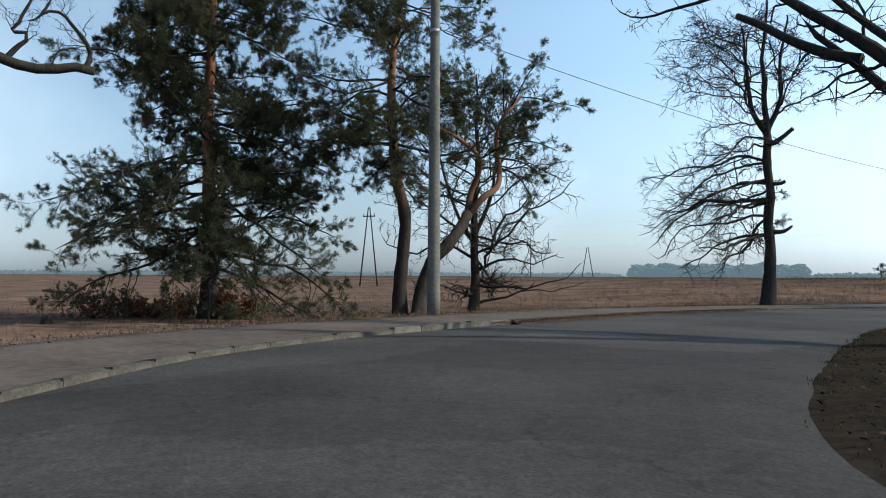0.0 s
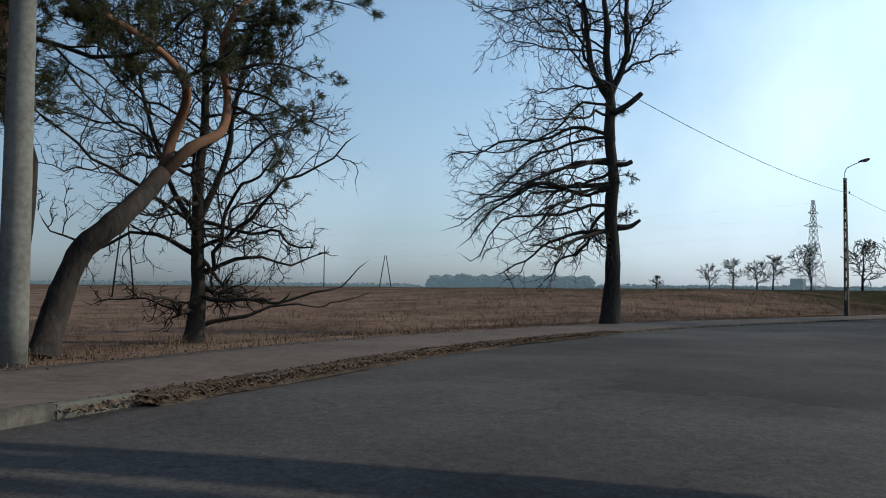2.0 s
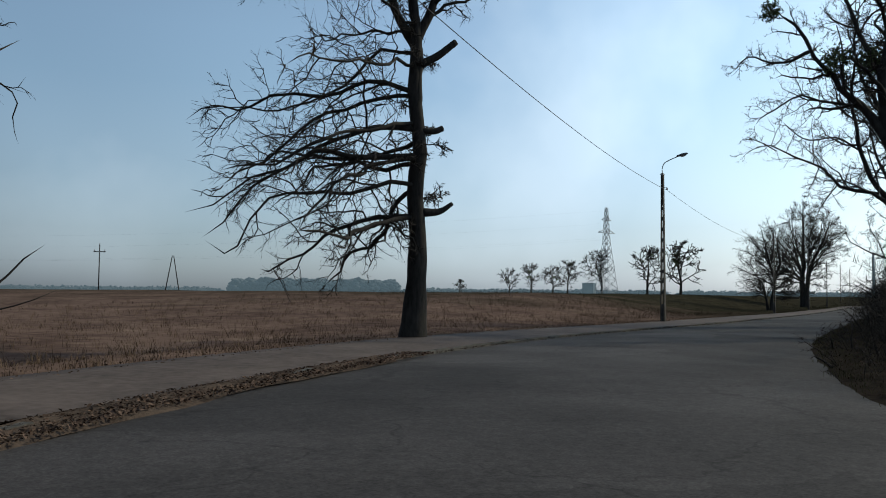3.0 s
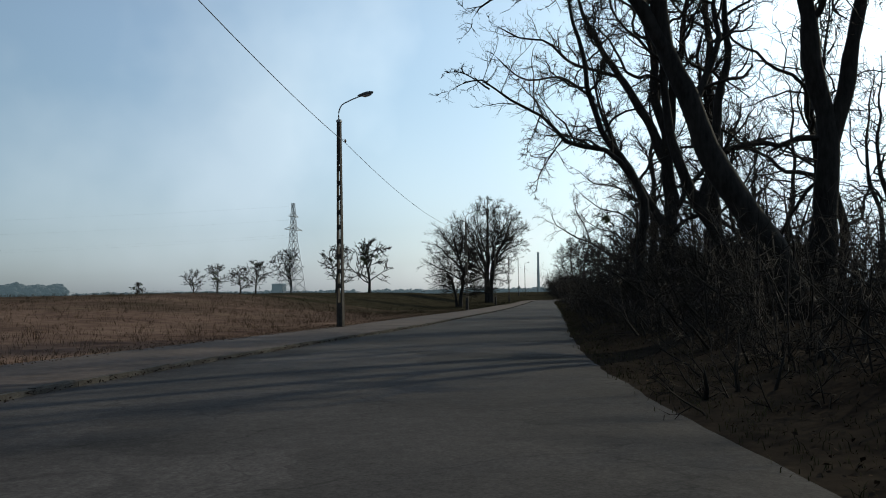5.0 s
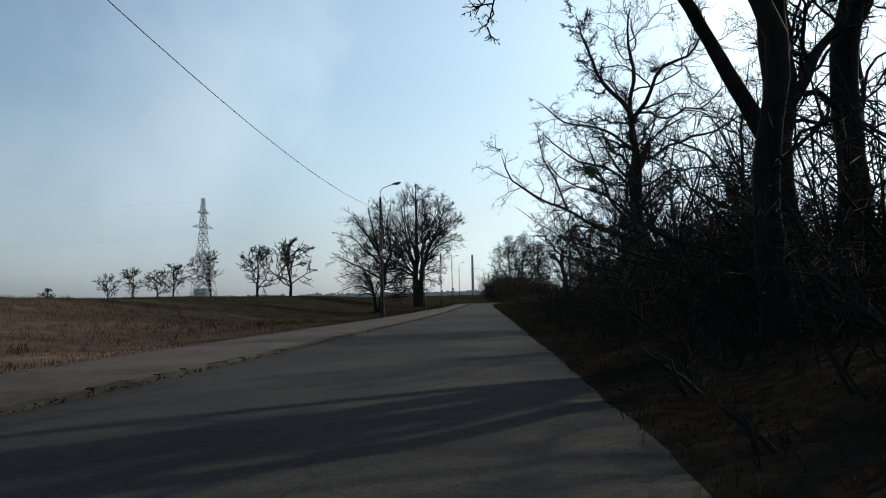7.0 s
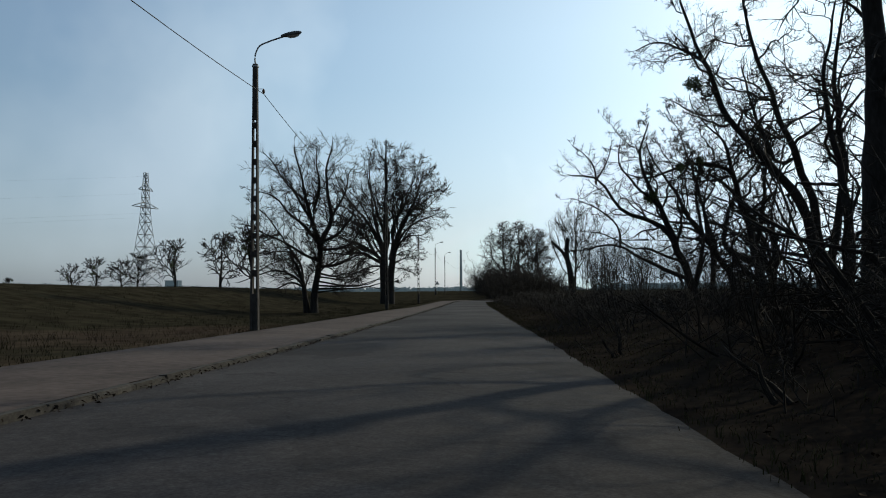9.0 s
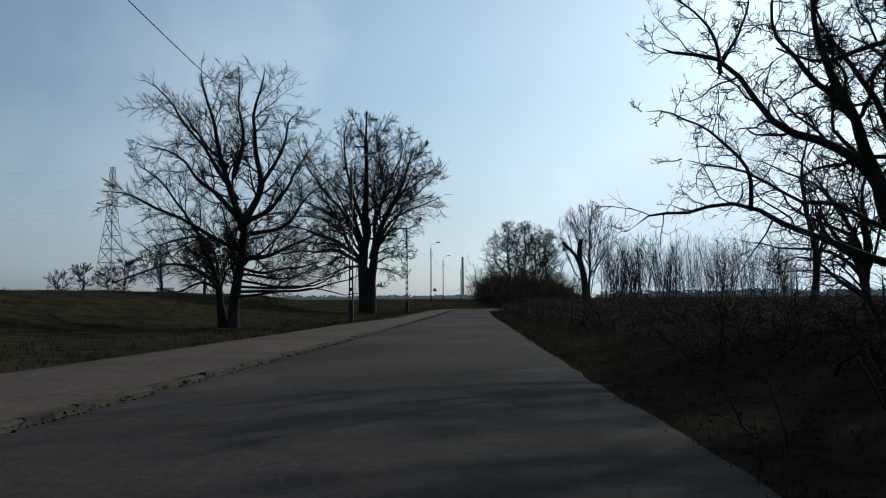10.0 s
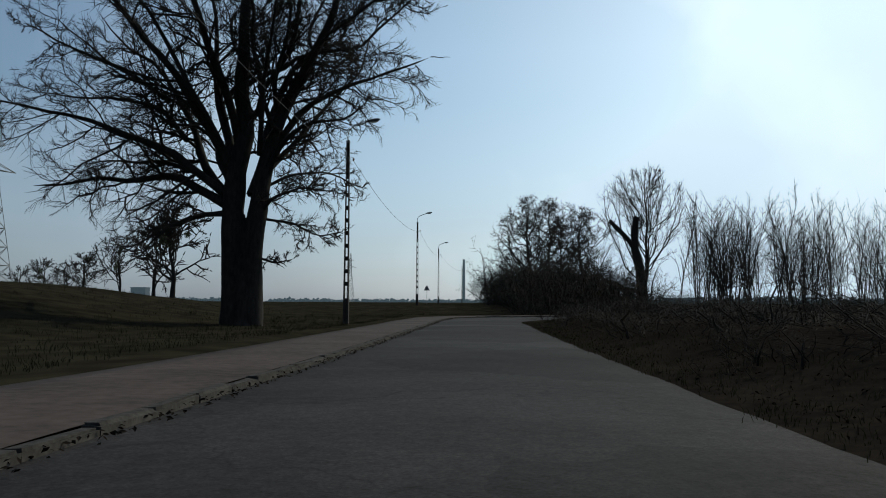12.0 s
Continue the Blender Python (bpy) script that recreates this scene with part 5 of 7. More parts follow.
wood_tree(*at, rising(*at, (-0.85, 128, 0.95), (-0.95, 128, 2.6), (-1.4, 128, 4.1), (-1.9, 127.8, 5.0), (-3.0, 127.6, 5.8), (-4.2, 127.4, 6.2), (-5.4, 127.2, 6.9)), 0.18, "slim bare tree leaning over the thicket", 67, count=12, t0=0.25, ratio=0.34, levels=TANGLE, kink=0.014,
          more=[(held(*at, (-1.0, 128, 2.8), (-0.6, 128, 5.0), (-0.3, 128, 7.4), (0.1, 128, 10.4)), 0.13)])
spreading = wood_tree(16.2, 171, [(0, 0, 0), (0.1, 0, 3), (0.4, 0, 5), (0.1, 0.2, 8), (0.6, 0, 12)], 0.34, "bare tree with boughs spreading low over the thicket", 49, count=10, t0=0.4, ratio=0.35, kink=0.02, levels=NEAR, extra=[
    ([(-0.1, 0, 1.5), (-0.7, -0.3, 3.6), (-1.6, -0.6, 5.8), (-3.8, -1.2, 6.6), (-5.9, -1.8, 7.4), (-7.4, -2.2, 8.9), (-8.6, -2.6, 10.5)], 0.26, 0.014), ([(-0.1, 0, 0.8), (-1.6, -0.6, 1.8), (-3.0, -1.0, 2.6), (-4.5, -1.5, 3.7), (-6.0, -1.8, 4.1), (-8.2, -2.2, 3.7), (-9.8, -2.4, 3.9)], 0.2, 0.014),
    ([(0, 0, 1.8), (-1.2, 0.4, 3.7), (-2.8, 0.6, 4.5), (-4.9, 0.6, 4.5), (-7.4, 0.4, 4.9), (-9.6, 0.2, 5.3)], 0.2, 0.014), ([(0, 0, 2.4), (-0.5, 0.6, 4.0), (-1.9, 1.2, 6.0), (-3.0, 1.6, 8.0), (-4.5, 1.8, 9.1), (-5.2, 2.0, 10.5)], 0.2, 0.014),
    ([(0.1, 0, 3.4), (-0.2, -0.8, 5.6), (-1.2, -1.2, 8.9), (-2.1, -1.4, 10.7), (-3.0, -1.6, 13.0)], 0.2, 0.014), ([(0, 0, 1.2), (-0.9, -1.2, 3.0), (-2.2, -2.2, 5.0), (-4.4, -3.0, 5.8), (-6.4, -3.4, 6.2)], 0.18, 0.014),
    ([(0.3, 0, 3.0), (1.0, -0.4, 5.4), (1.6, -0.6, 8.0), (2.0, -0.6, 11.0)], 0.14, 0.03), ([(0, 0.1, 1.0), (-1.4, 1.2, 2.4), (-3.2, 2.0, 3.0), (-5.4, 2.4, 2.9), (-7.6, 2.6, 3.4)], 0.12, 0.02),
    ([(0, 0, 2.6), (-1.2, -0.8, 6), (-3.6, -1.6, 8.6), (-6.6, -2.2, 10.4), (-9.8, -2.6, 12.2)], 0.22, 0.014), ([(0, 0, 3), (-0.8, 0.6, 6.5), (-2.8, 1.0, 9.8), (-5.4, 1.2, 12), (-8.0, 1.2, 13.4)], 0.2, 0.014)])
copy_thing(spreading, pose(6.0, 117, ground_at(6.0, 117), 0, 0, -40) @ Matrix.Diagonal((0.8, 0.8, 1.25, 1)))
DENSE = [dict(g, rmin=r) for g, r in zip(OAK_LEVELS, (0.04, 0.032, 0.028))]
wood_tree(-4.4, 283, [(0, 0, 0), (0.2, 0, 5), (-0.3, 0, 10), (0.2, 0, 17)], 0.35, "bare tree over a dark thicket", 50, t0=0.1, ratio=0.45, count=30, levels=DENSE, crown=((0.6, 0, 7.6), (7.2, 6.6, 10.4)))
wood_tree(-0.5, 292, [(0, 0, 0), (0.2, 0, 5), (0.3, 0, 12), (0.2, 0, 18)], 0.4, "tall bare tree in the thicket", 51, t0=0.08, ratio=0.45, count=32, levels=DENSE, crown=((1.0, 0, 8.2), (7.5, 6.5, 10.6)))
wood_tree(2.5, 300, [(0, 0, 0), (0.2, 0, 5), (0.3, 0, 10), (0.2, 0, 15)], 0.3, "bare tree in the thicket", 62, t0=0.1, ratio=0.45, count=20, levels=DENSE, crown=((0, 0, 8.5), (6, 6, 8)))
wood_tree(3.4, 280, [(0, 0, 0), (0.2, 0, 5), (-0.3, 0, 9), (0.2, 0, 15)], 0.32, "bare tree over a dark thicket", 68, t0=0.08, ratio=0.45, count=28, levels=DENSE, crown=((-0.4, 0, 7.2), (6.2, 6.0, 8.6)))
LOOSE = [dict(OAK_LEVELS[0], count=6), dict(OAK_LEVELS[1], count=4, rmin=0.018), dict(OAK_LEVELS[2], count=4, rmin=0.016)]
for k, (x, y, hgt) in enumerate(((1.5, 58, 15), (5.5, 68, 17), (3.5, 80, 14), (7, 90, 16), (1.0, 104, 15), (6.0, 116, 17), (9.0, 132, 14), (12, 146, 13), (4.0, 152, 11), (-1.5, 118, 12))):
    wood_tree(x, y, [(0, 0, 0), (0.3, 0, hgt * 0.3), (-0.3, 0.2, hgt * 0.6), (0.2, 0, hgt)], 0.24, "slim bare tree deep in the thicket", 300 + k, count=12, t0=0.15, ratio=0.42, levels=LOOSE)
BROKEN = [dict(OAK_LEVELS[0], count=5), dict(OAK_LEVELS[1], count=4), dict(OAK_LEVELS[2], count=3)]
bare_tree("roadside_tree", on_ground(8.6, 262), [([(0, 0, 0), (-0.2, 0, 4), (-0.9, 0, 8), (-1.0, 0, 9.6), (-0.7, 0, 11.6)], 0.75, 0.42, 0.2), ([(-0.8, 0, 7.2), (-1.8, 0, 8.7), (-3.2, 0, 10.2), (-4.2, 0, 11.2)], 0.36, 0.26, 0)], "old broken tree with two stumps of limbs", dict(count=5, t0=0.5, t1=0.95, ang=(30, 70), ratio=0.3, n=13, wob=0.3, lift=0.04, shrink=0.2), BROKEN, seed=52, group="trees along the verge")
SHOOTS = [dict(OAK_LEVELS[0], count=9, ang=(18, 45), wob=0.1, lift=0.05, rmin=0.032), dict(OAK_LEVELS[1], ang=(18, 45), wob=0.1, lift=0.03, rmin=0.024), dict(OAK_LEVELS[2], count=4, rmin=0.018)]
wood_tree(9.8, 266, [(0, 0, 0), (0.2, 0, 5), (0.3, 0, 10), (0.2, 0, 17.8)], 0.3, "bare tree with upright shoots behind the thicket", 58, t0=0.1, ratio=0.62, count=26, ang=(22, 50), lift=0.07, wob=0.14, levels=SHOOTS, crown=((0, 0, 10.4), (7.6, 7.6, 9.2)))
# boughs of two oaks that hang into the start of the bend
GNARLED = [dict(OAK_LEVELS[0], count=9, t0=0.4, shrink=0.28, lift=0.02, ang=(25, 75), ratio=0.2, rmin=0.014), dict(OAK_LEVELS[1], rmin=0.009, ratio=0.5), dict(OAK_LEVELS[2], rmin=0.0045, count=4)]
at = (-5.2, 18.8)
bare_tree("roadside_tree", on_ground(*at), [([(0, 0, 0), (-0.1, 0, 2.6), (-0.2, 0.1, 5), (0, 0.3, 9), (0.3, 0.3, 14)], 0.48, 0.06, 0.3)], "thick bare oak on the inside of the bend", dict(count=8, t0=0.55, t1=0.98, ang=(30, 70), ratio=0.26, n=13, wob=0.3, lift=0.03, shrink=0.4), GNARLED, seed=59, group="trees along the verge", kink=0.004, extra=[
    (held(*at, (-5.3, 18.8, 3.2), (-7.4, 18.8, 4.4), (-9.38, 18.8, 5.64), (-10.11, 18.8, 6.3), (-10.62, 18.8, 6.74), (-11.16, 18.8, 7.2), (-11.72, 18.8, 7.68), (-12.32, 18.8, 8.22), (-13.1, 18.9, 9.14), (-13.76, 19, 10.4)), 0.29, 0.05),
    (held(*at, (-5.3, 18.9, 2.8), (-7.4, 18.9, 4.0), (-9.16, 18.9, 5.01), (-9.77, 18.9, 5.44), (-10.18, 18.9, 5.76), (-10.56, 18.9, 6.16), (-11.03, 18.85, 6.63), (-11.37, 18.8, 7.05), (-11.65, 18.8, 7.53)), 0.2, 0.07),
    (held(*at, (-5.4, 18.8, 4.0), (-7.4, 18.6, 5.0), (-8.91, 18.6, 5.91), (-9.76, 18.6, 6.6), (-10.23, 18.6, 7.09), (-10.75, 18.6, 7.62), (-11.43, 18.5, 8.4), (-12.2, 18.4, 9.6)), 0.2, 0.03),
    (held(*at, (-10.0, 18.9, 5.65), (-10.64, 18.9, 5.43), (-11.18, 18.9, 5.39), (-11.65, 18.9, 5.37)), 0.035, 0.006), (held(*at, (-10.1, 18.9, 5.7), (-10.77, 19, 5.74), (-11.24, 19, 6.1), (-11.6, 19, 6.2)), 0.03, 0.006),
    (held(*at, (-11.35, 18.8, 6.65), (-11.55, 18.75, 6.55), (-11.78, 18.7, 6.3)), 0.05, 0.015),
    (held(*at, (-12.6, 18.85, 8.55), (-13.1, 18.8, 8.8), (-13.6, 18.8, 8.67), (-14.48, 18.8, 8.64), (-15.41, 18.8, 8.71), (-16.41, 18.8, 8.68), (-17.48, 18.8, 9.06), (-17.82, 18.8, 9.45)), 0.08, 0.015)],
    stubs=[(held(*at, (-10.3, 18.8, 6.15), (-11.03, 18.8, 6.43), (-11.59, 18.8, 6.73), (-12.18, 18.8, 7.1), (-12.79, 18.8, 7.54), (-13.5, 18.8, 7.96)), 0.14, 0.085)])
at = (-28.9, -0.6)
bare_tree("roadside_tree", on_ground(*at), [([(0, 0, 0), (0, 0, 4), (-0.1, 0.1, 8), (0, 0.2, 11), (0.2, 0.2, 15)], 0.36, 0.06, 0.3)], "bare oak with a sawn bough behind the footpath", dict(count=7, t0=0.55, t1=0.98, ang=(30, 75), ratio=0.26, n=13, wob=0.3, lift=0.03, shrink=0.4), [dict(GNARLED[0], ratio=0.42, t0=0.2), GNARLED[1], GNARLED[2]], seed=54, group="trees along the verge", kink=0.004, extra=[
    (held(*at, (-27.75, 6.0, 7.6), (-27.74, 6.13, 7.95), (-27.75, 6.06, 8.23), (-27.78, 5.92, 8.49), (-27.85, 5.62, 8.84), (-27.92, 5.28, 9.2), (-28.03, 4.78, 9.12), (-28.05, 4.67, 8.96), (-28.12, 4.35, 8.84)), 0.09, 0.03),
    (held(*at, (-28.23, 3.86, 7.65), (-28.17, 4.15, 8.04), (-28.11, 4.41, 8.34), (-28.12, 4.37, 8.48), (-28.2, 3.96, 8.46), (-28.16, 4.16, 8.72), (-28.14, 4.27, 9.03), (-28.1, 4.45, 9.4), (-28.07, 4.6, 10)), 0.09, 0.03),
    (held(*at, (-27.74, 6.1, 8.2), (-27.66, 6.52, 8.23), (-27.6, 6.76, 8.2), (-27.52, 7.16, 8.61)), 0.05, 0.01), (held(*at, (-27.97, 5.05, 7.55), (-27.92, 5.28, 8.03), (-27.84, 5.66, 8.15), (-27.77, 6.0, 8.08)), 0.025, 0.008), (held(*at, (-28.03, 4.78, 9.12), (-27.99, 4.94, 9.42), (-27.9, 5.2, 10.2)), 0.05, 0.01)],
    stubs=[(held(*at, (-28.95, -0.5, 8.9), (-28.75, 1.2, 8.5), (-28.44, 2.84, 8.0), (-28.26, 3.71, 7.64), (-28.13, 4.3, 7.45), (-27.97, 5.06, 7.43), (-27.84, 5.67, 7.58), (-27.72, 6.25, 7.5)), 0.2, 0.14)])
for x, y, z, s, k in ((-5.57, 122.6, 10.28, 0.42, 1), (-7.03, 124.5, 5.62, 0.36, 2), (-5.6, 124.8, 7.0, 0.25, 7), (-4.5, 125.4, 7.4, 0.25, 8), (-14.4, 53.9, 11.2, 0.75, 3), (-13.1, 54.3, 11.1, 0.7, 4), (-16.8, 53.7, 13.6, 0.5, 5), (-11.2, 87, 6.3, 0.35, 6)):
    mistletoe((x, y, z + float(fall(y))), s, k)


# ---- thicket and saplings ----
def bush(size, high, seed, shoots=21, fine=1.0, label="dense tangled leafless bush on the verge", group="thicket along the road"):
    rs = np.random.RandomState(seed)
    crown = Heap()
    a = rs.uniform(0, 2 * np.pi, shoots)
    rr = size * 0.5 * np.sqrt(rs.rand(shoots))
    s = np.stack([np.cos(a) * rr, np.sin(a) * rr, np.full(shoots, -0.1)], 1)
    way = np.stack([np.cos(a) * 0.5, np.sin(a) * 0.5, np.ones(shoots)], 1) + rs.normal(0, 0.28, (shoots, 3))
    P = wander(rs, s, way, high * rs.uniform(0.55, 1.1, shoots), 5, 0.2, 0.0)
    R = taper(rs.uniform(0.016, 0.035, shoots) * fine, 5, 0.25)
    crown.tubes(P, R, 3, True)
    twigs(rs, crown, P, R, [dict(count=5, t0=0.03, t1=1, ang=(25, 85), ratio=0.5, n=3, wob=0.25, lift=0, rmin=0.010 * fine), dict(count=5, t0=0.1, t1=1, ang=(25, 85), ratio=0.7, n=2, wob=0.2, lift=0, rmin=0.010 * fine)], (3, 3))
    ob = thing("bush", (0, 0, 0), label, "bush", group)
    part("crown", crown, TWIG, ob, "tangle of thin bare twigs")
    for p in P[:3]:
        h = Heap()
        h.tubes(p[None] * 0.97, taper(np.array([0.03]), 5, 0.3), 5, True)
        part("stem", h, BARK, ob)
    return ob


BUSHES = [bush(3.4, 3.2, 70 + k) for k in range(4)]
placed = []


def clear_of_road(x, y):
    return gap_to(RIGHT, x, y)[0] < -1.2 or gap_to(LEFT, x, y)[0] > PATH_WIDE + 1.5


def put_bush(x, y, s, rs, tall=1.0):
    if not clear_of_road(x, y):
        return
    k = rs.randint(4)
    m = pose(x, y, ground_at(x, y), 0, 0, rs.uniform(0, 360)) @ Matrix.Diagonal((s, s, s * tall, 1))
    if k in placed:
        copy_thing(BUSHES[k], m).matrix_basis = m
    else:
        placed.append(k)
        BUSHES[k].matrix_basis = m


rs = np.random.RandomState(7)
edge = np.array([p for p in RIGHT if 18 < p[1] < 200] + [(-9.4, 300.0)])


def verge_x(y):
    return float(np.interp(y, edge[:, 1], edge[:, 0]))


for y in np.arange(33, 262, 3.9):
    for row, off in enumerate((2.3, 4.6, 8.0) if y < 130 else (2.2, 4.8, 7.8)):
        yy = y + rs.uniform(-1.2, 1.2)
        size = rs.uniform(0.55, 0.85) * (0.85 + 0.25 * row) * (0.95 if y < 100 else 0.9)
        size *= 1.3 if 44 < y < 104 and row else 1.0
        put_bush(verge_x(yy) + off + rs.uniform(-0.4, 0.6), yy, size, rs, rs.uniform(0.85, 1.2) * (1 - 0.55 * float(ease((y - 98) / 24))))
for y in np.arange(58, 98, 2.3):
    for off in (5.6, 8.6):
        put_bush(verge_x(y) + off + rs.uniform(-0.8, 0.8), y + rs.uniform(-0.8, 0.8), rs.uniform(1.15, 1.45), rs, rs.uniform(0.95, 1.25))
LOW = [bush(2.2, 0.85, 80 + k, 12, 0.5, "low dark bramble bush beside the road", "brambles along the road") for k in range(3)]
for k, y in enumerate(np.concatenate([np.arange(31, 100, 1.1), np.arange(100, 206, 1.3)])):
    m = pose(verge_x(y) + (rs.uniform(0.85, 1.3) if k % 2 else rs.uniform(1.7, 2.9 if y < 100 else 8.5)), y + rs.uniform(-0.4, 0.4), 0.0, 0, 0, rs.uniform(0, 360))
    if not clear_of_road(m.translation.x, m.translation.y + 2) or not clear_of_road(m.translation.x + 1, m.translation.y):
        continue
    m = Matrix.Translation((0, 0, ground_at(m.translation.x, m.translation.y) - 0.03)) @ m @ Matrix.Diagonal((*[rs.uniform(0.8, 1.15)] * 2, rs.uniform(0.7, 1.25), 1))
    if k < 3:
        LOW[k].matrix_basis = m
    else:
        copy_thing(LOW[k % 3], m).matrix_basis = m
for y in np.arange(224, 262, 3.1):
    for x in (-8.6, -5.6, -2.6, 0.4):
        put_bush(x + 0.03 * (y - 224) + rs.uniform(-0.6, 0.6), y + rs.uniform(-1, 1), rs.uniform(1.2, 1.5) * (1.35 if y > 234 and -7 < x < 0 else 1.0), rs, rs.uniform(0.95, 1.2))
for y in np.arange(264, 312, 4.2):
    for off in (2.2, 5.4):
        put_bush(verge_x(y) + off + rs.uniform(-0.4, 0.6), y + rs.uniform(-1, 1), rs.uniform(1.6, 2.2), rs, 1.2)


for x in np.arange(3.5, 37, 2.6):
    for y in (224, 231):
        put_bush(x + rs.uniform(-0.8, 0.8), y + 0.1 * x + rs.uniform(-2, 2), rs.uniform(0.85, 1.15), rs, rs.uniform(0.55, 0.75))


SAPLING_TWIGS = [dict(count=14, t0=0.2, t1=1, ang=(18, 50), ratio=0.36, n=3, wob=0.1, lift=0.06, rmin=0.018)]


def sapling_places(rs, n, y0, y1):
    y = rs.uniform(y0, y1, n)
    x = 5.2 + 0.25 * (y - 224) + rs.uniform(0, 30, 30)[rs.randint(30, size=n)] + rs.normal(0, 1.2, n)
    return x, y, ground_z(x, y) - 0.1


def sapling(seed):
    """A slim upright young tree, seven metres high."""
    rs = np.random.RandomState(seed)
    ob = thing("sapling", (0, 0, 0), "slim bare sapling behind the thicket", "sapling", "saplings behind the thicket")
    wood, crown = Heap(), Heap()
    P = wander(rs, np.zeros((1, 3)), rs.normal(0, 0.1, (1, 3)) + np.array([0, 0, 1.0]), np.array([7.0]), 7, 0.05, 0.02)
    R = taper(np.array([0.043]), 7, 0.3)
    wood.tubes(P, R, 5, True)
    twigs(rs, crown, P, R, [dict(SAPLING_TWIGS[0], count=18), dict(SAPLING_TWIGS[0], count=4, n=2, ratio=0.5, rmin=0.014)], (3, 3))
    part("stem", wood, BARK, ob)
    part("crown", crown, TWIG, ob, "thin upright twigs")
    return ob


def sapling_stand():
    """The rest of the stand, further back: tall upright shoots."""
    rs = np.random.RandomState(9)
    h = Heap()
    n = 160
    x, y, z = sapling_places(rs, n, 237, 256)
    way = rs.normal(0, 0.12, (n, 3)) + np.array([0, 0, 1.0])
    P = wander(rs, np.stack([x, y, z], 1), way, rs.uniform(7.6, 11.4, n), 6, 0.07, 0.02)
    R = taper(rs.uniform(0.024, 0.042, n), 6, 0.3)
    h.tubes(P, R, 3, True)
    twigs(rs, h, P, R, SAPLING_TWIGS, (3,))
    ob = part("sapling_stand", h, TWIG)
    return tagged(ob, "stand of slim bare saplings behind the thicket", "saplings", kind="stuff")


rs = np.random.RandomState(19)
YOUNG = [sapling(400 + k) for k in range(6)]
for k, (x, y, z) in enumerate(zip(*sapling_places(rs, 115, 222, 237))):
    tall = rs.uniform(0.9, 1.5)
    m = pose(x, y, z, rs.normal(0, 5), rs.normal(0, 5), rs.uniform(0, 360)) @ Matrix.Diagonal((tall, tall, tall, 1))
    if k < 6:
        YOUNG[k].matrix_basis = m
    else:
        copy_thing(YOUNG[k % 6], m).matrix_basis = m
sapling_stand()


# ---- street lamps, poles and cables ----
POST_TOP = 9.0


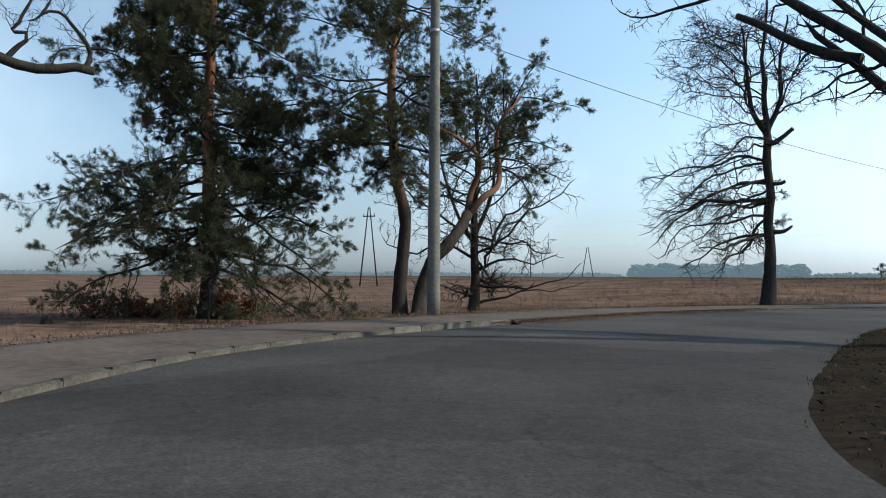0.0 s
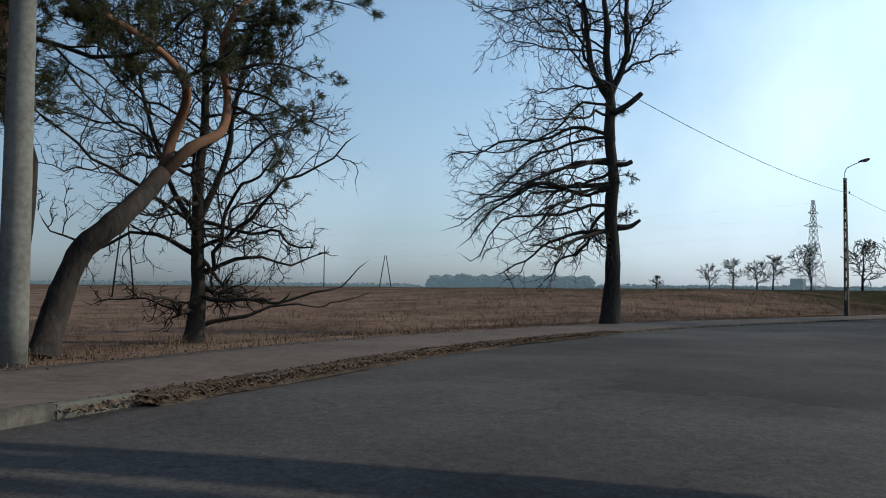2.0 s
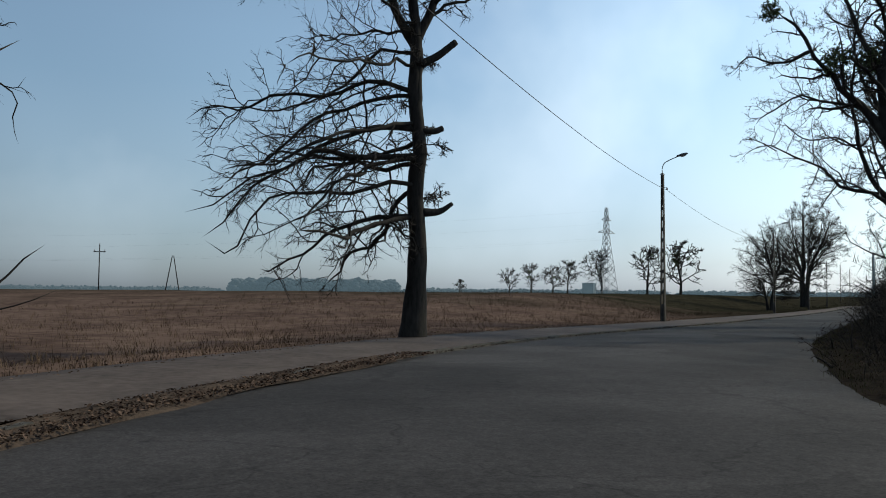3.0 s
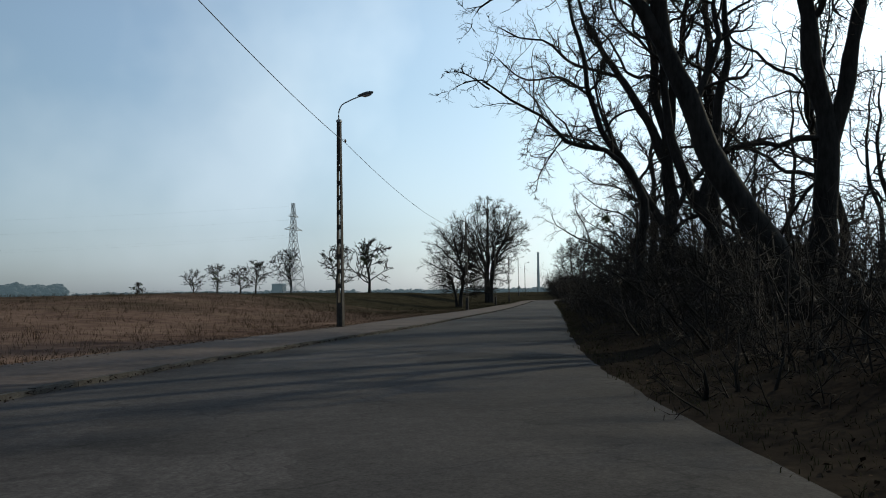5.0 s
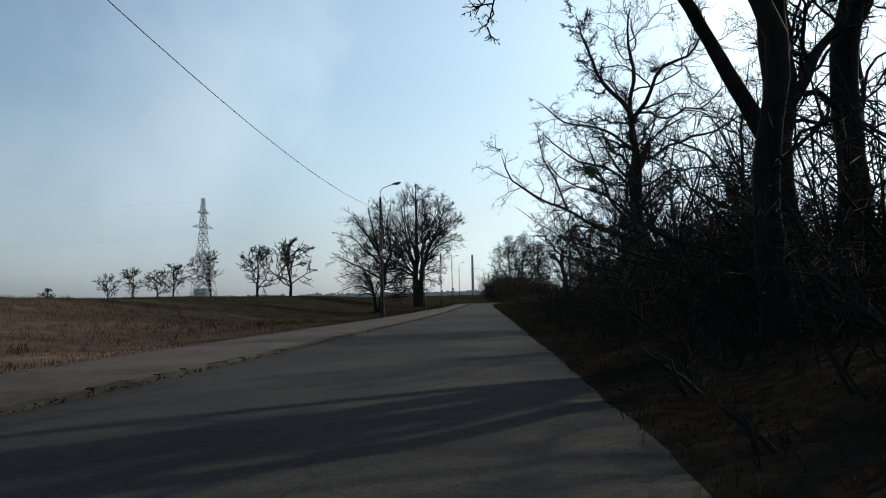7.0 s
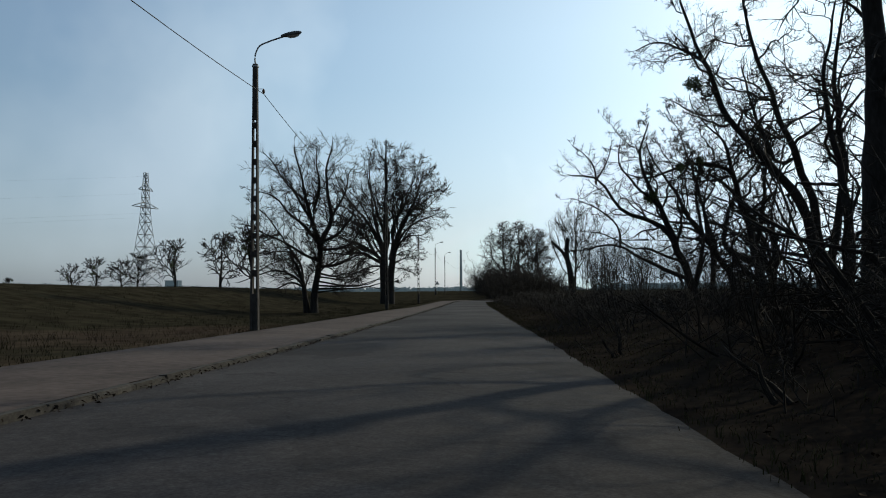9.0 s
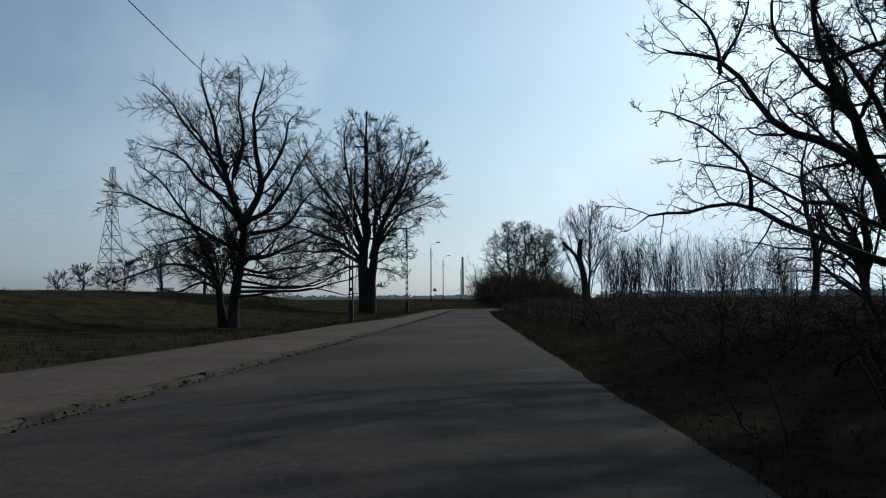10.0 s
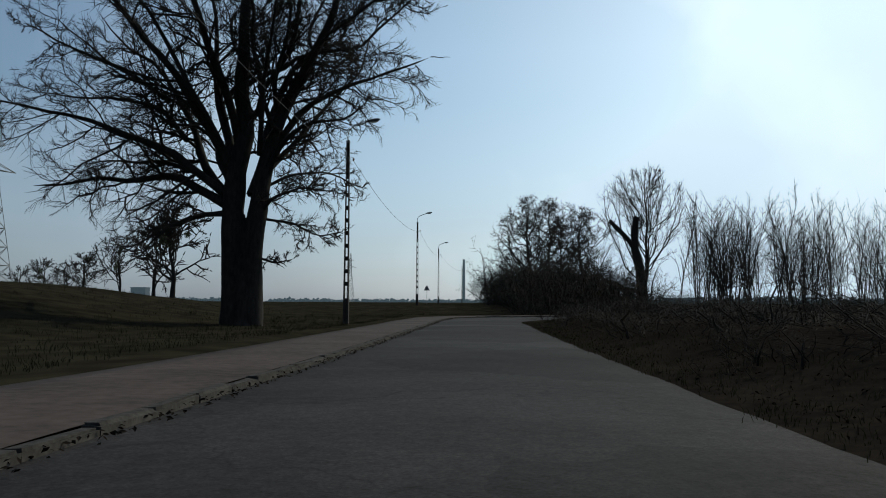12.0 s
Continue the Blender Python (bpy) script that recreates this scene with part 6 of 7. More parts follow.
def lamp_post_meshes():
    """Ladder-like concrete post with two tapering legs and cross webs, curved arm, lamp head."""
    post = Heap()
    def half(z):
        return 0.135 - 0.06 * z / POST_TOP
    def deep(z):
        return 0.12 - 0.04 * z / POST_TOP
    zs = np.concatenate([[-0.2, 0.0], np.arange(0.9, 8.0, 0.55), [POST_TOP]])
    for sgn in (-1, 1):
        v = []
        for z in np.linspace(-0.2, POST_TOP, 12):
            a, b, d = half(max(z, 0)), half(max(z, 0)) * 0.54, deep(max(z, 0))
            v += [(sgn * b, -d, z), (sgn * a, -d, z), (sgn * a, d, z), (sgn * b, d, z)]
        q = [(4 * i + j, 4 * i + (j + 1) % 4, 4 * i + 4 + (j + 1) % 4, 4 * i + 4 + j) for i in range(11) for j in range(4)] + [(44, 45, 46, 47), (3, 2, 1, 0)]
        if sgn < 0:
            q = [f[::-1] for f in q]
        post.add(v, q)
    def web(z0, z1):
        a, d = half((z0 + z1) / 2) * 0.6, deep(z0) * 0.62
        post.box((-a, -d, z0), (a, d, z1))
    web(-0.2, 1.25)
    for z in np.arange(1.85, 6.9, 0.62):
        web(z, z + 0.2)
    web(7.1, POST_TOP)
    arm = Heap()
    arm.line(stem_line([(0, 0, POST_TOP - 0.1), (0, 0, POST_TOP + 0.35), (0.12, 0, POST_TOP + 0.6), (0.45, 0, POST_TOP + 0.76), (0.95, 0, POST_TOP + 0.92)], 18), np.full(18, 0.028), 8)
    head = Heap()
    secs = [(0.87, 0.04, 0.03), (0.94, 0.09, 0.05), (1.1, 0.13, 0.075), (1.32, 0.14, 0.085), (1.5, 0.11, 0.06), (1.57, 0.04, 0.02)]
    v, k = [], 10
    for x, wy, hz in secs:
        for j in range(k):
            a = 2 * np.pi * j / k
            zc = POST_TOP + 0.93 + (x - 0.9) * 0.16
            v.append((x, wy * math.cos(a), zc + hz * math.sin(a) + 0.02))
    q = [(k * i + j, k * i + (j + 1) % k, k * i + k + (j + 1) % k, k * i + k + j) for i in range(len(secs) - 1) for j in range(k)]
    head.add(v, [f[::-1] for f in q])
    bowl = Heap()
    v = []
    for x, wy, dz in ((1.08, 0.09, 0.0), (1.18, 0.115, -0.05), (1.36, 0.11, -0.055), (1.48, 0.08, 0.0)):
        zc = POST_TOP + 0.90 + (x - 0.9) * 0.16 - 0.02
        v += [(x, -wy, zc), (x, -wy * 0.5, zc + dz), (x, wy * 0.5, zc + dz), (x, wy, zc)]
    bowl.add(v, [(4 * i + j, 4 * i + 4 + j, 4 * i + 5 + j, 4 * i + 1 + j) for i in range(3) for j in range(3)])
    hook = Heap()
    hook.line([(0.05, 0, POST_TOP - 0.85), (0.28, 0, POST_TOP - 0.85), (0.28, 0, POST_TOP - 0.95)], [0.012] * 3, 6)
    ins = Heap()
    ins.line([(0.28, 0, POST_TOP - 1.02), (0.28, 0, POST_TOP - 0.96), (0.28, 0, POST_TOP - 0.90), (0.28, 0, POST_TOP - 0.86)], [0.02, 0.05, 0.045, 0.02], 8)
    clamp = Heap()
    clamp.box((-0.10, -0.085, POST_TOP - 0.1), (0.10, 0.085, POST_TOP - 0.04))
    return post, arm, head, bowl, hook, ins, clamp


post, arm, head, bowl, hook, ins, clamp = lamp_post_meshes()
LAMPS = [(-24.1, 66.05), (-22.66, 114.4), (-21.66, 154.9), (-20.8, 194.2), (-19.8, 243.0), (-18.6, 288.0), (-14.5, 354.0), (-6.6, 432.0)]
first = thing("street_lamp", on_ground(*LAMPS[0], 0.02), "tall concrete street lamp with ladder openings at the footpath", "street lamp", "street lamps along the road", turn=-11)
part("post", post, BACKLIT_CONCRETE, first, smooth=False)
part("arm", arm, STEEL, first, "thin curved steel arm")
hd = part("lamp_head", head, LAMP_GREY, first, "grey lamp housing")
part("bowl", bowl, LAMP_GLASS, hd, "pale lamp bowl")
hk = part("bracket", hook, STEEL, first)
part("insulator", ins, PORCELAIN, hk, "brown porcelain insulator")
part("clamp", clamp, STEEL, first, smooth=False)
for x, y in LAMPS[1:]:
    copy_thing(first, pose(*on_ground(x, y, 0.02), 0, 0, -2))

# round concrete pole at the bend
pole = thing("utility_pole", on_ground(-20.95, 14.44, 0.0), "round tapered grey concrete pole on the footpath edge", "pole")
h = Heap()
zs = np.linspace(-0.2, 11.5, 14)
h.line([(0, 0, z) for z in zs], 0.20 - 0.075 * zs / 11.5, 20)
part("shaft", h, CONCRETE, pole)
h = Heap()
h.line([(0, 0, 8.49), (0, 0, 8.61)], [0.153, 0.152], 20), h.line([(0, 0, 8.55), (0.3, 0.1, 8.55)], [0.015, 0.015], 6)
part("bracket", h, STEEL, pole, "steel band with a cable hook")


def cable(a, b, sag, r=0.011, n=24):
    h = Heap()
    w = np.linspace(0, 1, n)[:, None]
    p = np.array(a) * (1 - w) + np.array(b) * w
    p[:, 2] -= sag * 4 * (w * (1 - w))[:, 0]
    h.line(p - np.array(a), np.full(n, r), 6)
    ob = part("overhead_cable", h, CABLE)
    ob.matrix_basis = pose(*a)
    return tagged(ob, "thin black overhead cable between the lamp posts", "cable", "overhead cables")


HANG = [(-20.65, 14.54, 8.58)] + [(x + 0.28, y, ground_at(x, y) + POST_TOP - 1.04) for x, y in LAMPS]
for a, b in zip(HANG[:-1], HANG[1:]):
    cable(a, b, 0.9)


def lattice(h, corners_at, zs, r, k=4):
    """Legs and crossed braces of a lattice tower; corners_at gives the four corners at a height."""
    for z0, z1 in zip(zs[:-1], zs[1:]):
        a, b = corners_at(z0), corners_at(z1)
        for i in range(4):
            j = (i + 1) % 4
            for p, q in ((a[i], b[i]), (a[i], b[j]), (a[j], b[i]), (b[i], b[j])):
                h.line([p, q], [r, r], k, cap=False)


def pylon(place, high, label, turn):
    t = thing("power_pylon", place, label, "pylon", "power pylons", turn)
    def corners(z):
        w = 2.3 * (1 - z / (high * 0.72)) + 0.6 if z < high * 0.6 else max(0.72 - 0.6 * (z - high * 0.6) / (high * 0.4) + 0.25, 0.12)
        return [(sx * w, sy * w, z) for sx, sy in ((1, 1), (-1, 1), (-1, -1), (1, -1))]
    h = Heap()
    lattice(h, corners, np.concatenate([np.linspace(0, high * 0.6, 7), np.linspace(high * 0.6, high, 7)[1:]]), 0.065)
    part("tower", h, STEEL, t, "grey steel lattice")
    for z, w in ((high * 0.72, 4.7), (high * 0.86, 2.6)):
        c = Heap()
        for sy in (-0.5, 0.5):
            for sx in (-1, 1):
                c.line([(0, sy, z), (sx * w, 0, z)], [0.09, 0.06], 4), c.line([(0, sy, z + 1.4), (sx * w, 0, z)], [0.07, 0.06], 4)
        for f in (0.3, 0.6):
            for sx in (-1, 1):
                c.line([(sx * w * f, 0.5 * (1 - f), z), (sx * w * f, 0, z + 1.4 * (1 - f))], [0.05, 0.05], 4)
        part("crossarm", c, STEEL, t)
    return t


pylon(on_ground(-91.0, 285.0), 30.0, "tall steel lattice power pylon far out in the field", 70)
pylon(on_ground(-95, 760), 37.0, "distant steel lattice power pylon in haze", 20)
WIRE = [(-520.0, 170.0), (-91.0, 284.0)]
for k, (off, z) in enumerate(((-5.4, 20.4), (5.4, 20.4), (-3.6, 25.2), (0, 29.8))):
    for (ax, ay), (bx, by) in zip(WIRE[:-1], WIRE[1:]):
        ob = cable((ax - 0.26 * off, ay + 0.96 * off, z - 0.8), (bx - 0.26 * off, by + 0.96 * off, z - 0.8), 7.0, 0.006, 40)
        tagged(ob, "thin power line high over the field", "power line", "power lines")


def frame_pole(place, high, spread, label, turn, top=True):
    """Wooden line pole standing on two splayed legs, with a short crossarm."""
    t = thing("line_pole", place, label, "line pole", "line poles in the field", turn)
    for s in (-1, 1) if spread else (0,):
        h = Heap()
        h.line([(s * spread, 0, -0.2), (s * 0.12, 0, high)], [0.1, 0.075], 7)
        part("leg", h, BARK, t)
    if top:
        h = Heap()
        h.box((-0.9, -0.07, high - 1.2), (0.9, 0.07, high - 1.06))
        part("crossarm", h, BARK, t, smooth=False)
        for x in (-0.8, 0, 0.8):
            h = Heap()
            h.line([(x, 0, high - 1.05 + (x == 0) * 1.0), (x, 0, high - 0.75 + (x == 0) * 1.0)], [0.06, 0.04], 6)
            part("insulator", h, PORCELAIN, t)
    return t


frame_pole(on_ground(-95.0, 55.5), 10.4, 1.35, "splayed wooden line pole with insulators in the field", 30)
frame_pole(on_ground(-125.0, 126.5), 6.3, 1.2, "splayed wooden line pole far in the field", 40, False)
frame_pole(on_ground(-125.0, 110.5), 7.4, 0, "single wooden line pole far in the field", 40)
# chimney in the backdrop material, whose glow stands in for haze
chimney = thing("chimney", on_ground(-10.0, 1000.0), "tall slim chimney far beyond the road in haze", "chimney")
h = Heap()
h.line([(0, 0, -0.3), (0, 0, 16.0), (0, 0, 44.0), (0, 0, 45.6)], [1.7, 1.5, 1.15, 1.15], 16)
part("shaft", h, HAZED_BACKDROP, chimney)
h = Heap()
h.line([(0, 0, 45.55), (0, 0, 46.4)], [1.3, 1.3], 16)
part("rim", h, HAZED_BACKDROP, chimney)

# warning sign seen from behind
sign = thing("road_sign", on_ground(-20.4, 286, 0), "triangular warning sign seen from its dark back", "road sign")
h = Heap()
h.line([(0, 0, -0.2), (0, 0, 2.9)], [0.03, 0.03], 8)
part("post", h, STEEL, sign)
h = Heap()
v = [(math.sin(a) * 0.58, y, 2.42 + math.cos(a) * 0.58) for y in (-0.045, -0.03) for a in (0, 2 * math.pi / 3, 4 * math.pi / 3)]
h.add(v, [(0, 1, 4, 3), (1, 2, 5, 4), (2, 0, 3, 5)], [(2, 1, 0), (3, 4, 5)])
part("plate", h, LAMP_GREY, sign, "dark triangular sheet", smooth=False)


# ---- far trees and woods ----
FAR = [(-273, 635, 20, 1), (-235, 586, 21.5, 2), (-207, 555, 19, 3), (-188, 530, 21, 4), (-151, 482, 25, 5), (-102, 387, 21, 6), (-75, 325, 19.5, 7), (-330, 660, 12, 8)]
FAR_LEVELS = [dict(count=7, t0=0.2, t1=1.0, ang=(25, 75), ratio=0.5, n=5, wob=0.2, lift=0.02, tip=True, rmin=0.14, end=0.6), dict(count=6, t0=0.2, t1=1.0, ang=(25, 70), ratio=0.55, n=3, wob=0.2, lift=0, tip=True, rmin=0.13, end=0.7)]
for x, y, hgt, k in FAR:
    bare_tree("field_tree", on_ground(x, y), [([(0, 0, 0), (0.2, 0, hgt * 0.3), (0.6 * (-1) ** k, 0, hgt * 0.55), (0, 0, hgt * 0.97)], 0.6, 0.1, 0.2)], "bare tree with mistletoe far out in the field",
              dict(count=15, t0=0.14, t1=0.95, ang=(30, 80), ratio=0.42, n=7, wob=0.3, lift=0.07, shrink=0.5, falloff=0.45), FAR_LEVELS, seed=100 + k, group="far trees in the field", crown=((0, 0, hgt * 0.6), (hgt * 0.56, hgt * 0.56, hgt * 0.5)))
    rs = np.random.RandomState(k)
    for j in range(5 if k in (2, 5, 7) else 2):
        mistletoe((x + rs.uniform(-3, 3), y + rs.uniform(-2, 2), ground_at(x, y) + hgt * rs.uniform(0.5, 0.95)), rs.uniform(0.8, 1.4), 200 + 10 * k + j)


def hazed_backdrop(name, a, b, high, deep, label, seed, count):
    """A far wood as very many small uneven crowns, standing close together, hazed by its glowing material."""
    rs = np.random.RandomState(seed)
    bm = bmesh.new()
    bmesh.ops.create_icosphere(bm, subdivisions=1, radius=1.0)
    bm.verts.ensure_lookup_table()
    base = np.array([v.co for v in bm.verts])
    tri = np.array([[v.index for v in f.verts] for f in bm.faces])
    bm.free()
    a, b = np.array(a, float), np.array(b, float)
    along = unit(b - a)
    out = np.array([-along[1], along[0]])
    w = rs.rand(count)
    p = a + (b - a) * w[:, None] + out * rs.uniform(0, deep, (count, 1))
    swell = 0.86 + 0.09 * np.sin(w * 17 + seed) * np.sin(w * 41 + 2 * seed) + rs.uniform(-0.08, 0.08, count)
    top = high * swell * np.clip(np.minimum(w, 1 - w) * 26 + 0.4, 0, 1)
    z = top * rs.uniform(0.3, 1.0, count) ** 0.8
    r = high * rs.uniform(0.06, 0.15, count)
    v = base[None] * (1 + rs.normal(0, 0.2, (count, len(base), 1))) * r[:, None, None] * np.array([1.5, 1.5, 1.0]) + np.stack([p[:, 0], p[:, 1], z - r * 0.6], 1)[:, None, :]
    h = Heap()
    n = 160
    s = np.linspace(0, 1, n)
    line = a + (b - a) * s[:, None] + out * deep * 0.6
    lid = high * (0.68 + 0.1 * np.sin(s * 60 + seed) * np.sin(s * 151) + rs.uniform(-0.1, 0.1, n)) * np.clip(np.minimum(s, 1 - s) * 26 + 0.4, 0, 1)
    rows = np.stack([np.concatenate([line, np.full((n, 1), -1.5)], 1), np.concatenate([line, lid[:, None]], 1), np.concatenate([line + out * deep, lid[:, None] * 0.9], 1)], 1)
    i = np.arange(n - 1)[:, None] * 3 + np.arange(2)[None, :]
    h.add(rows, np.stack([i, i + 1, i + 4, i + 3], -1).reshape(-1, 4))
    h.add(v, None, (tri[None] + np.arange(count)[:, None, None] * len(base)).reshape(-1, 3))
    return tagged(part(name, h, HAZED_BACKDROP), label, "woods", kind="stuff")


hazed_backdrop("far_woods", (-640, 715), (-490, 830), 18, 60, "grey-blue wood on the horizon", 1, 3000)
hazed_backdrop("far_hedge", (-1080, -60), (-640, 715), 7, 24, "low grey hedge on the horizon", 2, 1800)
hazed_backdrop("far_hedge", (-490, 830), (-220, 1010), 8, 24, "low grey hedge on the horizon", 3, 900)
hazed_backdrop("far_hedge", (-220, 1010), (140, 1060), 8, 24, "low grey hedge on the horizon", 4, 900)
hazed_backdrop("far_hedge", (140, 1060), (760, 860), 12, 24, "low grey hedge on the horizon", 6, 1100)
hazed_backdrop("far_hedge", (-1080, -60), (-1000, -800), 8, 24, "low grey hedge on the horizon", 5, 900)


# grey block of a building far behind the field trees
# wall and roof take their haze from the glowing backdrop material
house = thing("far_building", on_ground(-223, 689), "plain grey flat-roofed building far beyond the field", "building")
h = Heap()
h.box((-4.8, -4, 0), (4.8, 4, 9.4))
part("wall", h, HAZED_BACKDROP, house, smooth=False)
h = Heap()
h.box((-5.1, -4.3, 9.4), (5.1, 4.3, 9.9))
part("roof", h, HAZED_BACKDROP, house, "dark flat roof", smooth=False)


# ---- woodland floor, grass, litter ----
def verge_offsets(y):
    """Offsets of the strip of woodland soil, whose far edge wanders."""
    near, far = np.array([0.35, 0.0, -0.3, -0.7, -1.2, -1.8, -2.4, -3.2, -4.0, -5.5]), np.array([-8.0, -11.0, -16.0, -22.0, -28.0])
    wander_out = 1 + 0.1 * np.sin(y * 0.11) + 0.08 * np.sin(y * 0.37 + 1) + 0.05 * np.sin(y * 1.3)
    return np.concatenate([np.tile(near, (len(y), 1)), np.outer(wander_out, far)], 1)


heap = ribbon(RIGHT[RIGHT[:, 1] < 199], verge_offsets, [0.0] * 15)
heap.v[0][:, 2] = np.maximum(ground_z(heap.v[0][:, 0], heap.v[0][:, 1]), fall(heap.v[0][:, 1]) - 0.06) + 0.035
tagged(part("verge", heap, LEAF_SOIL), "leaf-covered soil under the roadside trees, darkened for their shade", "verge", kind="structure")


def blades(rs, x, y, z, high, wide, count, mat, name, label, category):
    """Tufts of grass blades, each a bent two-piece strip."""
    n = len(x) * count
    X = np.repeat(np.stack([x, y, z], 1), count, 0) + np.concatenate([rs.normal(0, 0.10, (n, 2)), np.zeros((n, 1))], 1)
    H = np.repeat(high, count) * rs.uniform(0.5, 1.2, n)
    a = rs.uniform(0, 2 * np.pi, n)
    bend = np.stack([np.cos(a), np.sin(a), np.zeros(n)], 1) * (H * rs.uniform(0.3, 1.3, n))[:, None]
    b = rs.uniform(0, 2 * np.pi, n)
    s = np.stack([np.cos(b), np.sin(b), np.zeros(n)], 1) * (np.repeat(wide, count) * 0.5)[:, None]
    up = np.array([0, 0, 1.0])
    mid, top = X + bend * 0.35 + up * (H * 0.6)[:, None], X + bend + up * H[:, None]
    X = X - up * 0.04
    v = np.stack([X - s, X + s, mid + s * 0.8, mid - s * 0.8, top], 1)
    k = np.arange(n)[:, None] * 5
    h = Heap()
    h.add(v, k + np.array([[0, 1, 2, 3]]), k + np.array([[3, 2, 4]]))
    return tagged(part(name, h, mat, smooth=False), label, category, kind="stuff")


def scatter(rs, line, n, y0, y1, near, far, power, left=True):
    """Places beside a line, denser close to it."""
    p = line[(line[:, 1] > y0) & (line[:, 1] < y1)] if left is not None else line
    d = np.gradient(p, axis=0)
    nrm = np.stack([-d[:, 1], d[:, 0]], 1) / np.linalg.norm(d, axis=1, keepdims=True)
    i = rs.randint(0, len(p) - 1, n)
    w = rs.rand(n)[:, None]
    o = near + (far - near) * rs.rand(n) ** power
    xy = p[i] * (1 - w) + p[i + 1] * w + nrm[i] * (o if left else -o)[:, None]
    return xy[:, 0], xy[:, 1]


rs = np.random.RandomState(3)
x, y = scatter(rs, LEFT, 19000, -12, 225, PATH_WIDE + 0.1, 34, 1.9)
clump = 0.6 + 0.4 * np.sin(x * 0.8 + np.sin(y * 0.5) * 2) * np.sin(y * 0.6 + x * 0.3)
blades(rs, x, y, ground_z(x, y), 0.08 + 0.2 * clump * rs.rand(len(x)) * np.clip((gap_to(LEFT, x, y) - PATH_WIDE) / 4, 0.3, 1), np.full(len(x), 0.011), 5, DRY_GRASS, "field_grass", "withered brown grass beside the footpath", "grass")
x, y = scatter(rs, LEFT, 3200, -12, 110, PATH_WIDE + 2.0, 46, 1.2)
blades(rs, x, y, ground_z(x, y), 0.16 + 0.24 * rs.rand(len(x)), np.full(len(x), 0.013), 7, DRY_GRASS, "straw_tufts", "pale tufts of dry straw standing in the field", "grass")
x, y = scatter(rs, RIGHT, 9000, -14, 200, 0.05, 2.4, 1.3, False)
blades(rs, x, y, ground_z(x, y) + 0.02, (0.03 + 0.09 * rs.rand(len(x))) * (0.55 + 0.45 * ease((y - 20) / 15)), np.full(len(x), 0.009), 5, VERGE_GRASS, "verge_grass", "thin dull grass on the verge", "grass")


def leaves(rs, x, y, z, size, name, label, mat):
    """Fallen leaves: small curled pieces lying at all angles."""
    n = len(x)
    q = rs.normal(0, 1, (n, 3)) * np.array([0.5, 0.5, 0.25]) + np.array([0, 0, 1.0])
    nrm = unit(q)
    u = unit(np.cross(nrm, rs.normal(0, 1, (n, 3))))
    w = np.cross(nrm, u)
    c = np.stack([x, y, z + size * 0.25], 1)
    s = (size * rs.uniform(0.6, 1.3, n))[:, None]
    v = np.stack([c - u * s, c - w * s * 0.5 + nrm * s * 0.15, c + u * s, c + w * s * 0.5 + nrm * s * 0.15], 1)
    h = Heap()
    h.add(v, np.arange(n * 4).reshape(n, 4))
    return tagged(part(name, h, mat, smooth=False), label, "leaves", kind="stuff")


drift = LEFT[(LEFT[:, 1] > 13.4) & (LEFT[:, 1] < 31)]
heap = ribbon(drift, (-0.26, -0.18, -0.09, 0.0, 0.12, 0.2, 0.26), (0.012, 0.05, 0.07, 0.092, 0.098, 0.095, 0.07))
uneven = np.random.RandomState(8).normal(0, 1, heap.v[0].shape) * np.array([0.05, 0.05, 0.01])
heap.v[0] += uneven
tagged(part("drifted_soil", heap, DRIFT), "strip of drifted soil and leaf crumbs along the kerb", "soil", kind="stuff")
x, y = scatter(rs, LEFT, 9000, 12.8, 33, -0.34, 0.34, 1.0)
leaves(rs, x, y, fall(y) + 0.055 + 0.04 * rs.rand(len(x)), 0.028, "leaf_litter", "drift of brown leaves along the kerb", LITTER)
x, y = scatter(rs, LEFT, 9000, 32, 240, -0.25, 0.1, 1.0)
leaves(rs, x, y, fall(y) + 0.02 + 0.03 * rs.rand(len(x)), 0.03, "leaf_litter", "dark dirt and leaves along the kerb", LEAF_SOIL)
x, y = scatter(rs, LEFT, 4200, -8, 70, PATH_WIDE - 0.5, PATH_WIDE + 1.2, 1.0)
leaves(rs, x, y, np.maximum(ground_z(x, y) + 0.02, fall(y) + 0.09), 0.03, "leaf_litter", "scattered brown leaves at the edge of the footpath", LITTER)
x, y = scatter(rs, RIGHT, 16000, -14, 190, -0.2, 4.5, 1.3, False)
leaves(rs, x, y, ground_z(x, y) + 0.07, 0.03, "leaf_litter", "brown leaves on the verge, darkened for tree shade", SHADED_LITTER)


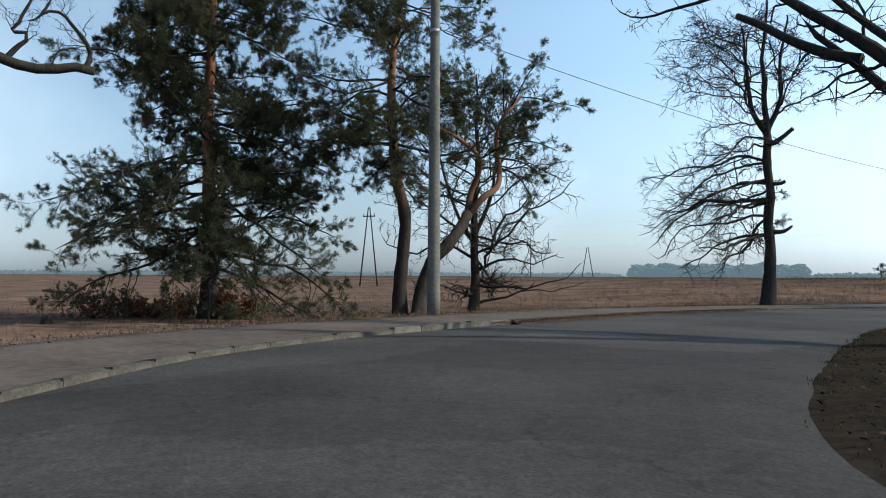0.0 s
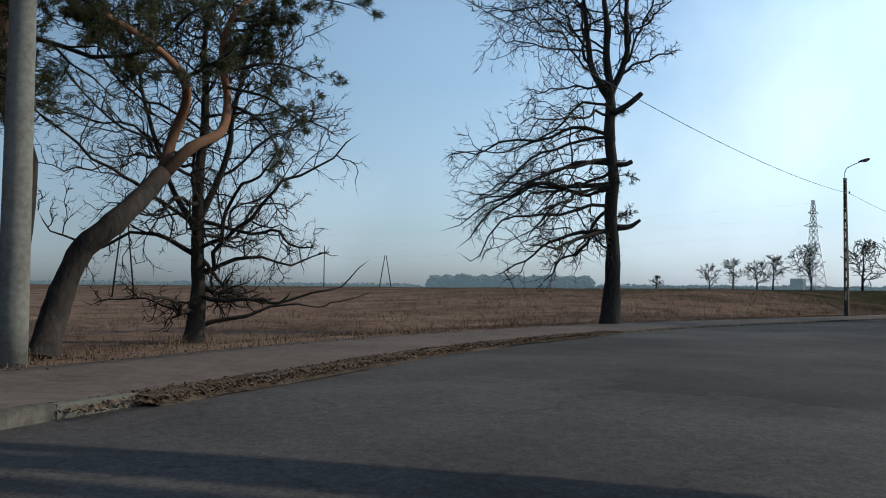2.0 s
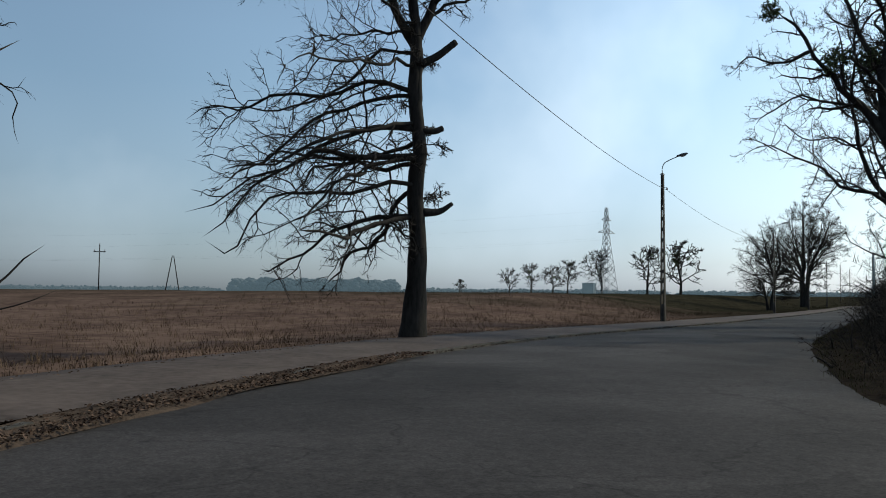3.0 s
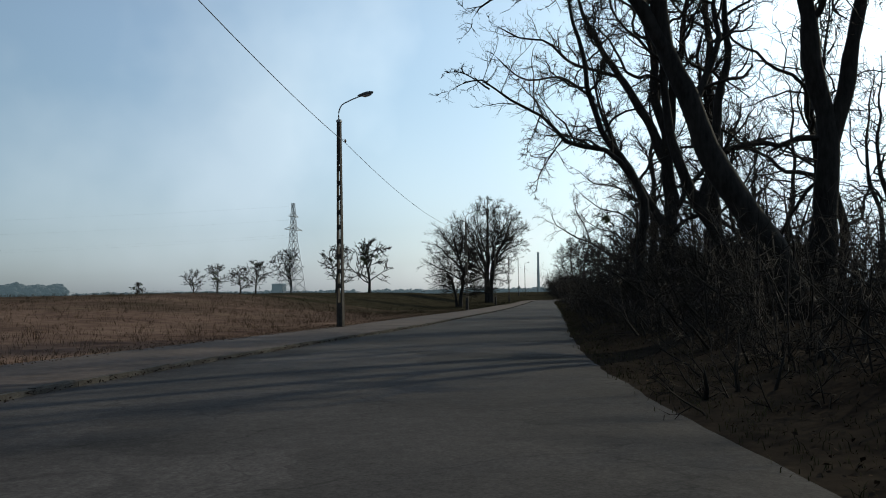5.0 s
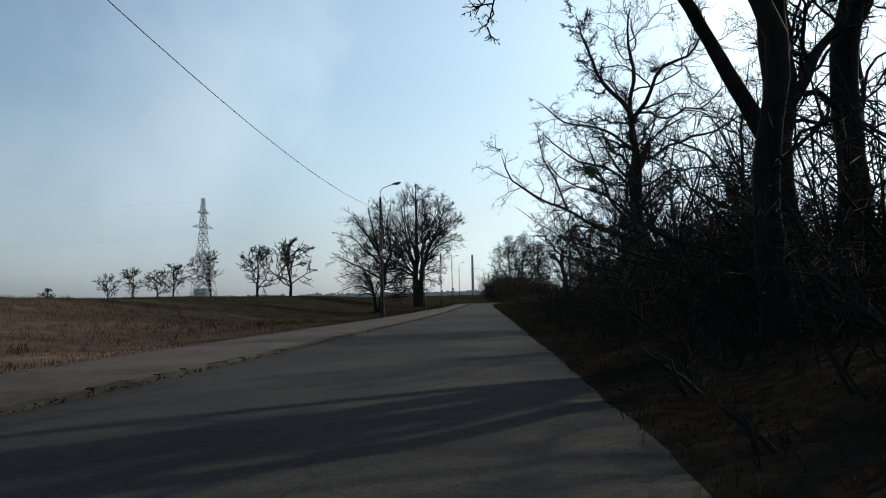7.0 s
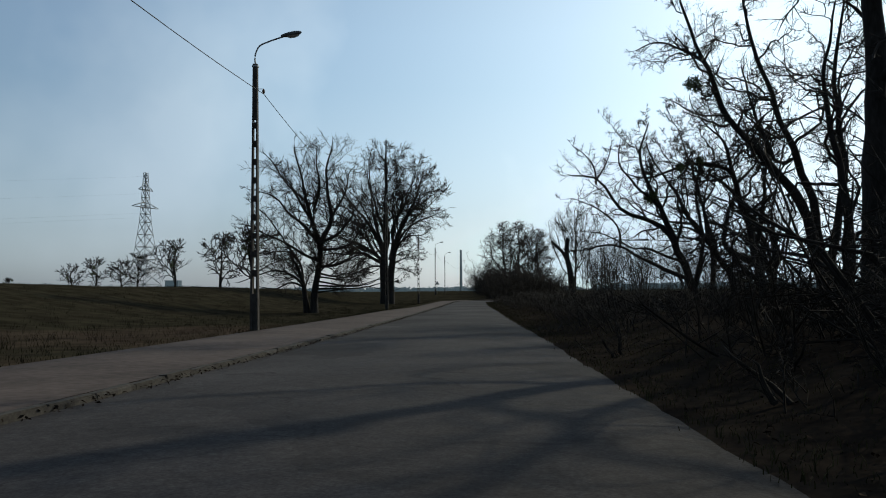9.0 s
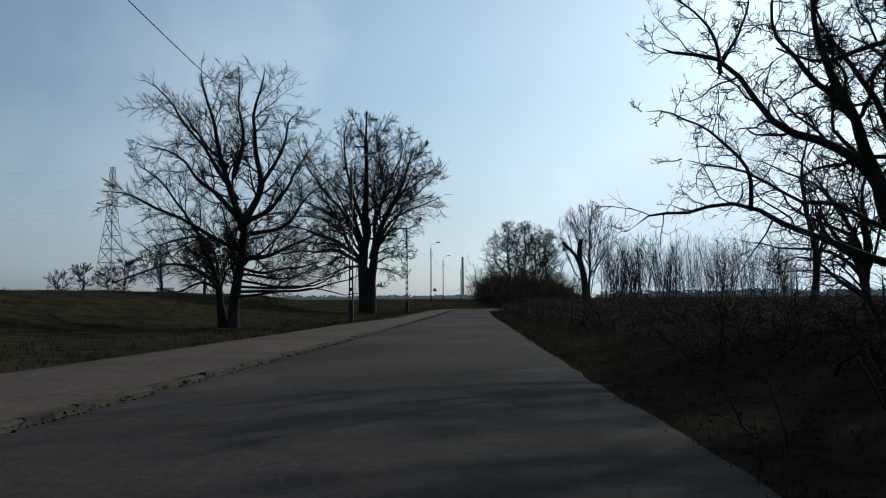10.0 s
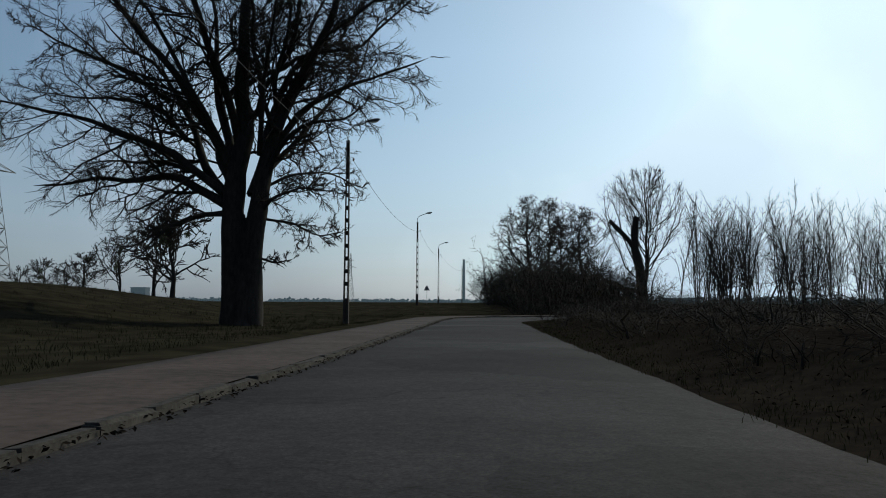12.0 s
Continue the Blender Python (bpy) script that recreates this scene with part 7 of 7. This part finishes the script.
def withered_shrub(x, y, size, high, seed):
    rs = np.random.RandomState(seed)
    ob = thing("withered_shrub", on_ground(x, y), "low shrub with withered reddish-brown leaves under the pine", "shrub", "withered shrubs")
    wood, crown = Heap(), Heap()
    k = 16
    a = rs.uniform(0, 2 * np.pi, k)
    way = np.stack([np.cos(a), np.sin(a), np.full(k, 1.1)], 1)
    P = wander(rs, rs.normal(0, 0.15, (k, 3)) * np.array([1, 1, 0]), way, size * rs.uniform(0.5, 0.9, k), 6, 0.2, -0.03)
    P[..., 2] *= high / size
    R = taper(np.full(k, 0.015), 6, 0.3)
    wood.tubes(P, R, 4)
    Q, S = twigs(rs, wood, P, R, [dict(count=7, t0=0.2, t1=1, ang=(30, 80), ratio=0.4, n=4, wob=0.2, lift=0, rmin=0.005)], (3,))
    part("framework", wood, BARK, ob)
    at = np.concatenate([Q[:, 1], Q[:, 2], Q[:, 3], P[:, 4]])
    needle_tufts(rs, crown, at, unit(rs.normal(0, 1, at.shape)), 7, 0.11, 0.07)
    part("foliage", crown, BROWN_LEAF, ob, "withered reddish-brown leaves", smooth=False)
    return ob


withered_shrub(-33.3, 7.6, 2.6, 1.7, 1)
withered_shrub(-32.4, 9.0, 1.8, 1.1, 2)
withered_shrub(-30.3, 11.9, 2.0, 1.8, 3)
withered_shrub(-31.4, 9.9, 1.6, 1.4, 4)


# ---- kerb ----
def kerb_stone_mesh(k):
    """A worn concrete kerb stone with a rounded upper edge."""
    rs = np.random.RandomState(k)
    bm = bmesh.new()
    bmesh.ops.create_cube(bm, size=1.0)
    bmesh.ops.scale(bm, vec=(0.995, 0.15, 0.25), verts=bm.verts)
    bmesh.ops.bevel(bm, geom=[e for e in bm.edges if all(v.co.z > 0 for v in e.verts)], offset=0.02, segments=2, affect="EDGES")
    for v in bm.verts:
        v.co += Vector(rs.normal(0, 0.004, 3))
    me = bpy.data.meshes.new("kerb_stone")
    bm.to_mesh(me)
    bm.free()
    me.materials.append(KERB)
    return me


STONES = [kerb_stone_mesh(k) for k in range(5)]
PALE = [m.copy() for m in STONES[:2]]
for m in PALE:
    m.materials.clear()
    m.materials.append(KERB_PALE)
kerb = tagged(new("kerb"), "low row of worn concrete kerb stones", "kerb", kind="structure")
rs = np.random.RandomState(17)
span = LEFT[(LEFT[:, 1] > -6) & (LEFT[:, 1] < 219)]
for k, (a, b) in enumerate(zip(span[:-1], span[1:])):
    c, d = (a + b) / 2, b - a
    nrm = Vector((-d[1], d[0], 0)).normalized()
    painted = 9.2 < c[1] < 13.8 and k % 2 == 0
    ob = new("kerb_stone", PALE[k % 2] if painted else STONES[rs.randint(5)])
    ob.parent = kerb
    ob.matrix_basis = pose(c[0] + nrm.x * 0.06, c[1] + nrm.y * 0.06, float(fall(c[1])) - 0.042 + 0.06 * (9.0 < c[1] < 14.0) + rs.normal(0, 0.008), rs.normal(0, 0.8), rs.normal(0, 0.6), math.degrees(math.atan2(d[1], d[0])) + rs.normal(0, 0.4))
    if painted:
        tagged(ob, "kerb stone with pale paint")
